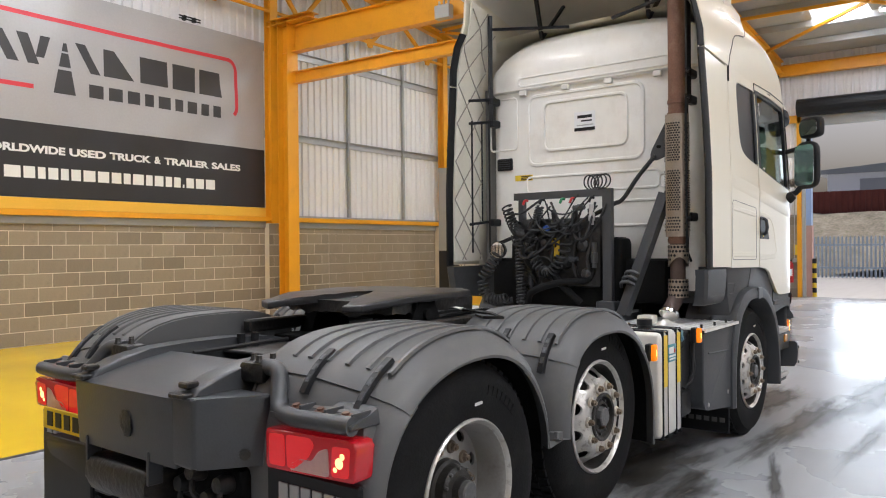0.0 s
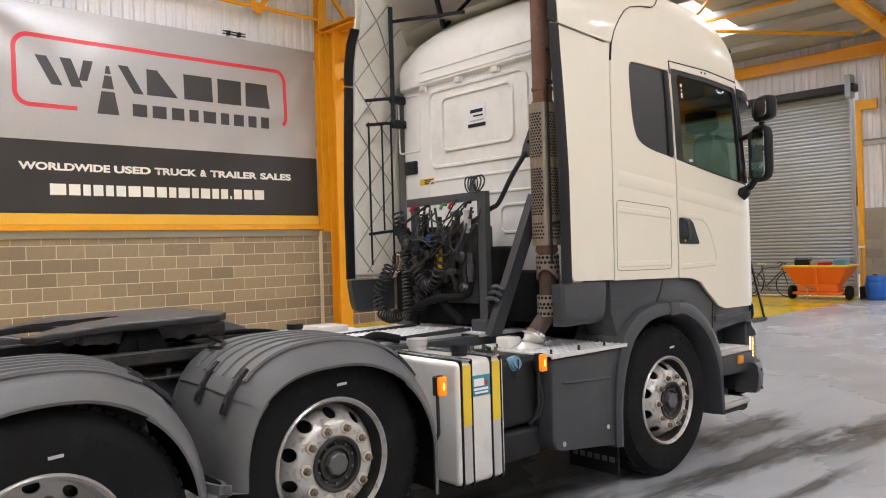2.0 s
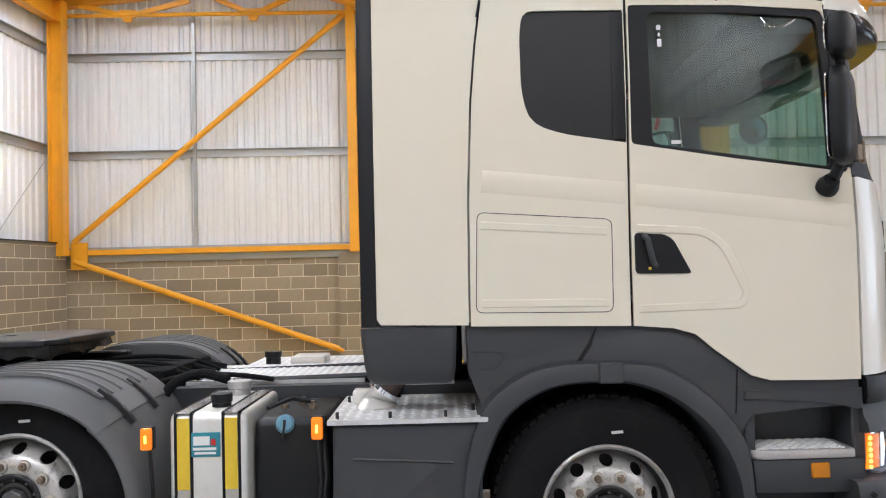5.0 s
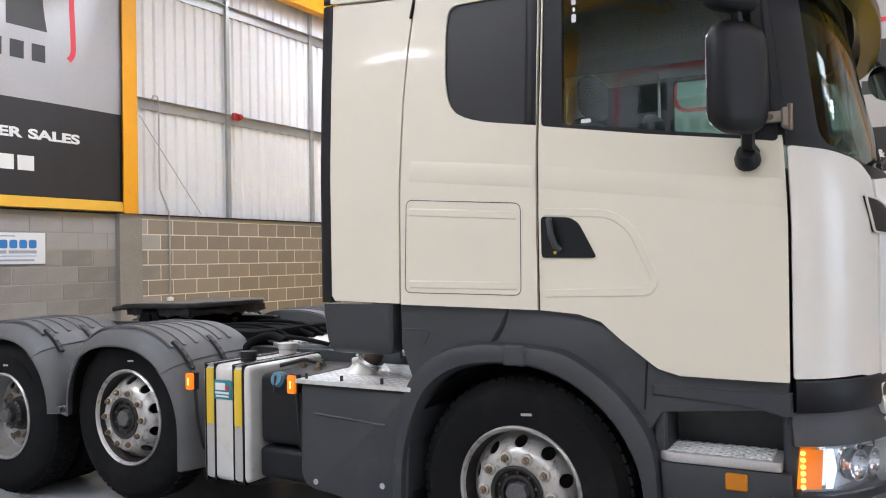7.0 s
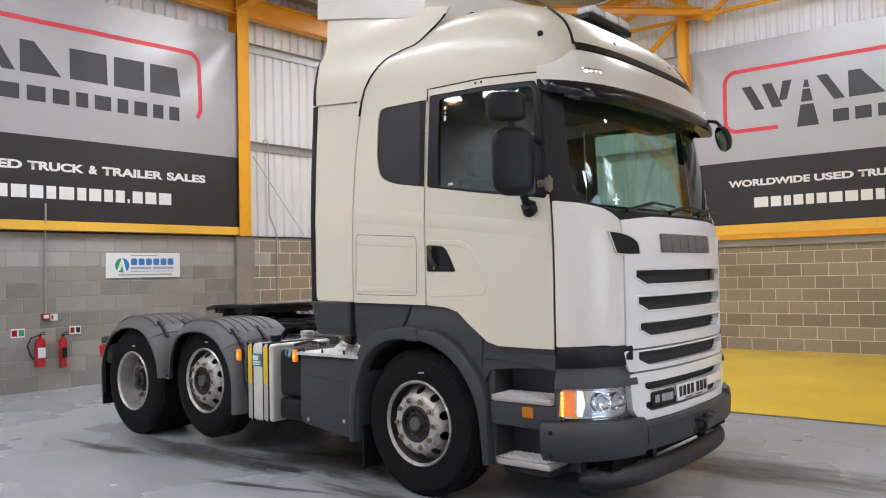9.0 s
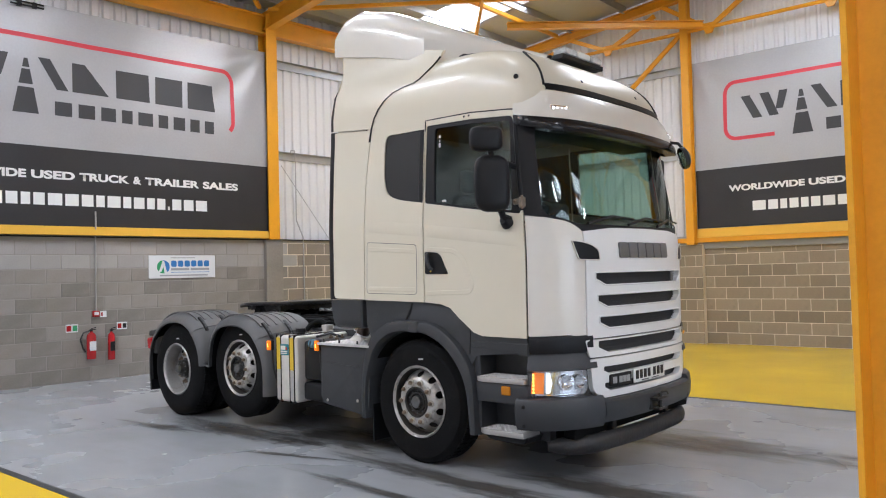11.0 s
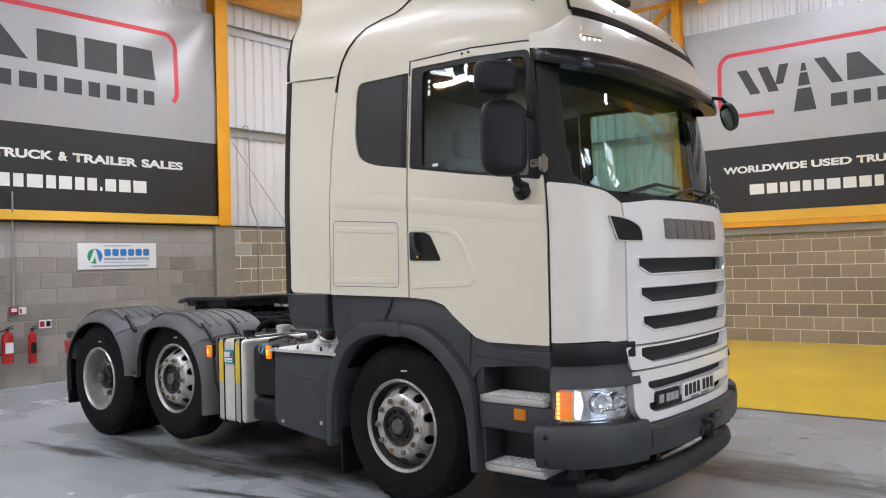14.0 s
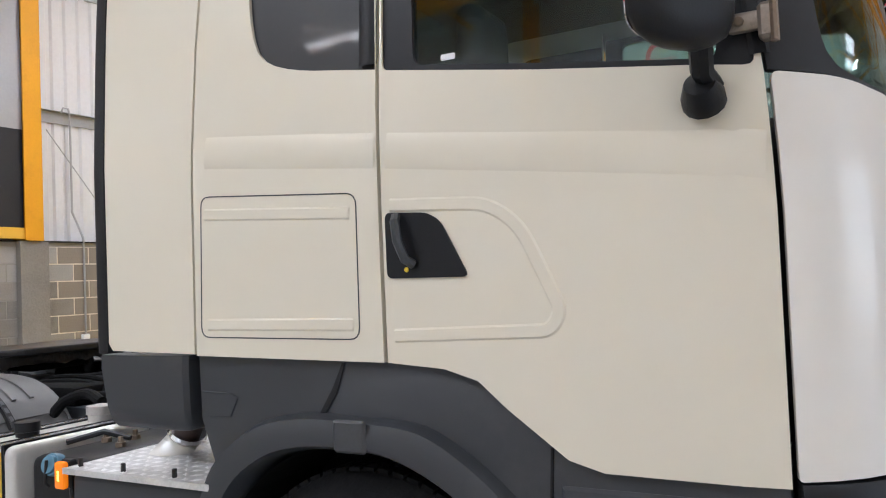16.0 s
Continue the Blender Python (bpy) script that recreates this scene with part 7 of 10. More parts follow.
def disc_bm(convex):
    """Pressed disc with ten hand holes and an open middle."""
    ring = [(0.27 * math.cos(2 * math.pi * k / 60), 0.27 * math.sin(2 * math.pi * k / 60)) for k in range(60)]
    holes = [[(0.112 * math.cos(2 * math.pi * k / 30), 0.112 * math.sin(2 * math.pi * k / 30)) for k in range(30)]]
    for k in range(10):
        a = 2 * math.pi * (k + 0.5) / 10
        c, s = math.cos(a), math.sin(a)
        holes.append([((0.228 + 0.022 * math.sin(b)) * c - 0.032 * math.cos(b) * s, (0.228 + 0.022 * math.sin(b)) * s + 0.032 * math.cos(b) * c) for b in (2 * math.pi * j / 14 for j in range(14))])
    return skin(ring, holes, lambda u, v, d: Vector((u, disc_y(math.hypot(u, v), convex) + d, v)), 0.012, 0.022)


DISCS = {}


def wheel(x, y, z, side, convex, width=0.30, dual=False, r=0.526):
    """side -1: right. Built with the outer face towards -y, turned for the left."""
    w = new("wheel")
    w.parent = TRUCK
    w["label"] = "black tyre on a worn steel disc wheel"
    w.matrix_local = Matrix.Translation((x, y, z)) @ (Matrix.Identity(4) if side < 0 else Matrix.Rotation(math.pi, 4, "Z"))
    t = part("tyre", tyre_bm(0.0, width, r), RUBBER, w, "black worn tyre")
    part("tread", tread_blocks(0.0, width, r), RUBBER, w)
    if dual:
        part("tyre", tyre_bm(width + 0.04, width, r), RUBBER, w, "inner twin tyre")
        part("tread", tread_blocks(width + 0.04, width, r), RUBBER, w)
    part("rim", rim_bm(convex), STEEL, w, "silver steel wheel disc")
    e = bmesh.new()
    lathe(e, [(0.282, 0.015), (0.272, 0.045), (0.264, 0.10 if convex else 0.185)], (0, 0, 0), (0, 1, 0), 48)
    part("rim_well", e, HUB if convex else DULLSTEEL, w, "inside of the rim, darker than its lip")
    key = "disc_convex" if convex else "disc_concave"
    if key not in DISCS:
        DISCS[key] = mesh_from("disc", disc_bm(convex), STEEL if convex else DULLSTEEL, True)
    o = new("disc", DISCS[key])
    o.parent = w
    e = bmesh.new()
    back = 0.115 if convex else 0.215
    lathe(e, [(0.0, back), (0.275, back), (0.275, back + 0.01), (0.0, back + 0.01)], (0, 0, 0), (0, 1, 0), 24)
    part("brake_drum", e, GRIME, w, "dark brake drum behind the disc")
    e = bmesh.new()
    if convex:
        lathe(e, [(0.128, -0.016), (0.130, -0.026), (0.122, -0.030), (0.110, -0.026), (0.104, -0.004), (0.088, 0.002), (0.084, -0.012), (0.070, -0.016), (0.066, 0.0), (0.0, 0.0)], (0, 0, 0), (0, 1, 0), 40)
    else:
        lathe(e, [(0.122, 0.15), (0.118, 0.120), (0.104, 0.112), (0.098, 0.075), (0.085, 0.062), (0.060, 0.058), (0.054, 0.030), (0.0, 0.028)], (0, 0, 0), (0, 1, 0), 32)
    hub = part("hub", e, HUB, w, "greasy dark hub")
    e = bmesh.new()
    if convex:
        lathe(e, [(0.056, 0.004), (0.054, -0.030), (0.047, -0.036), (0.0, -0.037)], (0, 0, 0), (0, 1, 0), 8)
    else:
        lathe(e, [(0.050, 0.031), (0.047, 0.010), (0.040, 0.004), (0.0, 0.003)], (0, 0, 0), (0, 1, 0), 20)
    part("hub_cap", e, HUBGREY, hub, "dusty grey hub cap", not convex)
    for k in range(10):
        a = 2 * math.pi * (k + 0.5) / 10
        e = bmesh.new()
        q, y0 = (0.095, -0.001) if convex else (0.092, 0.066)
        lathe(e, [(0.0, -0.010), (0.007, -0.010), (0.008, 0.003)], (q * math.cos(a), y0, q * math.sin(a)), (0, 1, 0), 6)
        part("hub_bolt", e, HUBGREY, hub, "", False)
    for k in range(10):
        a = 2 * math.pi * k / 10
        y0 = -0.017 if convex else 0.145
        c = (0.1675 * math.cos(a), y0, 0.1675 * math.sin(a))
        e = bmesh.new()
        lathe(e, [(0.0, -0.038), (0.010, -0.037), (0.012, -0.029), (0.0175, -0.028), (0.0185, -0.006), (0.0185, 0.0)], c, (0, 1, 0), 6)
        nut = part("wheel_nut", e, NUT, w, "", False)
        e = bmesh.new()
        lathe(e, [(0.018, -0.012), (0.025, -0.010), (0.029, -0.003), (0.029, 0.002)], c, (0, 1, 0), 16)
        part("nut_washer", e, WASHER if convex else NUT, nut)
    e = bmesh.new()
    for a0 in (1.45,):
        for k in range(2):
            a = a0 + 0.02 * k
            bar(e, (0.40 * math.cos(a) - 0.02, -0.006, 0.36), (0.40 * math.cos(a) + 0.025, -0.006, 0.363), 0.002, 0.012)
    part("tyre_mark", e, WHITEMARK, w, "small white mark on the tyre")
    e = bmesh.new()
    for a in np.linspace(0.75, 1.25, 7):
        m = Matrix.Rotation(-a, 4, "Y")
        v = box(e, 0.405, 0.445, -0.006, 0.0, -0.014, 0.014)
        bmesh.ops.transform(e, matrix=m, verts=v)
    part("tyre_moulding", e, RUBBER, w)
    return w


for s in (-1, 1):
    wheel(-0.022, s * 1.138, 0.524, s, True, 0.30, False, 0.516)
    wheel(-2.722, s * 1.11, 0.634, s, True, 0.28, False, 0.528)
    wheel(-3.97, s * 1.153, 0.548, s, False, 0.28, True, 0.540)

# --- rear mudguards: ribbed caps strapped to front and rear pieces
def guard_line(xc, top, zc, rear, front, low_rear, low_front, inner):
    """The outline of a guard from its front foot over the top to its rear foot; inner runs from 0 at the outer edge to 1.
    rear and front: (reach, exponent at the outer edge, exponent at the inner edge)."""
    b, pts = top - zc, []
    af, nf = front[0], front[1] + (front[2] - front[1]) * inner
    ar, nr = rear[0], rear[1] + (rear[2] - rear[1]) * inner
    for k in range(5):
        pts.append((xc + af, low_front + (zc - low_front) * k / 5))
    for k in range(33):
        a = math.pi * k / 32
        c, sn = math.cos(a), math.sin(a)
        n, w = (nf, af) if c > 0 else (nr, ar)
        pts.append((xc + math.copysign(abs(c) ** (2 / n), c) * w, zc + b * sn ** (2 / n)))
    for k in range(1, 6):
        pts.append((xc - ar + 0.01 * k / 5, zc + (low_rear - zc) * k / 5))
    return [Vector(p) for p in pts]


def line_normals(pts):
    out = []
    for i in range(len(pts)):
        d = (pts[min(i + 1, len(pts) - 1)] - pts[max(i - 1, 0)]).normalized()
        out.append(Vector((d.y, -d.x)))
    return out


GUARD_SEC = ((0.52, 0.0), (0.55, 0.004), (0.80, 0.004), (1.02, 0.002), (1.10, -0.010), (1.15, -0.035), (1.183, -0.072), (1.196, -0.105), (1.190, -0.118), (1.176, -0.105), (1.14, -0.055), (1.05, -0.022), (0.52, -0.015))


def guard_piece(name, spec, i0, i1, proud, side, label):
    """One piece of a guard between two places of its outline, its outer edge rolled down."""
    bm, rows = bmesh.new(), []
    lines = {}
    for y, d in GUARD_SEC:
        inner = max(0.0, min(1.0, (1.10 - y) / 0.35))
        if inner not in lines:
            p = guard_line(*spec, inner)
            lines[inner] = (p, line_normals(p))
    for i in range(i0, i1 + 1):
        row = []
        for y, d in GUARD_SEC:
            p, nn = lines[max(0.0, min(1.0, (1.10 - y) / 0.35))]
            q = p[i] + nn[i] * ((d if d > 0 else d * (0.58 + 0.42 * max(0.0, nn[i].y))) + proud)
            row.append(bm.verts.new((q.x, -y * side, q.y)))
        rows.append(row)
    m = len(GUARD_SEC)
    for a, b in zip(rows, rows[1:]):
        for k in range(m):
            bm.faces.new((a[k], a[(k + 1) % m], b[(k + 1) % m], b[k]))
    bm.faces.new(rows[0])
    bm.faces.new(rows[-1][::-1])
    bmesh.ops.recalc_face_normals(bm, faces=bm.faces[:])
    piece = part(name, bm, GUARD, TRUCK, label)
    # near-black sheet that paints the shade under the piece
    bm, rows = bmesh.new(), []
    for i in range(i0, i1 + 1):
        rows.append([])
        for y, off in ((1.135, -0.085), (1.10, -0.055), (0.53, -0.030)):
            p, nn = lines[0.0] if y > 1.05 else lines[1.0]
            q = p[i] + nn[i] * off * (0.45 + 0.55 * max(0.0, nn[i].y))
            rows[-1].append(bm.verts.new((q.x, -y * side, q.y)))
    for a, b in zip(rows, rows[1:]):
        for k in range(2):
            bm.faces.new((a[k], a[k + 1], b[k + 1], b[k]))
    part("lining", bm, DEEP, piece, "near-black sheet painting the shade under the mudguard")
    return piece


def along(spec, y, i0, i1, width, lift0, lift1, side, steps=3):
    """A strip lying on a guard's outline from place i0 to i1 at y."""
    p = guard_line(*spec, max(0.0, min(1.0, (1.10 - y) / 0.35)))
    nn = line_normals(p)
    bm, rows = bmesh.new(), []
    n = max(2, int((i1 - i0) * steps))
    for k in range(n + 1):
        f = i0 + (i1 - i0) * k / n
        i = min(int(f), len(p) - 2)
        q, d = p[i].lerp(p[i + 1], f - i), nn[i].lerp(nn[i + 1], f - i).normalized()
        rows.append([bm.verts.new((q.x + d.x * h, -(y + w) * side, q.y + d.y * h)) for w, h in ((-width / 2, lift0), (-width * 0.38, lift1), (width * 0.38, lift1), (width / 2, lift0))])
    for a, b in zip(rows, rows[1:]):
        for k in range(3):
            bm.faces.new((a[k], a[k + 1], b[k + 1], b[k]))
    bm.faces.new(rows[0])
    bm.faces.new(rows[-1][::-1])
    bmesh.ops.recalc_face_normals(bm, faces=bm.faces[:])
    return bm


DRIVE_GUARD = (-3.92, 1.208, 0.62, (0.69, 2.2, 3.4), (0.58, 2.1, 2.6), 0.38, 0.67)
MID_GUARD = (-2.72, 1.200, 0.62, (0.545, 2.7, 3.2), (0.605, 2.1, 2.6), 0.66, 0.38)
for side in (1, -1):
    for spec, front_seam, rear_seam in ((DRIVE_GUARD, 14, 29), (MID_GUARD, 13, 30)):
        guard_piece("mudguard_front", spec, 0, front_seam, 0.0, side, "grey plastic front mudguard piece")
        guard_piece("mudguard_rear", spec, rear_seam, 42, 0.0, side, "grey plastic rear mudguard piece")
        cap = guard_piece("mudguard_cap", spec, front_seam - 1, rear_seam + 1, 0.007, side, "grey ribbed plastic mudguard cap")
        for k in range(6):
            part("rib", along(spec, 0.64 + 0.09 * k, front_seam + 1.2, rear_seam - 0.8, 0.024, 0.006, 0.0185, side, 1), GUARD, cap)
        for seam, lo, hi in ((front_seam, -2.0, 2.0), (rear_seam, -2.0, 2.6)):
            for y in (0.80, 1.05):
                st_ = part("latch", along(spec, y, seam + lo, seam + hi, 0.040, 0.006, 0.024, side), BLACK, cap, "black rubber latch strap")
                for f in (0.18, 0.42, 0.66):
                    a = seam + lo + (hi - lo) * f
                    part("latch_hole", along(spec, y, a, a + (hi - lo) * 0.14, 0.022, 0.0235, 0.027, side, 4), GREY, st_)
        e = bmesh.new()
        p = guard_line(*spec, 1.0)[8:36]
        ngon_prism(e, [tuple(v) for v in p] + [(v.x * 0.72 + spec[0] * 0.28, v.y - 0.16) for v in p[::-1]], -0.515 * side, -0.50 * side, "y")
        part("mudguard_inner_side", e, GUARD, cap)

REDWARM = material("bright_red_lens", (0.6, 0.02, 0.02), 0.15, emit=(1.0, 0.02, 0.03), strength=0.27)
PINKLENS = material("pale_pink_lens", (0.70, 0.42, 0.38), 0.15, vary=0.1, grain=60)
# --- tail: lamp panels, boxes, end ramps
for s in (1, -1):
    bm = bmesh.new()
    box(bm, -4.58, -4.50, -1.13 * s, -0.62 * s, 0.70, 0.975, 0.02, 2)
    part("tail_panel", bm, GUARD, TRUCK, "grey tail panel")
    bm = bmesh.new()
    ngon_prism(bm, [(-4.655, 0.93), (-4.655, 0.95), (-4.545, 0.972), (-4.525, 0.995), (-4.51, 0.995), (-4.50, 0.93)], -1.14 * s, -0.715 * s, "y", 0.006, 1)
    tp = part("tail_shelf", bm, CHASSIS, TRUCK, "grey steel shelf above the tail lamp")
    for y in (-0.79, -0.92, -1.05):
        bm = bmesh.new()
        lathe(bm, [(0.0, 0.012), (0.014, 0.012), (0.014, 0.004), (0.026, 0.003), (0.026, 0.0)], (-4.585, y * s, 0.965), (-0.2, 0, 1), 8)
        part("shelf_bolt", bm, RUST, tp, "rusty bolt")
    for y in (-0.72, -0.855, -0.985, -1.12):
        bm = bmesh.new()
        box(bm, -4.63, -4.53, (y - 0.006) * s, (y + 0.006) * s, 0.955, 0.985, 0.003, 1)
        part("shelf_rib", bm, CHASSIS, tp)
    # lamp: a body with a domed lens, clear lower middle, lit outer and inner chambers
    bm = bmesh.new()
    ngon_prism(bm, round_poly([(-0.690 * s, 0.735), (-1.155 * s, 0.752), (-1.165 * s, 0.885), (-1.14 * s, 0.900), (-0.690 * s, 0.888)], 0.02, 3), -4.655, -4.56, "x", 0.016, 3)
    tl_ = part("tail_lamp", bm, RED, TRUCK, "lit red tail lamp")
    for poly, mat, nm, lab in (
            ([(-0.715, 0.755), (-0.805, 0.757), (-0.80, 0.875), (-0.715, 0.872)], REDWARM, "lamp_glow", "brighter red part of the lens"),
            ([(-0.815, 0.757), (-0.855, 0.758), (-0.93, 0.81), (-0.96, 0.86), (-0.94, 0.882), (-0.81, 0.878)], REDWARM, "lamp_glow", "red upper part of the lens"),
            ([(-0.83, 0.752), (-1.035, 0.758), (-1.03, 0.86), (-0.985, 0.845), (-0.945, 0.80), (-0.88, 0.80), (-0.835, 0.775)], PINKLENS, "reverse_lens", "pale clear reversing lens"),
            ([(-1.045, 0.762), (-1.13, 0.768), (-1.138, 0.875), (-1.05, 0.87)], REDWARM, "lamp_glow", "brighter red part of the lens")):
        bm = bmesh.new()
        ngon_prism(bm, round_poly([(y * s, z) for y, z in poly], 0.014, 2), -4.6575, -4.654, "x")
        part(nm, bm, mat, tl_, lab)
    for c, r in (((-1.085, 0.815), 0.020), ((-1.065, 0.79), 0.010), ((-1.10, 0.84), 0.012)):
        bm = bmesh.new()
        lathe(bm, [(0.0, 0.003), (r * 0.7, 0.002), (r, 0.0)], (-4.6576, c[0] * s, c[1]), (-1, 0, 0), 14)
        part("bulb_glow", bm, REDHOT, tl_, "bright bulb spot")
    bm = bmesh.new()
    tube(bm, bend([(-4.635, -1.13 * s, 0.945), (-4.638, -0.95 * s, 0.940), (-4.63, -0.80 * s, 0.938), (-4.612, -0.725 * s, 0.955), (-4.57, -0.675 * s, 1.02), (-4.545, -0.645 * s, 1.065), (-4.53, -0.60 * s, 1.085), (-4.53, -0.50 * s, 1.085)]), 0.034, 14)
    tb = part("tail_pipe_bracket", bm, CHASSIS, TRUCK, "grey bent tube bracket")
    bm = bmesh.new()
    box(bm, -4.57, -4.46, -0.57 * s, -0.42 * s, 1.02, 1.105, 0.02, 2)
    cl = part("tube_clamp", bm, GRIME, tb, "greasy clamp block")
    for bx, by in ((-4.55, -0.53), (-4.48, -0.53), (-4.52, -0.46)):
        bm = bmesh.new()
        lathe(bm, [(0.0, 0.028), (0.013, 0.028), (0.015, 0.008), (0.022, 0.0)], (bx, by * s, 1.105), (0, 0, 1), 6)
        part("clamp_bolt", bm, HUB, cl)
    # flap with pale blocks
    bm = bmesh.new()
    box(bm, -4.625, -4.60, -1.15 * s, -0.66 * s, 0.25, 0.735, 0.008, 1)
    fl = part("mud_flap", bm, BLACK, TRUCK, "black mud flap")
    for k in range(6):
        bm = bmesh.new()
        y0 = -0.735 - 0.061 * k
        box(bm, -4.632, -4.625, y0 * s, (y0 - 0.050) * s, 0.615, 0.685, 0.002, 1)
        part("flap_mark", bm, GREYMARK, fl, "pale block mark")
    # end ramp on each rail, with a hooked eye at its foot
    bm = bmesh.new()
    ngon_prism(bm, [(-4.80, 0.985), (-4.77, 1.02), (-4.66, 1.062), (-4.50, 1.092), (-4.30, 1.10), (-4.05, 1.10), (-3.80, 1.085), (-3.62, 1.05), (-3.62, 1.01), (-4.6, 0.97)], -0.44 * s, -0.32 * s, "y", 0.012, 3)
    rp = part("ramp", bm, CHASSIS, TRUCK, "grey coupling ramp on the chassis end")
    bm = bmesh.new()
    box(bm, -4.835, -4.77, -0.43 * s, -0.33 * s, 0.985, 1.008, 0.006, 1)
    box(bm, -4.80, -4.74, -0.405 * s, -0.345 * s, 1.02, 1.045, 0.006, 1)
    part("ramp_hook", bm, GRIME, rp)
bm = bmesh.new()
ngon_prism(bm, [(-4.815, 0.978), (-4.79, 0.992), (-4.62, 1.035), (-4.40, 1.068), (-4.36, 1.06), (-4.35, 1.02), (-4.45, 0.75), (-4.80, 0.70)], -0.335, 0.43, "y", 0.012, 3)
part("tail_box", bm, CHASSIS, TRUCK, "grey painted end box of the chassis")
bm = bmesh.new()
ngon_prism(bm, round_poly([(-4.818, -0.340), (-4.818, -0.47), (-4.80, -0.49), (-4.60, -0.635), (-4.56, -0.635), (-4.56, -0.340)], [0, 0.02, 0.02, 0.03, 0, 0], 3), 0.722, 0.992, "z", 0.015, 2)
part("tail_box_side", bm, CHASSIS, TRUCK, "grey painted wing of the end box")
bm = bmesh.new()
lathe(bm, [(0.0, 0.02), (0.022, 0.018), (0.026, 0.0)], (-4.66, -0.575, 0.77), (-0.6, -0.8, 0), 12)
part("box_plug", bm, GRIME, TRUCK)
# embossed shield on the box
bm = bmesh.new()
ngon_prism(bm, round_poly([(0.0, 0.775), (0.045, 0.80), (0.055, 0.85), (0.05, 0.89), (-0.01, 0.895), (-0.03, 0.85), (-0.03, 0.80)], 0.02, 3), -4.816, -4.806, "x", 0.004, 2)
part("tail_emblem", bm, GRIME, TRUCK, "embossed shield emblem")
bm = bmesh.new()
ngon_prism(bm, round_poly([(-4.80, 0.655), (-4.82, 0.60), (-4.815, 0.53), (-4.77, 0.485), (-4.66, 0.485), (-4.62, 0.53), (-4.62, 0.655)], 0.05, 4), -0.13, 0.34, "y", 0.02, 3)
rl = part("tail_roll", bm, GRIME, TRUCK, "rounded black box below the tail")
for y in (-0.14, 0.345):
    bm = bmesh.new()
    box(bm, -4.81, -4.74, y - 0.008, y + 0.008, 0.60, 0.74, 0.004, 1)
    part("roll_bracket", bm, CHASSIS, rl)
bm = bmesh.new()
box(bm, -4.66, -4.5, -0.55, 0.70, 0.52, 0.70, 0.03, 2)
part("tail_beam", bm, DEEP, TRUCK, "dark steel tail beam")
# valves and pipes under the end box
for k, (y, z) in enumerate(((-0.22, 0.60), (-0.30, 0.66), (-0.40, 0.57), (-0.48, 0.64))):
    bm = bmesh.new()
    lathe(bm, [(0.0, 0.06), (0.03, 0.055), (0.04, 0.02), (0.04, -0.03)], (-4.67, y, z), (-1, 0, 0.1), 12)
    tube(bm, bend([(-4.70, y, z), (-4.72, y - 0.02, z - 0.07), (-4.66, y - 0.05, z - 0.14)]), 0.012, 6)
    part("tail_valve", bm, GRIME if k % 2 else CABLE, TRUCK, "oily black valve with a pipe")
bm = bmesh.new()
ngon_prism(bm, round_poly([(0.42, 0.66), (0.90, 0.645), (0.92, 0.60), (0.88, 0.55), (0.55, 0.50), (0.42, 0.52)], 0.03, 3), -4.72, -4.60, "x", 0.012, 2)
part("plate_bar_mount", bm, BLACK, TRUCK, "black moulded bar under the rear plate")
bm = bmesh.new()
box(bm, -4.70, -4.69, 0.50, 0.98, 0.665, 0.775, 0.004, 1)
rp = part("rear_plate", bm, PLATEYELLOW, TRUCK, "yellow rear number plate")
for k in range(5):
    bm = bmesh.new()
    box(bm, -4.704, -4.70, 0.54 + 0.085 * k, 0.595 + 0.085 * k, 0.685, 0.757)
    part("plate_bar", bm, BLACK, rp)

# --- fifth wheel
bm = bmesh.new()
prof = [(-2.86, -0.30), (-2.86, 0.30), (-2.95, 0.42), (-3.15, 0.46), (-3.55, 0.45), (-3.80, 0.38), (-3.84, 0.28), (-3.62, 0.16), (-3.38, 0.07), (-3.30, 0.0), (-3.38, -0.07), (-3.62, -0.16), (-3.84, -0.28), (-3.80, -0.38), (-3.55, -0.45), (-3.15, -0.46), (-2.95, -0.42)]
ngon_prism(bm, prof, 1.276, 1.312, "z", 0.008, 2)
for v in bm.verts:
    if v.co.x < -3.5:
        v.co.z -= (-3.5 - v.co.x) * 0.12
bmesh.ops.triangulate(bm, faces=bm.faces[:])
bmesh.ops.subdivide_edges(bm, edges=bm.edges[:], cuts=3, use_grid_fill=True)
for v in bm.verts:
    q = v.co * 9
    v.co += Vector((0.010 * noise.noise(q), 0.010 * noise.noise(q + Vector((7, 0, 0))), 0.006 * noise.noise(q * 1.7) - (0.012 * abs(noise.noise(q * 0.8)) if v.co.z < 1.285 else 0)))
fw = part("fifth_wheel", bm, material("greased_coupling_plate", (0.022, 0.022, 0.023), 0.36, metal=0.2, bump=0.2, grain=30, vary=0.3, big=4, stain=(0.08, 0.075, 0.075), stain_amount=0.6), TRUCK, "greasy dark steel fifth wheel plate")
bm = bmesh.new()
for y in (-0.36, 0.36):
    ngon_prism(bm, [(-3.52, 1.06), (-3.16, 1.06), (-3.22, 1.15), (-3.26, 1.27), (-3.42, 1.27), (-3.46, 1.15)], y - 0.05, y + 0.05, "y", 0.012, 2)
box(bm, -3.70, -3.0, -0.40, 0.40, 1.04, 1.08, 0.005, 1)
box(bm, -3.42, -2.98, -0.20, 0.20, 1.17, 1.275, 0.02, 2)
tube(bm, [(-3.34, -0.43, 1.20), (-3.34, 0.43, 1.20)], 0.03, 12)
tube(bm, [(-3.10, -0.24, 1.22), (-3.55, -0.12, 1.21)], 0.018, 8)
part("coupling_bracket", bm, DEEP, fw, "black coupling bracket")
bm = bmesh.new()
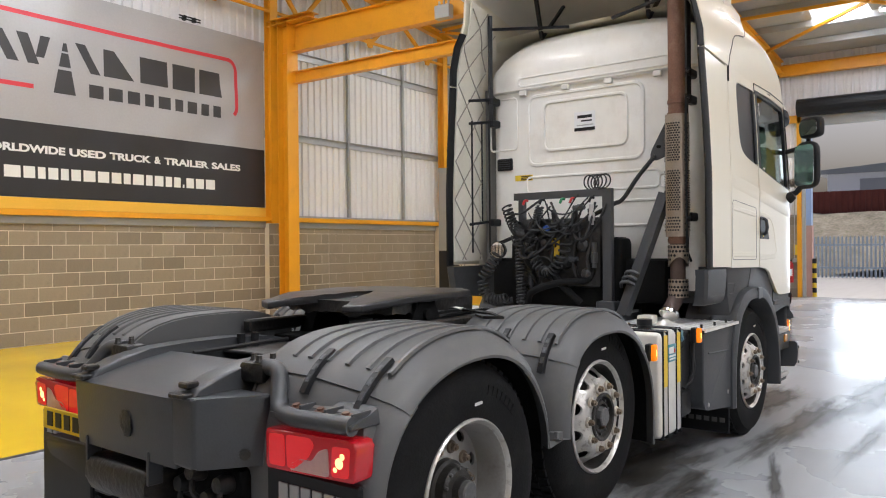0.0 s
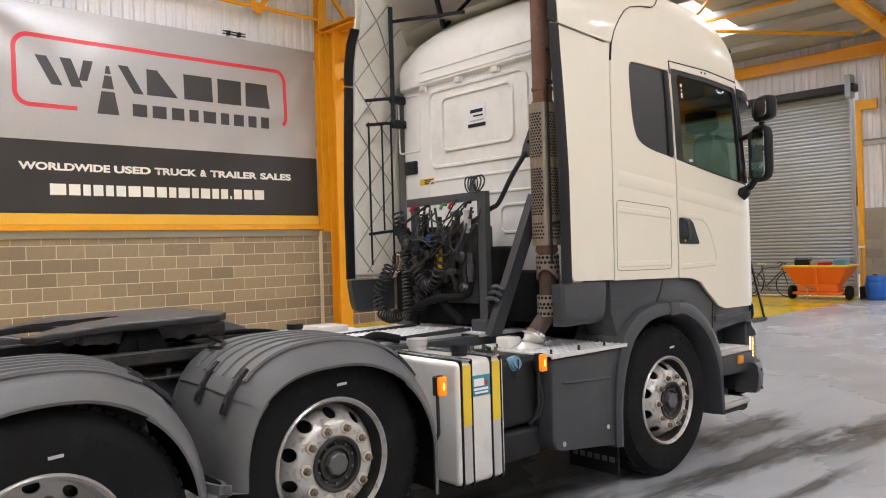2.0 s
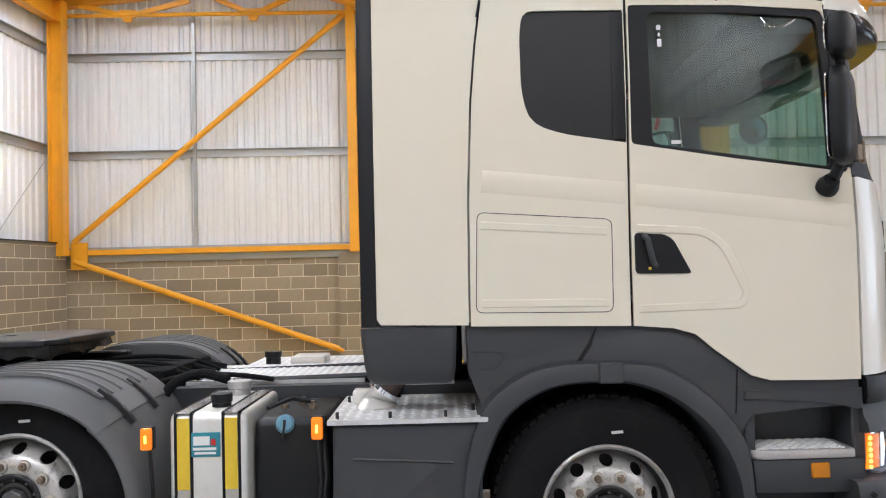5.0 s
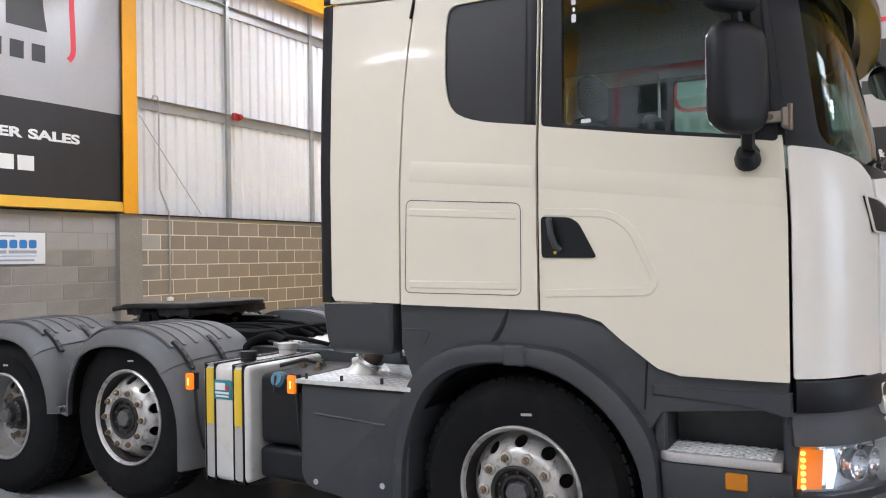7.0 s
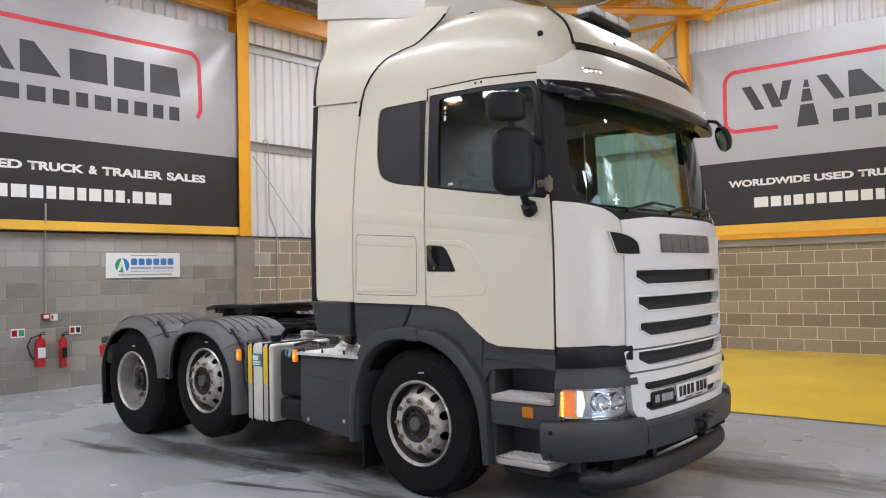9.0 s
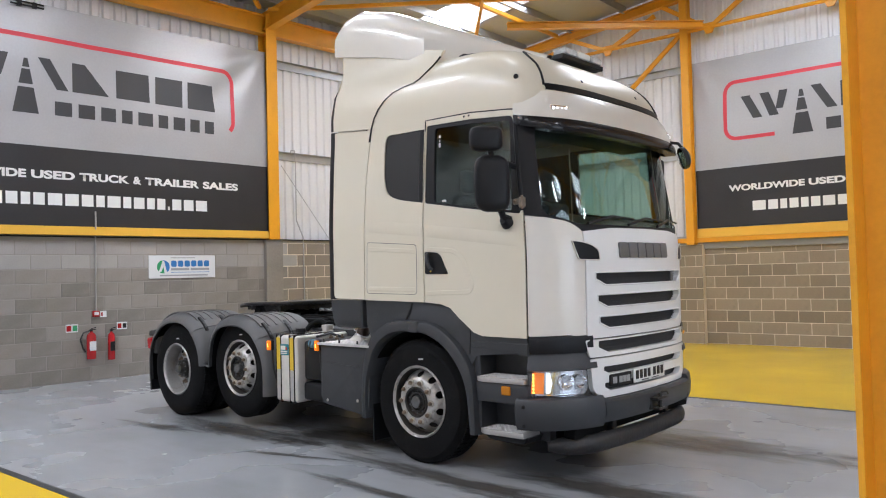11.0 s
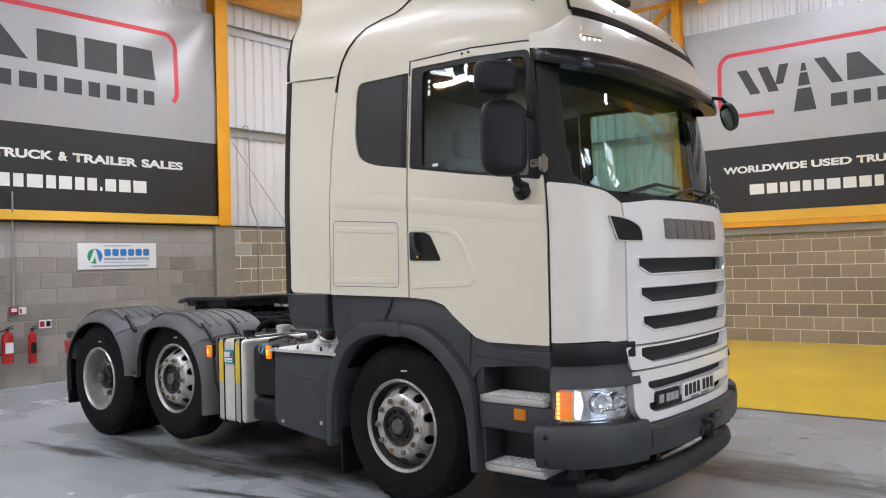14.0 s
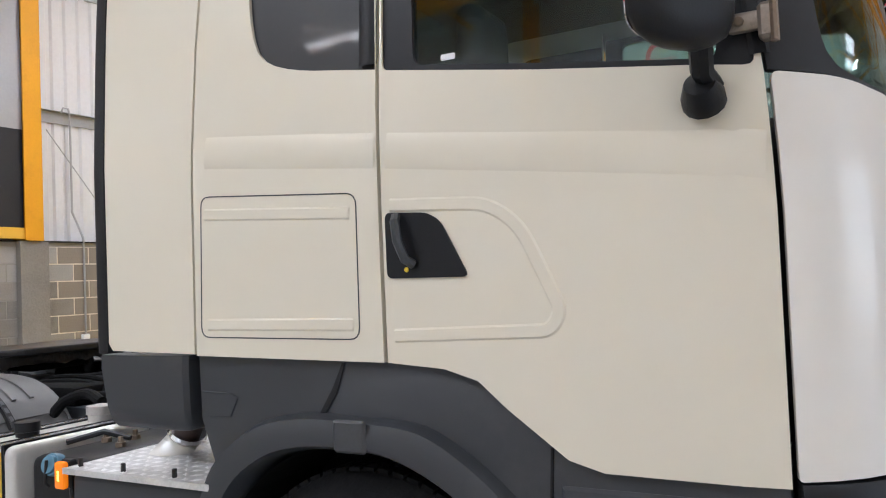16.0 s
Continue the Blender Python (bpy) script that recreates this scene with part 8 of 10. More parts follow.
box(bm, -3.60, -2.92, -0.40, 0.40, 1.225, 1.274)
bmesh.ops.subdivide_edges(bm, edges=bm.edges[:], cuts=14, use_grid_fill=True)
for v in bm.verts:
    q = v.co * 14
    v.co += Vector((0.025 * noise.noise(q), 0.025 * noise.noise(q + Vector((5, 0, 0))), -abs(0.05 * noise.noise(q * 0.8)) if v.co.z < 1.25 else 0))
part("locking_gear", bm, GRIME, fw, "greasy black locking gear under the plate")
bm = bmesh.new()
tube(bm, [(-3.0, -0.40, 1.20), (-3.02, -0.62, 1.19), (-3.10, -0.74, 1.18), (-3.10, -0.62, 1.175), (-3.03, -0.52, 1.18)], 0.010, 6)
part("release_handle", bm, GRIME, fw, "bent steel release handle")
bm = bmesh.new()
box(bm, -4.10, -2.60, -0.50, 0.50, 1.028, 1.045, 0.004, 1)
part("coupling_plate", bm, GRIME, TRUCK, "oily steel mounting plate")
for s in (1, -1):
    for k in range(6):
        x = -4.05 + 0.27 * k
        bm = bmesh.new()
        lathe(bm, [(0.0, 0.03), (0.016, 0.03), (0.018, 0.0)], (x, -0.46 * s, 1.045), (0, 0, 1), 6)
        part("plate_bolt", bm, GRIME, TRUCK)
for k in range(2):
    bm = bmesh.new()
    lathe(bm, [(0.0, 0.07), (0.022, 0.07), (0.022, 0.02), (0.03, 0.0)], (-4.0 + 0.09 * k, 0.30, 1.045), (0, 0, 1), 10)
    part("valve", bm, BLACK, TRUCK)

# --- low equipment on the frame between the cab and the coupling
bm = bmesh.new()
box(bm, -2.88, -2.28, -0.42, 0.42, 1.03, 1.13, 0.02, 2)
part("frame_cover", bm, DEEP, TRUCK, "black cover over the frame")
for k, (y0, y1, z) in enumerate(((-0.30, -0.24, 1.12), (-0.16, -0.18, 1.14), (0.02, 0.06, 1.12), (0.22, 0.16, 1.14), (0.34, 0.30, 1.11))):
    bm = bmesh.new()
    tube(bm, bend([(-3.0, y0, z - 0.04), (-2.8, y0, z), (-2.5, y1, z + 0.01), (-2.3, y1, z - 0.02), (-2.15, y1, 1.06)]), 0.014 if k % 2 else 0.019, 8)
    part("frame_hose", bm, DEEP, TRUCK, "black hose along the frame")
bm = bmesh.new()
box(bm, -3.86, -2.82, -0.47, -0.40, 1.10, 1.17, 0.01, 1)
part("coupling_rail", bm, GRIME, TRUCK, "oily steel coupling rail")
bm = bmesh.new()
box(bm, -3.86, -2.82, 0.40, 0.47, 1.10, 1.17, 0.01, 1)
part("coupling_rail", bm, GRIME, TRUCK, "oily steel coupling rail")

# --- side tanks and boxes
def rbox(bm, x0, x1, y0, y1, z0, z1, r=0.03, seg=3):
    box(bm, x0, x1, y0, y1, z0, z1, r, seg)


bm = bmesh.new()
rbox(bm, -2.0, -1.645, -1.165, -0.48, 0.36, 1.02, 0.035, 4)
tk = part("fuel_tank", bm, TANK, TRUCK, "pale alloy side tank")
for x in (-1.932, -1.717):
    e = bmesh.new()
    for dx, w in ((-0.036, 0.007), (0.036, 0.007)):
        box(e, x + dx - w, x + dx + w, -1.172, -0.48, 0.352, 1.028, 0.03, 3)
    part("tank_strap", e, GLOSSBLACK, tk, "black tank strap")
    e = bmesh.new()
    box(e, x - 0.028, x + 0.028, -1.170, -1.162, 0.68, 0.998)
    part("reflective_strip", e, YSTRAP, tk, "yellow reflective strip")
    e = bmesh.new()
    box(e, x - 0.03, x + 0.03, -1.166, -0.50, 1.019, 1.0235)
    part("strap_top", e, BADGE, tk, "bright metal strap")
    e = bmesh.new()
    box(e, x - 0.028, x + 0.028, -1.1685, -1.163, 0.38, 0.678)
    part("strap_lower", e, STEPALU, tk)
e = bmesh.new()
box(e, -1.898, -1.765, -1.172, -1.165, 0.825, 0.935, 0.008, 2)
stk = part("tank_sticker", e, TEAL, tk, "teal company sticker")
for z0, z1, x0, x1 in ((0.878, 0.918, -1.885, -1.812), (0.856, 0.868, -1.887, -1.782), (0.838, 0.848, -1.88, -1.785)):
    e = bmesh.new()
    box(e, x0, x1, -1.1745, -1.172, z0, z1)
    part("sticker_bar", e, WHITEMARK, stk)
e = bmesh.new()
box(e, -1.806, -1.785, -1.1745, -1.172, 0.878, 0.905)
part("sticker_bar", e, REDPAINT, stk)
e = bmesh.new()
lathe(e, [(0.055, 0.0), (0.055, 0.03), (0.062, 0.035), (0.062, 0.07), (0.03, 0.075), (0.0, 0.075)], (-1.82, -0.62, 1.02), (0, 0, 1), 20)
part("filler_cap", e, STEPALU, tk, "round filler cap")
e = bmesh.new()
lathe(e, [(0.045, 0.0), (0.045, 0.02), (0.05, 0.022), (0.05, 0.06), (0.0, 0.062)], (-1.81, -0.98, 1.02), (0, 0, 1), 18)
part("filler_cap", e, BLACK, tk, "black filler cap")
e = bmesh.new()
tube(e, bend([(-1.90, -0.55, 1.09), (-2.05, -0.52, 1.12), (-2.18, -0.55, 1.08), (-2.25, -0.6, 0.98)]), 0.026, 10)
part("filler_hose", e, RUBBER, tk, "thick black hose")
# dark tank behind the alloy one
bm = bmesh.new()
rbox(bm, -1.635, -1.285, -1.09, -0.48, 0.58, 0.975, 0.04, 3)
t2 = part("dark_tank", bm, BLACK, TRUCK, "black plastic tank with a blue cap")
e = bmesh.new()
rbox(e, -1.63, -1.29, -1.10, -0.5, 0.39, 0.565, 0.03, 3)
part("lower_box", e, BLACK, t2)
e = bmesh.new()
lathe(e, [(0.0, 0.030), (0.034, 0.029), (0.036, 0.018), (0.042, 0.017), (0.044, 0.0), (0.044, -0.02)], (-1.489, -1.085, 0.948), (0.1, -1.0, 0.30), 24)
part("blue_cap", e, BLUECAP, t2, "pale blue filler cap")
e = bmesh.new()
tube(e, [(-1.485, -1.118, 0.973), (-1.487, -1.120, 0.943), (-1.499, -1.115, 0.883), (-1.491, -1.105, 0.868)], 0.006, 6)
part("cap_cord", e, CABLE, t2)
e = bmesh.new()
tube(e, [(-1.31, -1.10, 0.90), (-1.295, -1.12, 0.72), (-1.31, -1.10, 0.62), (-1.36, -1.06, 0.58)], 0.012, 6)
tube(e, [(-1.60, -0.95, 1.0), (-1.5, -0.85, 1.03), (-1.4, -0.8, 1.0)], 0.012, 6)
part("tank_pipe", e, CABLE, t2)
for x, y in ((-1.55, -0.80), (-1.47, -0.72), (-1.4, -0.85)):
    e = bmesh.new()
    lathe(e, [(0.0, 0.04), (0.010, 0.04), (0.012, 0.02), (0.02, 0.018), (0.022, 0.0)], (x, y, 0.975), (0, 0, 1), 10)
    part("pipe_fitting", e, NUT, t2, "steel pipe fitting")
# big side box
bm = bmesh.new()
ngon_prism(bm, round_poly([(-1.265, 0.44), (-1.20, 0.405), (-0.66, 0.345), (-0.605, 0.40), (-0.575, 0.95), (-1.26, 0.95)], [0.05, 0.05, 0.06, 0.06, 0.02, 0.02], 3), -1.17, -0.48, "y", 0.04, 4)
sb = part("side_box", bm, GREY, TRUCK, "dark grey moulded side box")
e = bmesh.new()
tube(e, [(-1.17, -1.172, 0.80), (-0.72, -1.172, 0.775)], 0.006, 5)
part("box_pressing", e, GREY, sb)
for x, z in ((-1.17, 0.44), (-0.75, 0.47)):
    e = bmesh.new()
    lathe(e, [(0.0, 0.006), (0.014, 0.004), (0.016, 0.0)], (x, -1.171, z), (0, -1, 0), 12)
    part("box_screw", e, STEPALU, sb)


def checker(x0, x1, y0, y1, z, label, parent=TRUCK):
    bm = bmesh.new()
    box(bm, x0, x1, y0, y1, z, z + 0.008)
    for a in (y0, y1):
        box(bm, x0, x1, a - 0.006, a + 0.006, z - 0.012, z + 0.009)
    p = part("checker_plate", bm, CHECKBASE, parent, label, False)
    e = bmesh.new()
    k, i = 0.05, 0
    x = x0 + 0.03
    while x < x1 - 0.02:
        y = y0 + 0.03
        j = 0
        while y < y1 - 0.02:
            s = 1 if (i + j) % 2 else -1
            v = [e.verts.new((x + dx * 0.7 + s * dy * 0.7, y + s * -dx * 0.7 + dy * 0.7, z + 0.008 + h)) for dx, dy, h in ((-0.024, 0, 0), (0, -0.012, 0), (0.024, 0, 0), (0, 0.012, 0), (0, 0, 0.005))]
            for a, b in ((0, 1), (1, 2), (2, 3), (3, 0)):
                e.faces.new((v[a], v[b], v[4]))
            y += k
            j += 1
        x += k
        i += 1
    bmesh.ops.recalc_face_normals(e, faces=e.faces[:])
    part("checker_ribs", e, ALLOY, p, "", False)["kind"] = "stuff"
    return p


checker(-1.28, -0.56, -1.19, -0.50, 0.968, "bright alloy checker plate on the side box")
checker(-2.20, -1.20, -0.32, 0.46, 1.04, "bright alloy checker catwalk plate")
checker(-2.1, -1.3, 0.55, 1.12, 1.02, "bright alloy checker plate over the left tank")
checker(-1.15, -0.70, -0.45, 0.45, 1.035, "bright alloy checker plate behind the cab")
for x, y in ((-1.24, -1.15), (-1.0, -1.16), (-0.75, -1.16), (-0.62, -1.0), (-1.24, -0.7)):
    bm = bmesh.new()
    lathe(bm, [(0.0, 0.03), (0.008, 0.03), (0.009, 0.0)], (x, y, 0.976), (0, 0, 1), 6)
    part("plate_stud", bm, GRIME, TRUCK)
bm = bmesh.new()
box(bm, -1.215, -1.10, -0.78, -0.665, 0.978, 1.045, 0.01, 2)
part("white_block", bm, WHITE, TRUCK, "white moulded block on the plate")
# marker lamps at the side
for x, y, z in ((-2.10, -1.165, 0.910), (-1.33, -1.165, 0.940)):
    bm = bmesh.new()
    box(bm, x - 0.028, x + 0.028, y + 0.015, y + 0.05, z - 0.052, z + 0.052, 0.006, 1)
    ml = part("marker_lamp", bm, BLACK, TRUCK, "lit amber side marker lamp")
    e = bmesh.new()
    box(e, x - 0.026, x + 0.026, y - 0.014, y + 0.014, z - 0.05, z + 0.05, 0.010, 2)
    part("lens", e, AMBER, ml, "glowing amber lens")
    e = bmesh.new()
    box(e, x - 0.007, x + 0.007, y - 0.015, y - 0.01, z - 0.02, z + 0.02, 0.004, 1)
    part("bulb", e, AMBERGLOW, ml)
    e = bmesh.new()
    tube(e, [(x, y + 0.04, z - 0.05), (x + 0.01, y + 0.05, z - 0.25), (x - 0.02, y + 0.12, z - 0.42)], 0.01, 6)
    part("lamp_cable", e, CABLE, ml)
# mud flap in front of the side box with pale blocks
bm = bmesh.new()
box(bm, -0.60, -0.585, -1.13, -0.72, 0.12, 0.45, 0.004, 1)
ff = part("mud_flap", bm, BLACK, TRUCK, "black front mud flap")
for k in range(6):
    e = bmesh.new()
    y = -1.10 + 0.06 * k
    box(e, -0.603, -0.60, y, y + 0.040, 0.20, 0.235)
    part("flap_mark", e, FLAPMARK, ff)
bm = bmesh.new()
box(bm, -0.60, -0.585, 0.72, 1.13, 0.12, 0.45, 0.004, 1)
part("mud_flap", bm, BLACK, TRUCK, "black front mud flap")
# left side tank and box
bm = bmesh.new()
rbox(bm, -2.05, -0.62, 0.50, 1.15, 0.40, 0.985, 0.05, 3)
part("left_tank", bm, TANK, TRUCK, "alloy tank on the lorry's left side")
bm = bmesh.new()
lathe(bm, [(0.05, 0.0), (0.05, 0.05), (0.058, 0.055), (0.058, 0.09), (0.0, 0.09)], (-1.92, 0.62, 1.03), (0, 0, 1), 18)
part("filler_cap", bm, BLACK, TRUCK, "black filler cap")
bm = bmesh.new()
box(bm, -1.78, -1.55, 0.50, 0.75, 1.03, 1.09, 0.01, 2)
part("white_block", bm, WHITE, TRUCK, "white moulded cover on the catwalk")

# --- exhaust stack
PX, PY = -0.935, -0.87
bm = bmesh.new()
tube(bm, [(PX, PY, 2.50), (PX, PY, 3.95)], 0.062, 24)
tube(bm, [(PX, PY, 2.60), (PX, PY, 2.605), (PX, PY, 2.625), (PX, PY, 2.63)], 0.068, 24, True, [0.063, 0.069, 0.069, 0.063])
st = part("upright_exhaust", bm, RUST, TRUCK, "rust-brown upright exhaust pipe")
bm = bmesh.new()
foot, knee = Vector((-1.045, -0.838, 1.035)), Vector((PX, PY, 1.24))
tube(bm, bend([foot, (-1.005, -0.845, 1.095), (PX - 0.02, PY + 0.006, 1.165), knee, (PX, PY, 1.40)]) + [Vector((PX, PY, 1.6)), Vector((PX, PY, 2.52))], 0.055, 20)
part("exhaust_pipe", bm, SOOTPIPE, st, "sooty brown lower exhaust pipe")
for z0, z1, r in ((1.565, 1.578, 0.066), (1.578, 1.60, 0.072), (1.60, 1.625, 0.068), (2.515, 2.535, 0.070)):
    bm = bmesh.new()
    tube(bm, [(PX, PY, z0), (PX, PY, z1)], r, 24)
    part("clamp", bm, RUST, st, "rusty band clamp")
# alloy shroud over the elbow, with its clamp
bm = bmesh.new()
d = Vector((0.55, -0.08, 0.80)).normalized()
u = d.cross(Vector((0, 1, 0))).normalized()
w = d.cross(u)
rows = []
for c, r, flat in ((Vector((-1.085, -0.842, 0.979)), 0.098, 1.0), (Vector((-1.075, -0.841, 1.0)), 0.088, 0.6), (Vector((-1.045, -0.838, 1.038)), 0.068, 0.0), (Vector((-1.036, -0.838, 1.052)), 0.066, 0.0)):
    row = []
    for k in range(24):
        a = 2 * math.pi * k / 24
        q = c + (u * math.cos(a) + w * math.sin(a)) * r
        g = Vector((c.x + r * 1.05 * math.cos(a + math.pi), c.y + r * 1.05 * math.sin(a), c.z))
        row.append(bm.verts.new(q.lerp(g, flat)))
    rows.append(row)
for a, b in zip(rows, rows[1:]):
    for k in range(24):
        bm.faces.new((a[k], a[(k + 1) % 24], b[(k + 1) % 24], b[k]))
bmesh.ops.recalc_face_normals(bm, faces=bm.faces[:])
el = part("exhaust_elbow", bm, TANK, st, "bright elbow shroud on the checker plate")
bm = bmesh.new()
tube(bm, [Vector((-1.036, -0.838, 1.050)) - d * 0.006, Vector((-1.036, -0.838, 1.050)) + d * 0.014], 0.073, 24)
tube(bm, [(-1.105, -0.875, 1.075), (-1.120, -0.815, 1.085)], 0.008, 8)
part("clamp", bm, CHROME, el, "bright steel band clamp with its bolt")


def shield(z0, z1, r, name, groups, hole=0.0085, around=22, centre=(PX, PY), cut=0.0):
    """A fluted sheet rolled round the pipe, pierced in groups of rows."""
    e, n = bmesh.new(), 48
    rows = []
    for k in range(n):
        a = 2 * math.pi * k / n
        q = r + (0.003 * math.cos(8 * a) if name == "heat_shield" else 0.0)
        low = z0 + cut * max(0.0, math.cos(a - 3.6)) ** 2
        rows.append([e.verts.new((centre[0] + (q - t) * math.cos(a), centre[1] + (q - t) * math.sin(a), z)) for z, t in ((low, 0.0), (z1, 0.0), (z1, 0.004), (low, 0.004))])
    for k in range(n):
        a, b = rows[k], rows[(k + 1) % n]
        for i in range(4):
            e.faces.new((a[i], b[i], b[(i + 1) % 4], a[(i + 1) % 4]))
    bmesh.ops.recalc_face_normals(e, faces=e.faces[:])
    p = part(name, e, SHIELD, st, "perforated steel heat shield")
    e = bmesh.new()
    for g0, g1 in groups:
        count = max(2, int(round((g1 - g0) / (hole * 2.3))))
        for i in range(count):
            z = g0 + (g1 - g0) * i / (count - 1)
            for k in range(around):
                a = 2 * math.pi * (k + (i % 2) / 2) / around
                if name == "heat_shield" and abs((a * 8 / (2 * math.pi)) % 2 - 1) < 0.28:
                    continue
                if z < z0 + 0.02 + cut * max(0.0, math.cos(a - 3.6)) ** 2:
                    continue
                n_ = Vector((math.cos(a), math.sin(a), 0))
                t_ = Vector((-n_.y, n_.x, 0))
                c = Vector((centre[0], centre[1], z)) + n_ * (r + 0.0045 if name == "heat_shield" else r + 0.001)
                e.faces.new([e.verts.new(c + t_ * hole * math.cos(b) + Vector((0, 0, hole * math.sin(b)))) for b in np.linspace(0, 2 * math.pi, 7)[:-1]])
    part("perforation", e, BLACK, p, "", False)["kind"] = "stuff"


shield(1.617, 2.52, 0.086, "heat_shield", ((2.18, 2.45), (1.815, 2.10), (1.665, 1.755)), 0.0075, 30)
shield(1.395, 1.558, 0.074, "lower_shield", ((1.415, 1.54),), 0.0105, 18, (PX, PY - 0.004), 0.07)
shield(1.165, 1.302, 0.072, "lower_shield", ((1.185, 1.222), (1.245, 1.285)), 0.0105, 18, (PX - 0.004, PY - 0.004))
bm = bmesh.new()
ngon_prism(bm, round_poly([(PY + 0.02, 2.51), (PY + 0.09, 2.50), (-0.655, 2.27), (-0.645, 2.215), (-0.69, 2.195), (PY + 0.03, 2.25)], [0.005, 0.01, 0.03, 0.02, 0.02, 0.01], 3), -0.905, -0.893, "x", 0.003, 1)
lathe(bm, [(0.0, 0.02), (0.015, 0.02), (0.018, 0.0)], (-0.905, -0.678, 2.228), (-1, 0, 0), 8)
sbk = part("stack_bracket", bm, CHASSIS, TRUCK, "grey steel stack bracket")
bm = bmesh.new()
ngon_prism(bm, rounded(-0.735, -0.700, 2.29, 2.312, 0.01), -0.908, -0.904, "x")
part("bracket_slot", bm, DEEP, sbk)
bm = bmesh.new()
tube(bm, bend([(-0.91, -0.69, 2.235), (-0.912, -0.55, 2.08), (-0.914, -0.43, 1.92), (-0.918, -0.36, 1.885), (-0.93, -0.25, 1.83), (-0.94, -0.10, 1.76)]), 0.017, 8)
part("brace_pipe", bm, CABLE, TRUCK, "black pipe from the stack bracket")
bm = bmesh.new()
bar(bm, (-1.085, -0.525, 1.03), (-0.92, -0.80, 1.95), 0.03, 0.10, (1, 0, 0))
bar(bm, (-1.095, -0.48, 1.03), (-0.93, -0.755, 1.95), 0.06, 0.016, (1, 0, 0))
cst = part("cab_strut", bm, CHASSIS, TRUCK, "dark grey sloping strut behind the cab")
bm = bmesh.new()
box(bm, -0.965, -0.955, -0.725, -0.705, 1.755, 1.79)
part("strut_hole", bm, DEEP, cst)
for k in range(3):
    bm = bmesh.new()
    c = Vector((-1.10 + 0.007 * k, -0.535 - 0.016 * k, 1.27 + 0.038 * k))
    tube(bm, bend([c + Vector((0.02, 0.05, -0.03)), c + Vector((-0.015, 0.03, 0.005)), c + Vector((-0.02, -0.02, 0.012)), c + Vector((-0.005, -0.065, -0.012))]), 0.014, 8)
    part("hose_clip", bm, CHASSIS, cst, "curved steel hose clip")
# Near-black blocks stand in for the shaded opening under the cab's back.
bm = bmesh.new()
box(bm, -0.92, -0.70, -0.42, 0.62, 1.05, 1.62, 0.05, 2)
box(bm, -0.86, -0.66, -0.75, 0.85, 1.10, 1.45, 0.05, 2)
part("rear_underbody", bm, DEEP, TRUCK, "near-black blocks painting the shaded opening behind the cab")

# --- connection rack with coiled leads
bm = bmesh.new()
bar(bm, (-0.955, -0.32, 1.03), (-0.955, -0.32, 2.0), 0.075, 0.05, (1, 0, 0))
bar(bm, (-0.90, 0.50, 1.03), (-0.90, 0.50, 1.99), 0.05, 0.05, (1, 0, 0))
bar(bm, (-0.955, -0.355, 1.975), (-0.90, 0.57, 1.975), 0.05, 0.06)
box(bm, -1.04, -0.88, -0.41, -0.25, 1.03, 1.12, 0.008, 1)
rack = part("connection_rack", bm, CHASSIS, TRUCK, "grey steel rack for the trailer leads")
bm = bmesh.new()
box(bm, -0.97, -0.80, -0.26, 0.48, 1.22, 1.78, 0.03, 2)
for y, z, r in ((-0.12, 1.55, 0.05), (0.05, 1.42, 0.06), (0.22, 1.58, 0.045), (0.33, 1.40, 0.05), (-0.15, 1.33, 0.045)):
    lathe(bm, [(0.0, 0.06), (r * 0.6, 0.055), (r, 0.03), (r, -0.03)], (-0.97, y, z), (-1, 0.1, 0.1), 14)
for y in (-0.18, -0.05, 0.15, 0.30):
    tube(bm, [(-0.98, y, 1.30), (-1.0, y + 0.02, 1.45), (-0.96, y, 1.60), (-0.93, y + 0.03, 1.85)], 0.02, 8)
part("valve_block", bm, GRIME, rack, "oily black valve block")
bm = bmesh.new()
box(bm, -0.99, -0.975, 0.10, 0.17, 1.47, 1.62, 0.003, 1)
part("yellow_tag", bm, YSTRAP, rack, "yellow tag")
bm = bmesh.new()
lathe(bm, [(0.0, 0.03), (0.025, 0.028), (0.03, 0.0)], (-1.0, 0.20, 1.70), (-1, 0, 0), 12)
part("blue_valve", bm, BLUEHOSE, rack, "blue valve knob")
for y, mat, nm in ((0.41, REDPAINT, "red_coupling"), (0.06, GREENHOSE, "green_coupling"), (-0.03, REDPAINT, "red_coupling"), (0.25, BLACK, "black_coupling"), (-0.2, BLACK, "black_coupling")):
    bm = bmesh.new()
    tube(bm, bend([(-0.96, y, 1.935), (-0.99, y + 0.01, 1.935), (-1.005, y + 0.02, 1.90)]), 0.011, 10)
    part(nm, bm, mat, rack, nm.replace("_", " "))


def coil(p0, p1, r, turns, wire=0.009, sag=0.0):
    a, b = Vector(p0), Vector(p1)
    n = int(turns * 10)
    pts = []
    for k in range(n + 1):
        t = k / n
        c = a.lerp(b, t) - Vector((0, 0, sag * 4 * t * (1 - t)))
        d = (b - a) / max((b - a).length, 1e-6) - Vector((0, 0, sag * 4 * (1 - 2 * t) / max((b - a).length, 1e-6)))
        d.normalize()
        u = d.orthogonal().normalized()
        u = (Vector((1, 0, 0)) - d * d.x).normalized() if abs(d.x) < 0.95 else u
        w = d.cross(u)
        ang = 2 * math.pi * turns * t
        pts.append(c + r * (math.cos(ang) * u + math.sin(ang) * w))
    e = bmesh.new()
    tube(e, pts, wire, 6)
    return e


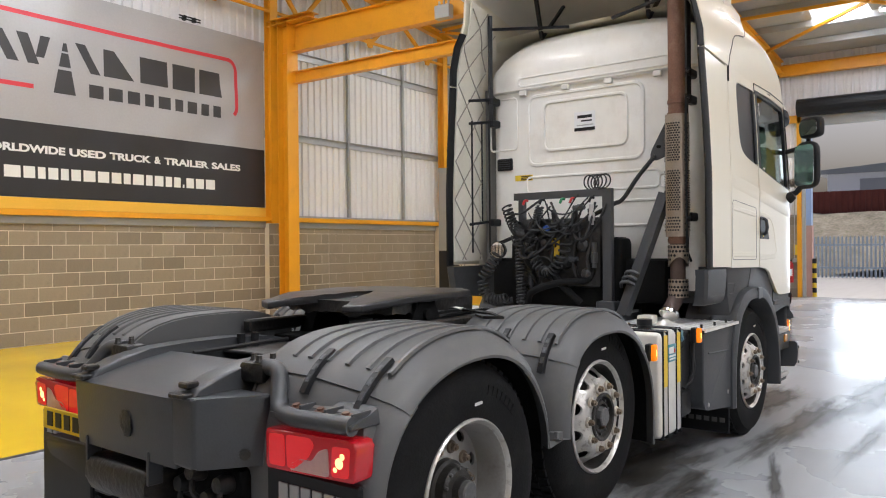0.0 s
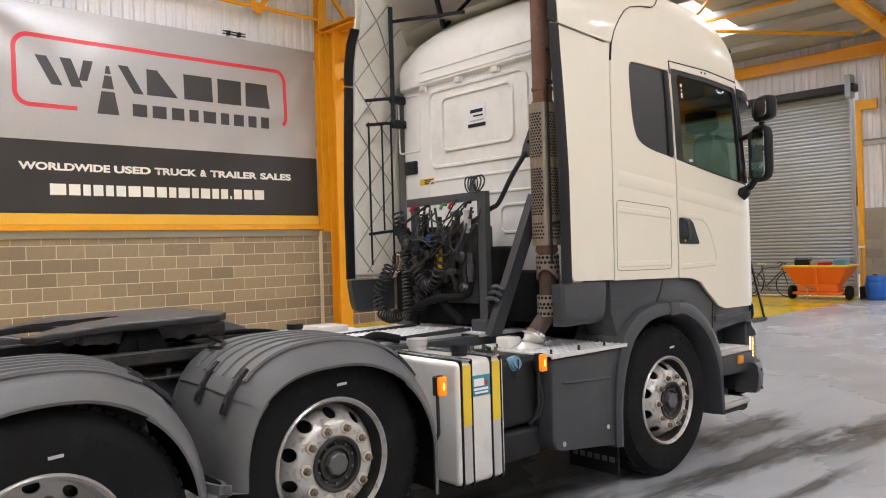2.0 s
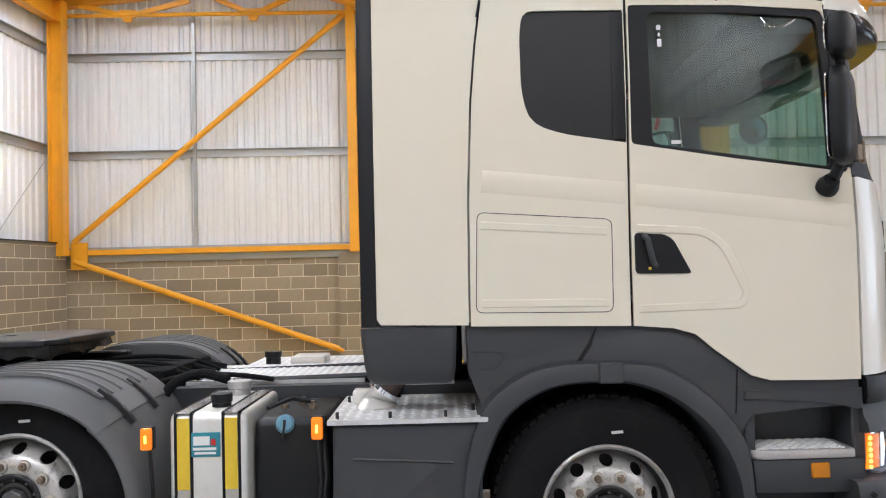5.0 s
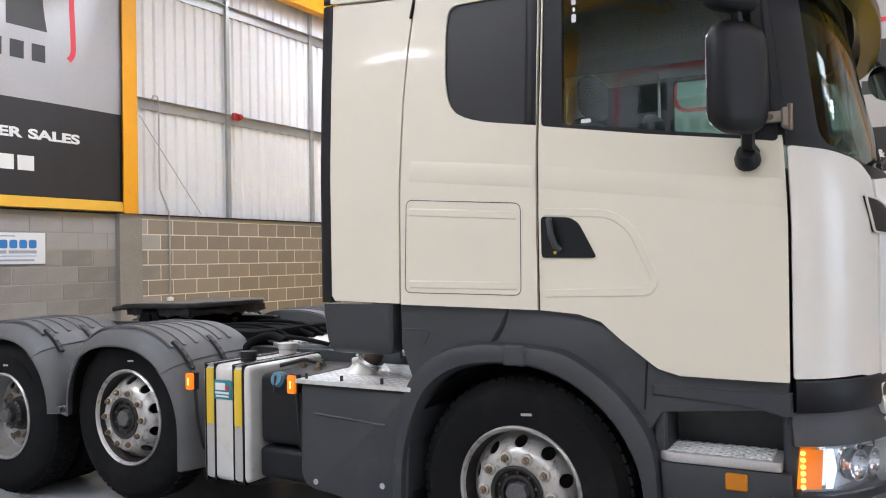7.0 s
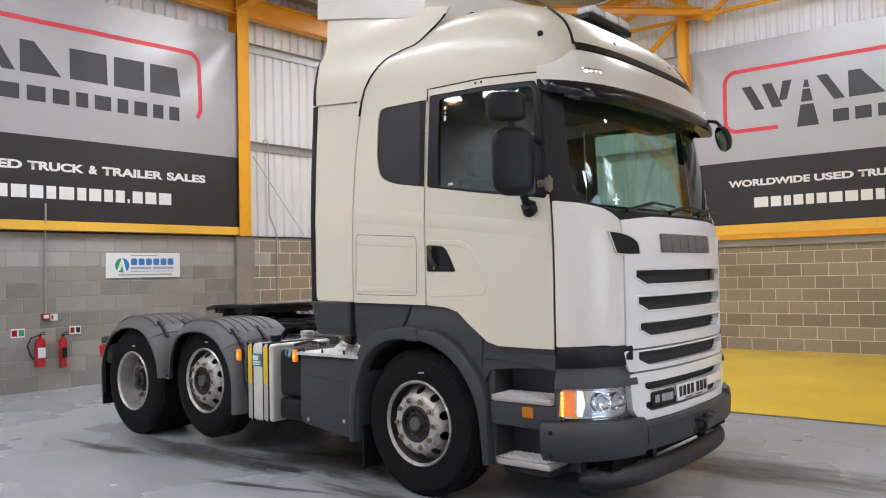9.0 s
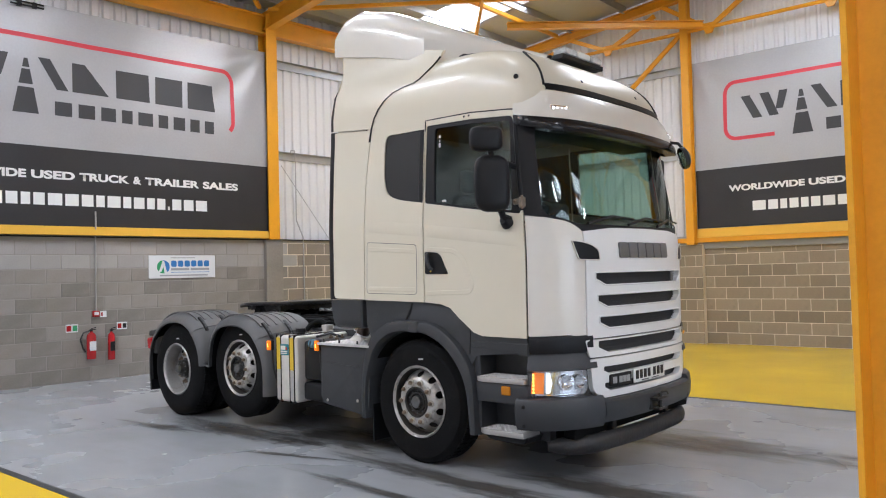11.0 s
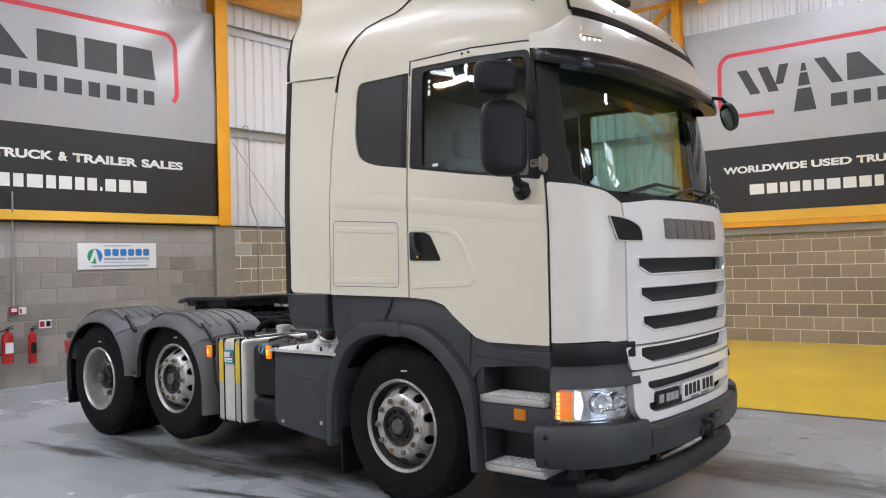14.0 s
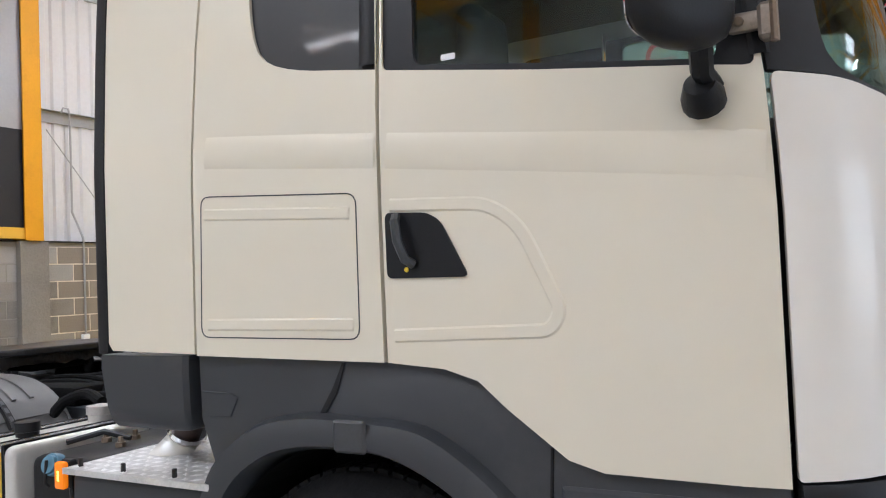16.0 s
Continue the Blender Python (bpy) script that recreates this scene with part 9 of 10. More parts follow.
for args in (((-1.00, 0.60, 1.90), (-1.04, 0.36, 1.66), 0.042, 18, 0.008, 0.10), ((-1.00, 0.27, 1.88), (-1.03, 0.36, 1.58), 0.032, 18, 0.008, 0.02), ((-1.05, 0.44, 1.62), (-1.06, 0.42, 1.08), 0.034, 20, 0.009),
             ((-1.06, 0.34, 1.56), (-1.06, -0.02, 1.60), 0.042, 16, 0.009, 0.24), ((-1.03, 0.66, 1.50), (-1.04, 0.82, 1.28), 0.045, 7, 0.009, 0.0), ((-1.04, 0.82, 1.27), (-1.04, 0.80, 1.14), 0.045, 4, 0.009, 0.0), ((-1.04, 0.79, 1.13), (-1.04, 0.56, 1.12), 0.045, 7, 0.009, 0.03)):
    part("coiled_lead", coil(*args), CABLE, rack, "black coiled trailer lead")
bm = bmesh.new()
for k in range(5):
    c = Vector((-0.97 + 0.012 * k, -0.22 + 0.036 * (k - 2), 2.06))
    tube(bm, [c + 0.058 * Vector((0.35 * math.sin(a + 0.6 * k), math.cos(a), math.sin(a))) for a in np.linspace(0, 2 * math.pi, 22)], 0.006, 6)
part("coiled_lead", bm, CABLE, rack, "loops of black cable on top of the rack")
random.seed(4)
for k in range(22):
    y0 = random.uniform(-0.30, 0.28)
    y1 = y0 + random.uniform(0.18, 0.42)
    z0, z1, sag = random.uniform(1.70, 1.97), random.uniform(1.62, 1.95), random.uniform(0.06, 0.26)
    bm = bmesh.new()
    out = random.uniform(0.05, 0.15)
    pts = [(-0.97 - out * 4 * u * (1 - u), y0 + (y1 - y0) * u + 0.025 * math.sin(6 * u + k), z0 + (z1 - z0) * u - sag * 4 * u * (1 - u)) for u in np.linspace(0, 1, 16)]
    tube(bm, pts, random.choice((0.005, 0.006, 0.007, 0.010)), 6)
    part("air_hose", bm, CABLE, rack, "hanging air hose")
for k in range(9):
    y, z, q = random.uniform(-0.2, 0.42), random.uniform(1.22, 1.85), random.uniform(0.035, 0.08)
    bm = bmesh.new()
    tube(bm, [(-1.0 - 0.03 * math.sin(u), y + q * math.cos(u), z + q * math.sin(u)) for u in np.linspace(0, 2 * math.pi, 20)], 0.007, 6)
    part("air_hose", bm, CABLE, rack, "looped air hose")
for k, (y, z, dy, dz) in enumerate(((-0.20, 1.72, 0.0, 0.16), (-0.08, 1.45, 0.12, 0.0), (-0.22, 1.38, 0.0, 0.2), (0.12, 1.30, 0.16, 0.02), (0.30, 1.62, 0.1, -0.05), (0.02, 1.62, 0.05, 0.14), (0.36, 1.20, 0.0, 0.15), (-0.14, 1.86, 0.1, 0.0))):
    bm = bmesh.new()
    p, q = Vector((-1.0, y, z)), Vector((-1.0, y + dy, z + dz))
    tube(bm, [p, p.lerp(q, 0.2), p.lerp(q, 0.21), p.lerp(q, 0.6), p.lerp(q, 0.61), q], 0.02, 10, True, [0.018, 0.018, 0.027, 0.027, 0.020, 0.020])
    part("pipe_fitting", bm, GREY if k % 4 else STEPALU, rack, "steel pipe fitting")
for pts, r in (([(-1.0, -0.10, 1.10), (-1.05, 0.05, 1.25), (-1.02, 0.15, 1.38), (-0.98, -0.05, 1.42)], 0.03), ([(-1.0, 0.40, 1.05), (-1.08, 0.30, 1.18), (-1.08, 0.05, 1.26), (-1.0, -0.15, 1.28), (-0.95, -0.20, 1.40)], 0.028), ([(-0.98, 0.5, 1.75), (-1.05, 0.45, 1.6), (-1.04, 0.38, 1.45), (-1.0, 0.30, 1.35)], 0.03)):
    bm = bmesh.new()
    tube(bm, bend(pts), r, 10)
    part("thick_hose", bm, RUBBER, rack, "thick black hose")
# work lamp
bm = bmesh.new()
lathe(bm, [(0.0, 0.05), (0.05, 0.045), (0.075, 0.0), (0.08, -0.03), (0.075, -0.035)], (-0.84, 0.78, 1.52), (1, 0, 0), 24)
bar(bm, (-0.84, 0.78, 1.58), (-0.82, 0.62, 1.64), 0.02, 0.03)
wl = part("work_lamp", bm, BLACK, TRUCK, "round black work lamp")
e = bmesh.new()
lathe(e, [(0.0, -0.042), (0.07, -0.036)], (-0.84, 0.78, 1.52), (1, 0, 0), 20)
part("lens", e, CHROME, wl, "clear fluted lens")
e = bmesh.new()
for a in np.linspace(-0.05, 0.05, 4):
    bar(e, (-0.885, 0.78 + a, 1.47), (-0.885, 0.78 + a, 1.57), 0.004, 0.004)
part("lamp_guard", e, BLACK, wl)
# air lines along the frame
for y in (-0.30, -0.24, 0.28):
    bm = bmesh.new()
    tube(bm, [(-4.3, y, 1.05), (-3.9, y, 1.06), (-2.6, y + 0.03, 1.06), (-2.1, y, 1.04), (-1.1, y, 1.06)], 0.012, 6)
    part("air_line", bm, CABLE, TRUCK, "black air line along the frame")
bm = bmesh.new()
tube(bm, bend([(-2.35, -0.55, 1.06), (-2.15, -0.42, 1.10), (-1.9, -0.38, 1.09), (-1.7, -0.36, 1.06)]), 0.014, 10)
part("thick_hose", bm, RUBBER, TRUCK, "thick black hose over the catwalk")

# ---------------------------------------------------------------- things on and along the walls
def wall_thing(name, label, category, m, group=""):
    return empty(name, label, category, group, m)


# flooring company's board
t = wall_thing("company_board", "small white company board with blue and green print", "sign", RFACE @ Matrix.Translation((0.93 - 2.3, -0.02, 1.635)))
bm = bmesh.new()
box(bm, 0, 1.25, 0.0, 0.012, 0, 0.40, 0.003, 1)
part("board", bm, SIGNWHITE, t)
for k in range(6):
    e = bmesh.new()
    ngon_prism(e, round_poly([(0.405 + 0.125 * k, 0.20), (0.505 + 0.125 * k, 0.20), (0.505 + 0.125 * k, 0.31), (0.405 + 0.125 * k, 0.31)], 0.03, 3), -0.003, 0.0)
    part("blue_block", e, SIGNBLUE, t, "blue printed block")
for x0, x1, z0, z1, mt in ((0.40, 0.74, 0.135, 0.175, SIGNGREY), (0.77, 1.13, 0.135, 0.175, SIGNGREY), (0.40, 1.13, 0.098, 0.106, SIGNBLUE), (0.2, 1.1, 0.035, 0.06, SIGNGREY), (0.4, 0.85, 0.35, 0.365, SIGNGREY)):
    e = bmesh.new()
    box(e, x0, x1, -0.003, 0.0, z0, z1)
    part("print_bar", e, mt, t)
for mt, a0, a1, r0, r1 in ((SIGNGREEN, 100, 290, 0.0, 0.115), (SIGNBLUE, -70, 95, 0.0, 0.115)):
    e = bmesh.new()
    pts = [(0.26, 0.20)] + [(0.26 + r1 * math.cos(radians(a)), 0.20 + r1 * math.sin(radians(a))) for a in np.linspace(a0, a1, 16)]
    ngon_prism(e, pts, -0.0028, 0.0)
    part("roundel_half", e, mt, t)
e = bmesh.new()
ngon_prism(e, [(0.245, 0.30), (0.275, 0.30), (0.33, 0.09), (0.28, 0.09), (0.26, 0.20), (0.225, 0.12), (0.17, 0.10)], -0.0045, -0.003)
part("roundel_mark", e, SIGNWHITE, t)


def extinguisher(m, h, r, label, hose):
    t = empty("fire_extinguisher", label, "fire extinguisher", "fire extinguishers", m)
    e = bmesh.new()
    lathe(e, [(0.0, 0.0), (r * 0.95, 0.0), (r, 0.02), (r, h * 0.78), (r * 0.8, h * 0.88), (r * 0.3, h * 0.93), (r * 0.3, h * 0.97), (0.0, h * 0.97)], (0, -r - 0.03, 0), (0, 0, 1), 24)
    part("cylinder", e, EXTRED, t, "red steel cylinder")
    e = bmesh.new()
    box(e, -0.02, 0.02, -r - 0.05, -r - 0.01, h * 0.97, h * 1.04, 0.004, 1)
    bar(e, (0, -r - 0.03, h * 1.06), (0.07, -r - 0.05, h * 1.10), 0.018, 0.012)
    bar(e, (0, -r - 0.03, h * 1.02), (0.07, -r - 0.05, h * 1.03), 0.018, 0.012)
    part("valve", e, BLACK, t, "black valve and lever")
    e = bmesh.new()
    box(e, -r * 0.7, r * 0.7, -2 * r - 0.035, -2 * r - 0.02, h * 0.30, h * 0.62, 0.004, 1)
    part("label_band", e, SIGNWHITE if hose else BLACK, t)
    e = bmesh.new()
    box(e, -0.03, 0.03, -0.02, 0.0, h * 0.55, h * 0.9)
    part("bracket", e, GALV, t)
    if hose:
        e = bmesh.new()
        tube(e, [(-0.02, -r - 0.03, h), (-r - 0.05, -r - 0.03, h * 0.93), (-r - 0.10, -r - 0.03, h * 0.70), (-r - 0.06, -r - 0.03, h * 0.40), (-r - 0.02, -r - 0.03, h * 0.25)], 0.012, 8)
        part("hose", e, CABLE, t, "black hose")
    return t


extinguisher(RFACE @ Matrix.Translation((-0.08 - 2.3, -0.005, 0.36)), 0.46, 0.072, "red fire extinguisher with a black hose on the wall", True)
extinguisher(RFACE @ Matrix.Translation((0.25 - 2.3, -0.005, 0.32)), 0.48, 0.055, "slim red fire extinguisher hung on the grey block wall", False)
for u, z, w, h, mts in ((-0.345, 0.80, 0.19, 0.13, (EXTRED, SIGNGREEN)), (0.46, 0.80, 0.17, 0.12, (EXTRED, BLACK)), (0.155, 1.02, 0.10, 0.10, (EXTRED,))):
    t = wall_thing("safety_sign", "small white and red safety sign on the block wall", "sign", RFACE @ Matrix.Translation((u - 2.3, -0.012, z)), "safety signs")
    e = bmesh.new()
    box(e, -w / 2, w / 2, 0, 0.006, 0, h)
    part("plate", e, SIGNWHITE, t)
    for k, mt in enumerate(mts):
        e = bmesh.new()
        x0 = -w / 2 + 0.012 + k * w / 2
        box(e, x0, x0 + w / 2 - 0.024, -0.002, 0.0, 0.02, h - 0.02)
        part("pictogram_block", e, mt, t)


def conduit(label, m, pts, box_at, red=False):
    t = empty("conduit", label, "conduit", "conduits", m)
    e = bmesh.new()
    tube(e, pts, 0.014, 8)
    part("pipe", e, GALV, t)
    e = bmesh.new()
    x, y, z = box_at
    box(e, x - 0.05, x + 0.05, y - 0.04, y + 0.03, z - 0.05, z + 0.05, 0.008, 2)
    part("box", e, EXTRED if red else SIGNWHITE, t, "red call point" if red else "white socket box")
    if red:
        e = bmesh.new()
        box(e, x - 0.035, x + 0.035, y - 0.046, y - 0.04, z - 0.02, z + 0.03)
        part("call_glass", e, SIGNWHITE, t)


conduit("galvanised conduit down the grey wall to a red call point", RFACE, [(0.0 - 2.3, -0.13, 2.75), (0.0 - 2.3, -0.13, 2.5), (0.03 - 2.3, -0.03, 2.3), (0.03 - 2.3, -0.03, 1.12)], (0.03 - 2.3, -0.01, 1.08), True)
conduit("galvanised conduit with a hooked top, down to a white socket", RFACE, [(1.62, 0.08, 4.08), (1.65, 0.06, 4.16), (1.72, 0.06, 4.16), (1.74, 0.06, 4.06), (1.74, 0.06, 2.75), (1.84, -0.02, 2.40), (1.84, -0.03, 2.2), (1.84, -0.03, 1.10)], (1.84, -0.01, 1.05))

# alarm sounder on the rail
t = wall_thing("alarm_sounder", "red alarm sounder fixed to the sheeting rail", "alarm", RFACE @ Matrix.Translation((3.35, 0.06, 4.08)))
e = bmesh.new()
lathe(e, [(0.0, 0.10), (0.04, 0.10), (0.055, 0.06), (0.06, 0.0), (0.0, 0.0)], (0, 0.02, 0), (0, -1, 0), 16)
part("horn", e, EXTRED, t)
e = bmesh.new()
box(e, -0.12, -0.03, -0.04, 0.03, -0.06, 0.06, 0.01, 1)
part("base", e, EXTRED, t)
# small heater bars above each banner
for m in (Matrix.Translation((2.62, LY - 0.06, 5.97)), RFACE @ Matrix.Translation((-3.3, -0.1, 5.94))):
    t = wall_thing("infrared_bar", "dark twin bar fitting above the banner", "fitting", m, "bar fittings")
    for dz in (-0.02, 0.03):
        e = bmesh.new()
        tube(e, ((-0.24, -0.02, dz), (0.24, -0.02, dz)), 0.014, 8)
        part("bar", e, BLACK, t)
    for u in (-0.14, 0.08):
        e = bmesh.new()
        box(e, u, u + 0.06, -0.03, 0.04, -0.04, 0.05)
        part("bracket", e, BLACK, t)
# electric box on the crane column
t = wall_thing("junction_box", "grey electrical box with glands on the crane beam", "electrical box", pose(4.80, 5.30, 5.62))
e = bmesh.new()
box(e, -0.25, -0.1, -0.16, 0.16, 0.0, 0.24, 0.01, 1)
part("case", e, GREYMARK, t)
for y in (-0.1, 0.0, 0.1):
    e = bmesh.new()
    tube(e, ((-0.17, y, 0.24), (-0.17, y, 0.33)), 0.02, 8)
    part("gland", e, GALV, t)

# ---------------------------------------------------------------- doors in the wall ahead
def shutter(m, w, h, name, label):
    t = tagged(empty(name, label, "", "", m), label, "", "", "structure")
    n = int(h / 0.095)
    sl = None
    for k in range(n):
        if sl is None:
            e = bmesh.new()
            ngon_prism(e, [(0.0, 0.0), (0.018, 0.012), (0.03, 0.045), (0.018, 0.08), (0.0, 0.092), (0.006, 0.045)], 0, w, "x")
            for v in e.verts:
                v.co = (v.co.x, -v.co.y, v.co.z)
            bmesh.ops.recalc_face_normals(e, faces=e.faces[:])
            sl = mesh_from("slat", e, SHUTTER, True)
        o = new("slat", sl)
        o.parent = t
        o.location = (0, 0, 0.02 + k * 0.0945)
    return t


shutter(FM @ Matrix.Translation((-8.0, 0.05, 0)), 4.85, 5.25, "door_1", "closed grey roller shutter door")
bm = bmesh.new()
box(bm, -8.2, -2.93, -0.30, 0.05, 5.2, 5.40, 0.02, 2)
structure("trim_shutter_box", bm, BLACK, "dark roller shutter box", FM)
bm = bmesh.new()
ngon_prism(bm, [(-0.32, 5.05), (0.0, 5.05), (0.0, 5.62), (-0.32, 5.62)], -3.14, -3.0, "x")
structure("trim_shutter_end", bm, SHUTTER, "grey shutter end plate", FM)
bm = bmesh.new()
box(bm, -3.14, -3.06, -0.05, 0.05, 0, 5.1)
box(bm, -1.32, -1.24, -0.05, 0.05, 0, 4.9)
structure("door_frame_guides", bm, PURLIN, "galvanised shutter guides", FM)
bm = bmesh.new()
for a, b in ((-2.99, -2.86), (-1.45, -1.34)):
    box(bm, a, b, -0.06, 0.06, 0, 4.98, 0.006, 1)
box(bm, -2.86, -2.48, -0.06, 0.06, 4.72, 4.96, 0.006, 1)
box(bm, -2.28, -1.34, -0.06, 0.06, 4.75, 4.95, 0.006, 1)
structure("door_frame_posts", bm, ORANGE, "yellow painted steel door posts", FM)
bm = bmesh.new()
tube(bm, [(-1.40, -0.18, 5.12), (6.0, -0.18, 5.12)], 0.24, 18)
structure("door_2", bm, BLACK, "rolled-up dark shutter above the open doorway", FM)
bm = bmesh.new()
box(bm, -1.24, 6.0, -0.02, 0.05, 4.62, 4.90, 0.01, 1)
structure("trim_shutter_foot", bm, SHUTTER, "grey bottom rail of the raised shutter", FM)
# daylight through the open doorway
daylight = area_lamp("doorway_daylight", (FX + 0.15, -2.4, 2.5), (0, -2.4, 2.5), 7.0, 4.4, 105, (0.82, 0.92, 1.0))
daylight.data.spread = radians(110)

# striped bollard at the doorway
t = empty("bollard", "black and yellow striped bollard in the open doorway", "bollard", "", pose(FX + 0.35, 1.62, 0))
for k in range(8):
    e = bmesh.new()
    tube(e, ((0, 0, -0.02 + 0.14 * k), (0, 0, 0.12 + 0.14 * k)), 0.06, 14)
    part("band", e, BLACK if k % 2 else YSTRAP, t)
bm = bmesh.new()
box(bm, FX + 0.3, FX + 0.55, 1.69, 1.90, 2.05, 4.95)
structure("door_reveal", bm, material("pale_blue_cladding", (0.30, 0.42, 0.66), 0.5, vary=0.05), "pale blue clad reveal outside the doorway")
bm = bmesh.new()
box(bm, FX + 0.3, FX + 0.55, 1.67, 1.90, 0, 2.05)
structure("door_reveal_foot", bm, material("pink_brick_face", (0.48, 0.30, 0.26), 0.85, bump=0.3, grain=40, vary=0.12, big=4), "pinkish brick foot of the reveal")

# fire point beside the open door
for u, hh, zz in ((-1.98, 0.50, 0.30), (-1.60, 0.60, 0.40)):
    extinguisher(FM @ Matrix.Translation((u, -0.02, zz)), hh, 0.065, "slim red fire extinguisher on the block pier beside the open door", True)
t = empty("extinguisher_stand", "red tubular extinguisher stand on the floor", "stand", "", FM @ Matrix.Translation((-1.72, -0.26, 0)))
e = bmesh.new()
tube(e, ((-0.06, 0.02, 0.06), (0.0, 0.06, 0.55), (0.0, 0.09, 1.10)), 0.022, 8)
part("upright", e, EXTRED, t)
e = bmesh.new()
tube(e, ((-0.08, 0.09, 1.02), (0.0, 0.09, 1.10), (0.10, 0.09, 1.04)), 0.018, 8)
part("handle", e, EXTRED, t)
e = bmesh.new()
ngon_prism(e, [(-0.20, 0.0), (0.16, 0.0), (0.10, 0.26), (-0.10, 0.26)], -0.10, 0.10, "y", 0.02, 2)
part("base", e, EXTRED, t, "red tapered foot box")
e = bmesh.new()
tube(e, bend([(-0.20, -0.02, 0.45), (-0.26, -0.06, 0.15), (-0.34, -0.10, 0.03), (-0.60, -0.10, 0.02)]), 0.014, 8)
part("hose", e, GREYMARK, t, "grey hose on the floor")
t = empty("notice", "small yellow notice on the block pier", "sign", "", FM @ Matrix.Translation((-1.55, -0.01, 1.15)))
e = bmesh.new()
box(e, 0, 0.18, -0.006, 0.0, 0, 0.28)
part("plate", e, YSTRAP, t)
for u in (-1.72, -1.52):
    t = empty("hand_pump", "grey wall box with a looped cable on the block pier", "wall box", "wall boxes", FM @ Matrix.Translation((u, -0.02, 0.95)))
    e = bmesh.new()
    box(e, -0.05, 0.05, -0.08, 0.0, 0, 0.12, 0.01, 1)
    part("box", e, GREYMARK, t)
    e = bmesh.new()
    tube(e, ((0, -0.03, 0.12), (0, -0.03, 1.3), (0.0, 0.05, 1.9)), 0.012, 6)
    part("pipe", e, GALV, t)

# salt spreader
t = empty("salt_spreader", "orange plastic hopper spreader with two black wheels, loaded with boxes", "spreader", "", pose(16.2, 4.2, 0, 0, 0, 0))
e = bmesh.new()
for a, b in ((((-0.42, -0.80), (0.42, 0.80)), ((-0.2, -0.55), (0.2, 0.55))),):
    (x0, y0), (x1, y1) = a
    (p0, q0), (p1, q1) = b
    hi = [e.verts.new(v) for v in ((x0, y0, 0.86), (x1, y0, 0.86), (x1, y1, 0.86), (x0, y1, 0.86))]
    lo = [e.verts.new(v) for v in ((p0, q0, 0.42), (p1, q0, 0.42), (p1, q1, 0.42), (p0, q1, 0.42))]
    for k in range(4):
        e.faces.new((hi[k], hi[(k + 1) % 4], lo[(k + 1) % 4], lo[k]))
    e.faces.new(lo)
    e.faces.new(hi[::-1])
    bmesh.ops.recalc_face_normals(e, faces=e.faces[:])
part("hopper", e, SPREADER, t, "orange plastic hopper")
e = bmesh.new()
box(e, -0.44, 0.44, -0.83, 0.83, 0.855, 0.90, 0.012, 2)
part("rim", e, YSTRAP, t, "yellow hopper rim")
e = bmesh.new()
box(e, -0.25, 0.25, -0.62, 0.62, 0.14, 0.20, 0.01, 1)
bar(e, (-0.45, -0.05, 0.86), (-0.35, -0.05, 0.2), 0.06, 0.04)
box(e, -0.22, 0.22, -0.5, 0.5, 0.20, 0.42, 0.03, 1)
part("base_tray", e, SPREADER, t)
e = bmesh.new()
tube(e, ((-0.4, 0.0, 0.32), (-0.9, 0.0, 0.36), (-1.0, 0.0, 0.36)), 0.025, 8)
tube(e, ((-0.85, 0, 0.34), (-0.85, 0, 0.0)), 0.015, 8)
part("drawbar", e, GALV, t)
for y in (-0.72, 0.72):
    e = bmesh.new()
    lathe(e, [(0.0, 0.0), (0.17, 0.0), (0.185, 0.03), (0.185, 0.08), (0.17, 0.11), (0.0, 0.11)], (0, y - 0.055, 0.185), (0, 1, 0), 24)
    part("wheel", e, RUBBER, t, "black wheel")
for (x, y, w, d, h, mt, nm) in ((0.0, 0.42, 0.3, 0.34, 0.2, BLACK, "tool_case"), (0.05, 0.08, 0.28, 0.26, 0.12, CARD, "cardboard_box"), (-0.1, -0.18, 0.22, 0.3, 0.09, EXTRED, "red_case"), (0.0, -0.55, 0.3, 0.3, 0.16, BLUECAP, "plastic_crate")):
    q = empty(nm, nm.replace("_", " ") + " lying on the spreader's cover", nm.split("_")[-1], "", pose(16.2 + x, 4.2 + y, 0.90))
    e = bmesh.new()
    box(e, -w / 2, w / 2, -d / 2, d / 2, 0, h, 0.012, 1)
    part("body", e, mt, q)
    e = bmesh.new()
    box(e, -w / 2 - 0.005, w / 2 + 0.005, -d / 2 - 0.005, d / 2 + 0.005, h * 0.8, h * 0.86, 0.002, 1)
    part("edge_band", e, GREYMARK, q)

# blue barrel
t = empty("barrel", "blue plastic barrel with ribbed sides on the floor", "barrel", "", pose(16.5, 2.95, 0))
e = bmesh.new()
lathe(e, [(0.0, 0.0), (0.20, 0.0), (0.22, 0.03), (0.235, 0.12), (0.225, 0.15), (0.24, 0.18), (0.245, 0.42), (0.228, 0.46), (0.24, 0.49), (0.225, 0.58), (0.20, 0.62), (0.0, 0.62)], (0, 0, 0), (0, 0, 1), 32)
part("body", e, BARREL, t)
e = bmesh.new()
lathe(e, [(0.05, 0.0), (0.05, 0.03), (0.0, 0.03)], (0.08, 0.05, 0.62), (0, 0, 1), 16)
part("bung", e, BLACK, t)
# shovel leaning at the door post
t = empty("shovel", "long-handled shovel leaning at the yellow door post", "shovel", "", pose(16.9, 3.35, 0, -5, 8, 0))
e = bmesh.new()
tube(e, ((0, 0, 0.3), (0, 0, 1.35)), 0.018, 8)
part("shaft", e, CARD, t)
e = bmesh.new()
box(e, -0.03, 0.03, -0.12, 0.12, 0.0, 0.32, 0.02, 1)
part("blade", e, BLACK, t)
e = bmesh.new()
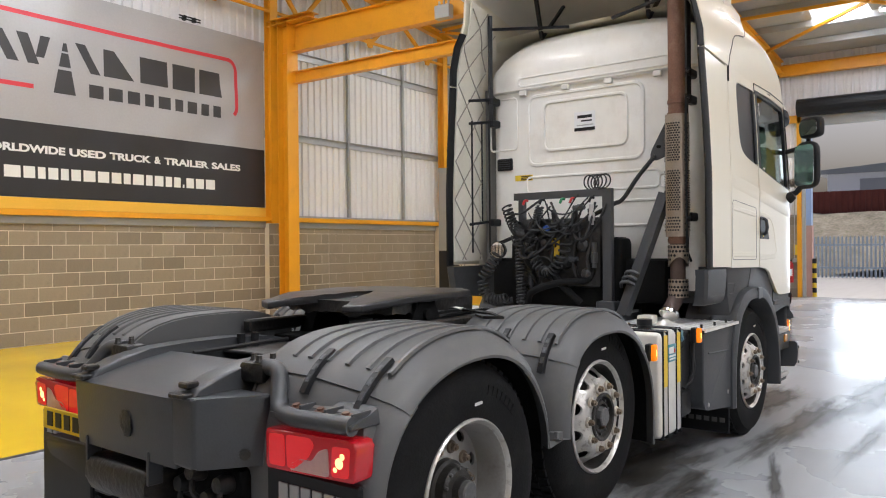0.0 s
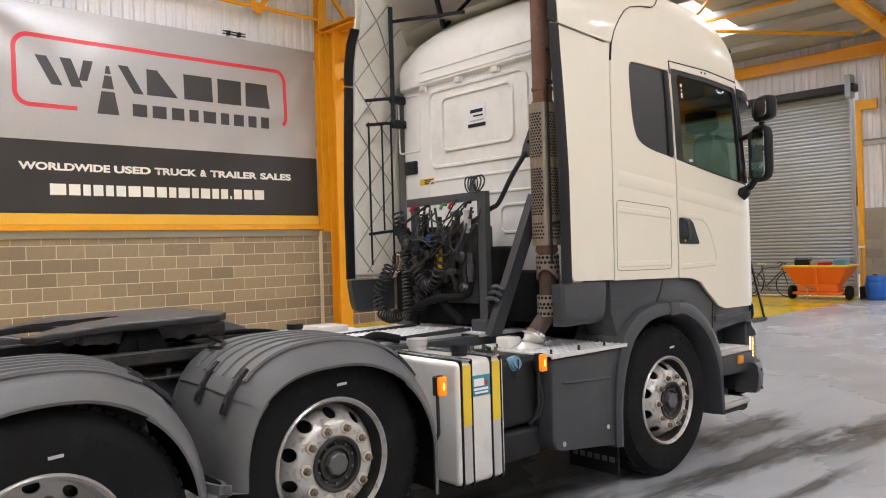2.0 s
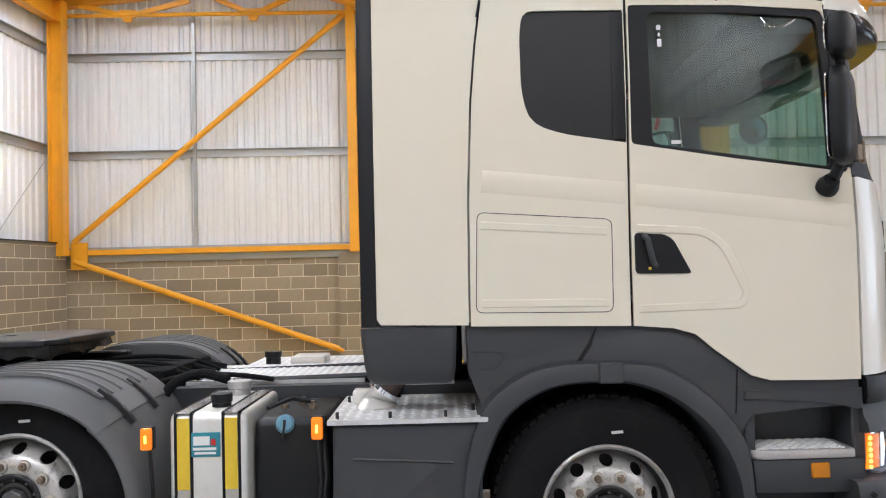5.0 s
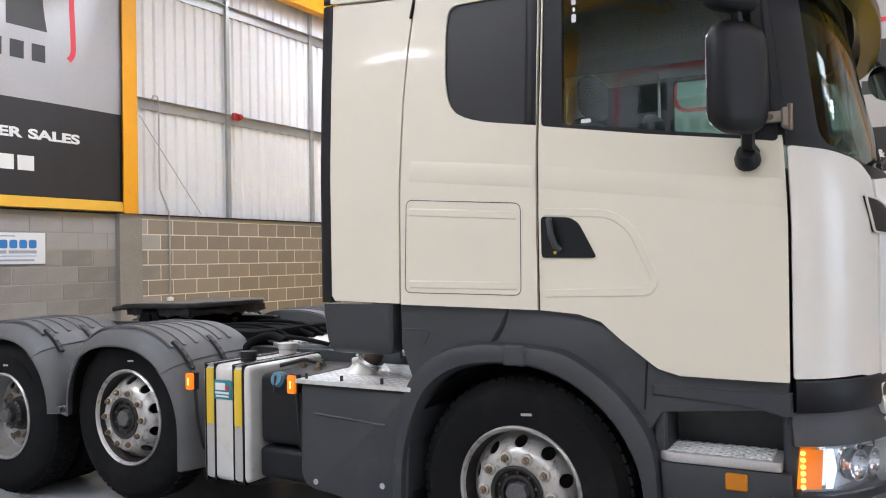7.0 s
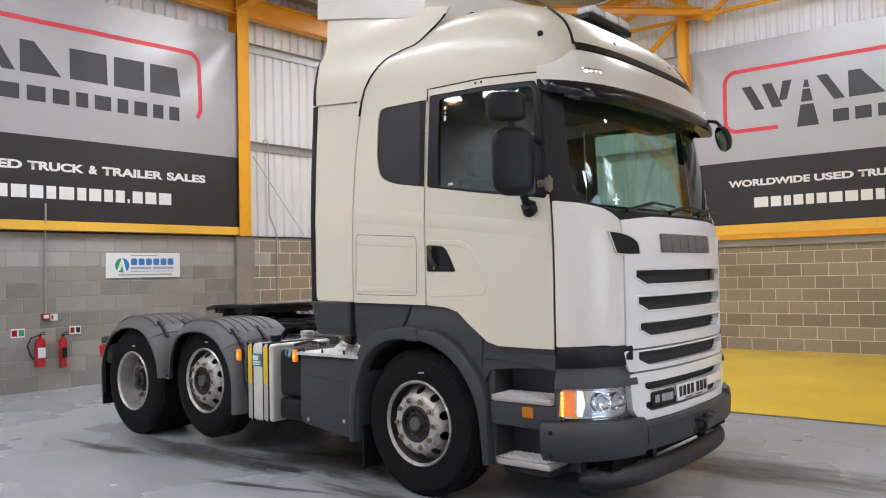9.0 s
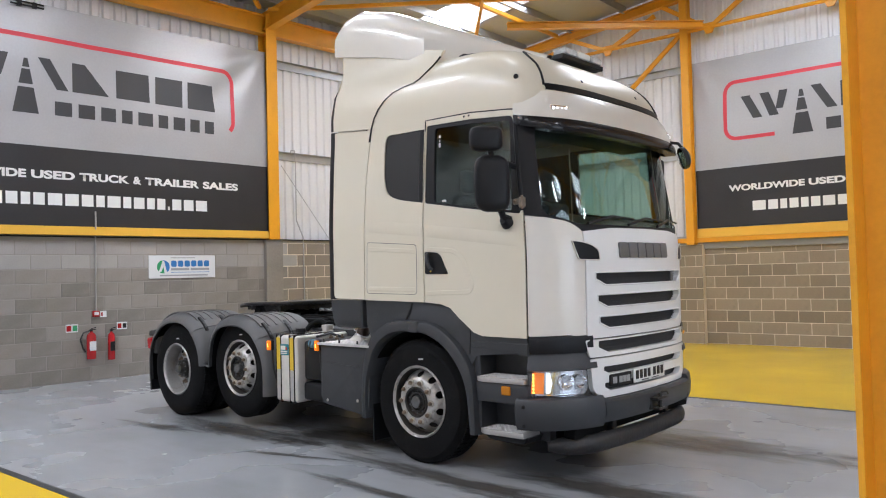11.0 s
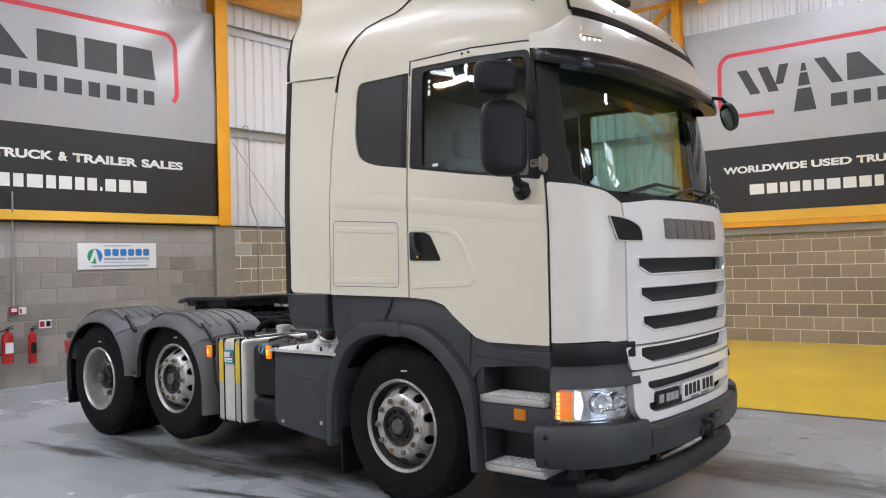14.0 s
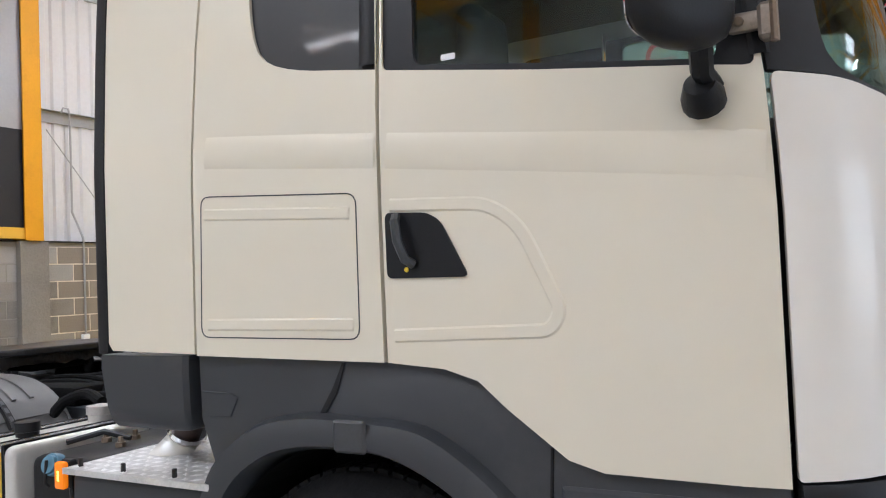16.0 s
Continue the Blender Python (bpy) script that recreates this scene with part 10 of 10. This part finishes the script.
box(e, -0.02, 0.02, -0.08, 0.08, 1.33, 1.38, 0.01, 1)
part("grip", e, SIGNWHITE, t)


def bicycle(m, label, tint):
    t = empty("bicycle", label, "bicycle", "bicycles", m)
    for x in (-0.52, 0.52):
        e = bmesh.new()
        tube(e, [(x + 0.335 * math.cos(a), 0, 0.35 + 0.335 * math.sin(a)) for a in np.linspace(0, 2 * math.pi, 41)], 0.014, 6)
        w = part("wheel", e, RUBBER, t, "thin black tyre")
        e = bmesh.new()
        for k in range(12):
            a = 2 * math.pi * k / 12
            tube(e, ((x, 0, 0.35), (x + 0.32 * math.cos(a), 0, 0.35 + 0.32 * math.sin(a))), 0.0015, 3, False)
        part("spokes", e, GALV, w)
    e = bmesh.new()
    for a, b in (((-0.52, 0.35), (-0.12, 0.28)), ((-0.52, 0.35), (-0.22, 0.78)), ((-0.12, 0.28), (-0.25, 0.88)), ((-0.12, 0.28), (0.32, 0.72)), ((-0.22, 0.80), (0.30, 0.84)), ((0.30, 0.90), (0.52, 0.35))):
        tube(e, ((a[0], 0, a[1]), (b[0], 0, b[1])), 0.016, 8)
    part("bike_frame", e, tint, t)
    e = bmesh.new()
    box(e, -0.38, -0.14, -0.06, 0.06, 0.90, 0.94, 0.018, 2)
    part("saddle", e, SIGNWHITE, t, "white saddle")
    e = bmesh.new()
    tube(e, ((0.30, -0.2, 0.92), (0.36, -0.2, 0.95), (0.36, 0.2, 0.95), (0.30, 0.2, 0.92)), 0.014, 8)
    tube(e, ((0.30, 0, 0.86), (0.36, 0, 0.95)), 0.014, 8)
    part("handlebar", e, BLACK, t)
    e = bmesh.new()
    lathe(e, [(0.085, -0.004), (0.09, 0.0), (0.085, 0.004)], (-0.12, 0.05, 0.28), (0, 1, 0), 24)
    tube(e, ((-0.12, 0.07, 0.28), (0.0, 0.07, 0.16)), 0.01, 6)
    part("crank", e, BLACK, t)


bicycle(pose(16.75, 5.8, 0, -6, 0, -92), "dark road bicycle leaning on the roller shutter", INTERIOR)
bicycle(pose(16.75, 7.0, 0, -6, 0, -88), "second dark road bicycle by the roller shutter", BLACK)

# ---------------------------------------------------------------- outside the doorway
PALE = material("galvanised_palisade", (0.42, 0.50, 0.60), 0.5, metal=0.3, vary=0.08)
BANK = material("dry_grass_bank", (0.30, 0.27, 0.21), 0.95, bump=0.8, grain=8, vary=0.4, big=2, stain=(0.10, 0.12, 0.04), stain_amount=0.8)
RUSTFENCE = material("rust_red_sheet_fence", (0.20, 0.05, 0.035), 0.7, vary=0.2, big=1.5, bump=0.2)
t = empty("palisade_fence", "grey steel palisade fence beyond the yard", "fence", "", pose(31, 0, 0))
sl = None
for k in range(150):
    if sl is None:
        e = bmesh.new()
        ngon_prism(e, [(-0.04, 0.0), (0.04, 0.0), (0.04, 1.75), (0.0, 1.85), (-0.04, 1.75)], -0.01, 0.01, "x")
        sl = mesh_from("pale", e, PALE)
    o = new("pale", sl)
    o.parent = t
    o.location = (0, -11 + 0.16 * k, 0)
e = bmesh.new()
for z in (0.4, 1.4):
    box(e, 0.01, 0.06, -11, 13, z, z + 0.08)
part("rail", e, PALE, t)
bm = bmesh.new()
nx, ny = 16, 60
grid = [[bm.verts.new((33 + 27 * i / nx, -40 + 80 * k / ny, 0.2 + 3.0 * min(1, 4.0 * i / nx) + 0.35 * noise.noise(Vector((i * 0.6, k * 0.5, 0))))) for k in range(ny + 1)] for i in range(nx + 1)]
for a, b in zip(grid, grid[1:]):
    for k in range(ny):
        bm.faces.new((a[k], a[k + 1], b[k + 1], b[k]))
structure("ground_bank", bm, BANK, "dry grassy bank behind the palisade fence")
bm = bmesh.new()
cladding(bm, -40, 40, 2.6, 4.4, 0.0, 0.3, 0.06)
structure("fence_rust", bm, RUSTFENCE, "rust-red sheet fence on the bank", Matrix.Translation((41, 0, 0)) @ Matrix.Rotation(radians(-90), 4, "Z"))
# parked white lorry and pale buildings far behind
t = empty("distant_lorry", "white lorry cab parked beyond the bank, far away", "lorry", "", pose(46, -2.4, 2.6))
e = bmesh.new()
box(e, -1.0, 1.0, -1.2, 1.2, 0.2, 3.5, 0.2, 3)
part("cab", e, WHITE, t)
e = bmesh.new()
box(e, -1.03, -0.98, -1.05, 1.05, 2.2, 3.0, 0.05, 2)
part("windscreen", e, TINTGLASS, t)
e = bmesh.new()
box(e, -1.04, -0.9, -1.1, 1.1, 0.9, 1.6, 0.05, 2)
part("grille", e, GREY, t)
t = empty("distant_shed", "pale industrial shed far beyond the yard", "building", "", pose(90, 4, 0))
e = bmesh.new()
box(e, -8, 8, -30, 8, 0, 8.6)
part("wall", e, material("white_shed_sheet", (0.85, 0.86, 0.88), 0.6, vary=0.05, big=0.3), t)
e = bmesh.new()
ngon_prism(e, [(-31, 8.6), (9, 8.6), (9, 9.0), (-10, 10.4), (-31, 9.0)], -8.3, 8.3, "x")
part("roof", e, SHUTTER, t)
for k in range(7):
    e = bmesh.new()
    box(e, -8.06, -7.98, -28 + 5 * k, -25 + 5 * k, 6.6, 8.0)
    part("window", e, SIGNGREY, t)

# ---------------------------------------------------------------- block courses, last
near = Matrix.Translation((WX0, LY, 0))
blocks(wall_north, 8, int((6.6 - WX0) / LL), LL, LC, BLOCK_L, near, limit=300)
far0 = WX0 + int((6.6 - WX0) / LL) * LL
ob_far = bmesh.new()
for r in range(9):
    hh = LC if r < 8 else 1.98 - 8 * LC
    x = far0 - (LL / 2 if r % 2 else 0) if r < 8 else WX0
    while x < WX1:
        a, b = max(x, far0 if r < 8 else WX0), min(x + LL, WX1)
        if b - a > 0.05:
            box(ob_far, a + 0.005, b - 0.005, LY, LY + 0.1, r * LC + 0.005, r * LC + hh - 0.004)
        x += LL
part("blockwork", ob_far, BLOCK_L, wall_north, "", False)["kind"] = "stuff"


def west_mat(a, b, r):
    if a + R0b > 1.25:
        return BLOCK_W2
    return BLOCK_PALE if r >= 8 else BLOCK_R


R0b = -5.5
BLOCK_W2 = material("brown_concrete_block", (0.25, 0.215, 0.175), 0.9, bump=0.5, grain=55, vary=0.10, big=2.5, per_object=0.10)
blocks(wall_west, 10, int((R1 - R0b) / 0.45), 0.45, RC, BLOCK_R, RFACE @ Matrix.Translation((R0b, 0, 0)), mats=west_mat, limit=300)
rest = bmesh.new()
for r in range(10):
    x = R0 - (0.225 if r % 2 else 0)
    while x < R0b:
        box(rest, max(x, R0) + 0.005, min(x + 0.45, R0b) - 0.005, 0, 0.1, r * RC + 0.005, (r + 1) * RC - 0.005)
        x += 0.45
o = part("blockwork", rest, BLOCK_R, wall_west, "", False)
o.matrix_world = RFACE
o["kind"] = "stuff"
blocks(wall_east, 9, int((2.95 - 1.42) / 0.45), 0.51, 0.245, BLOCK_L, FM @ Matrix.Translation((-2.95, 0, 0)), limit=60)
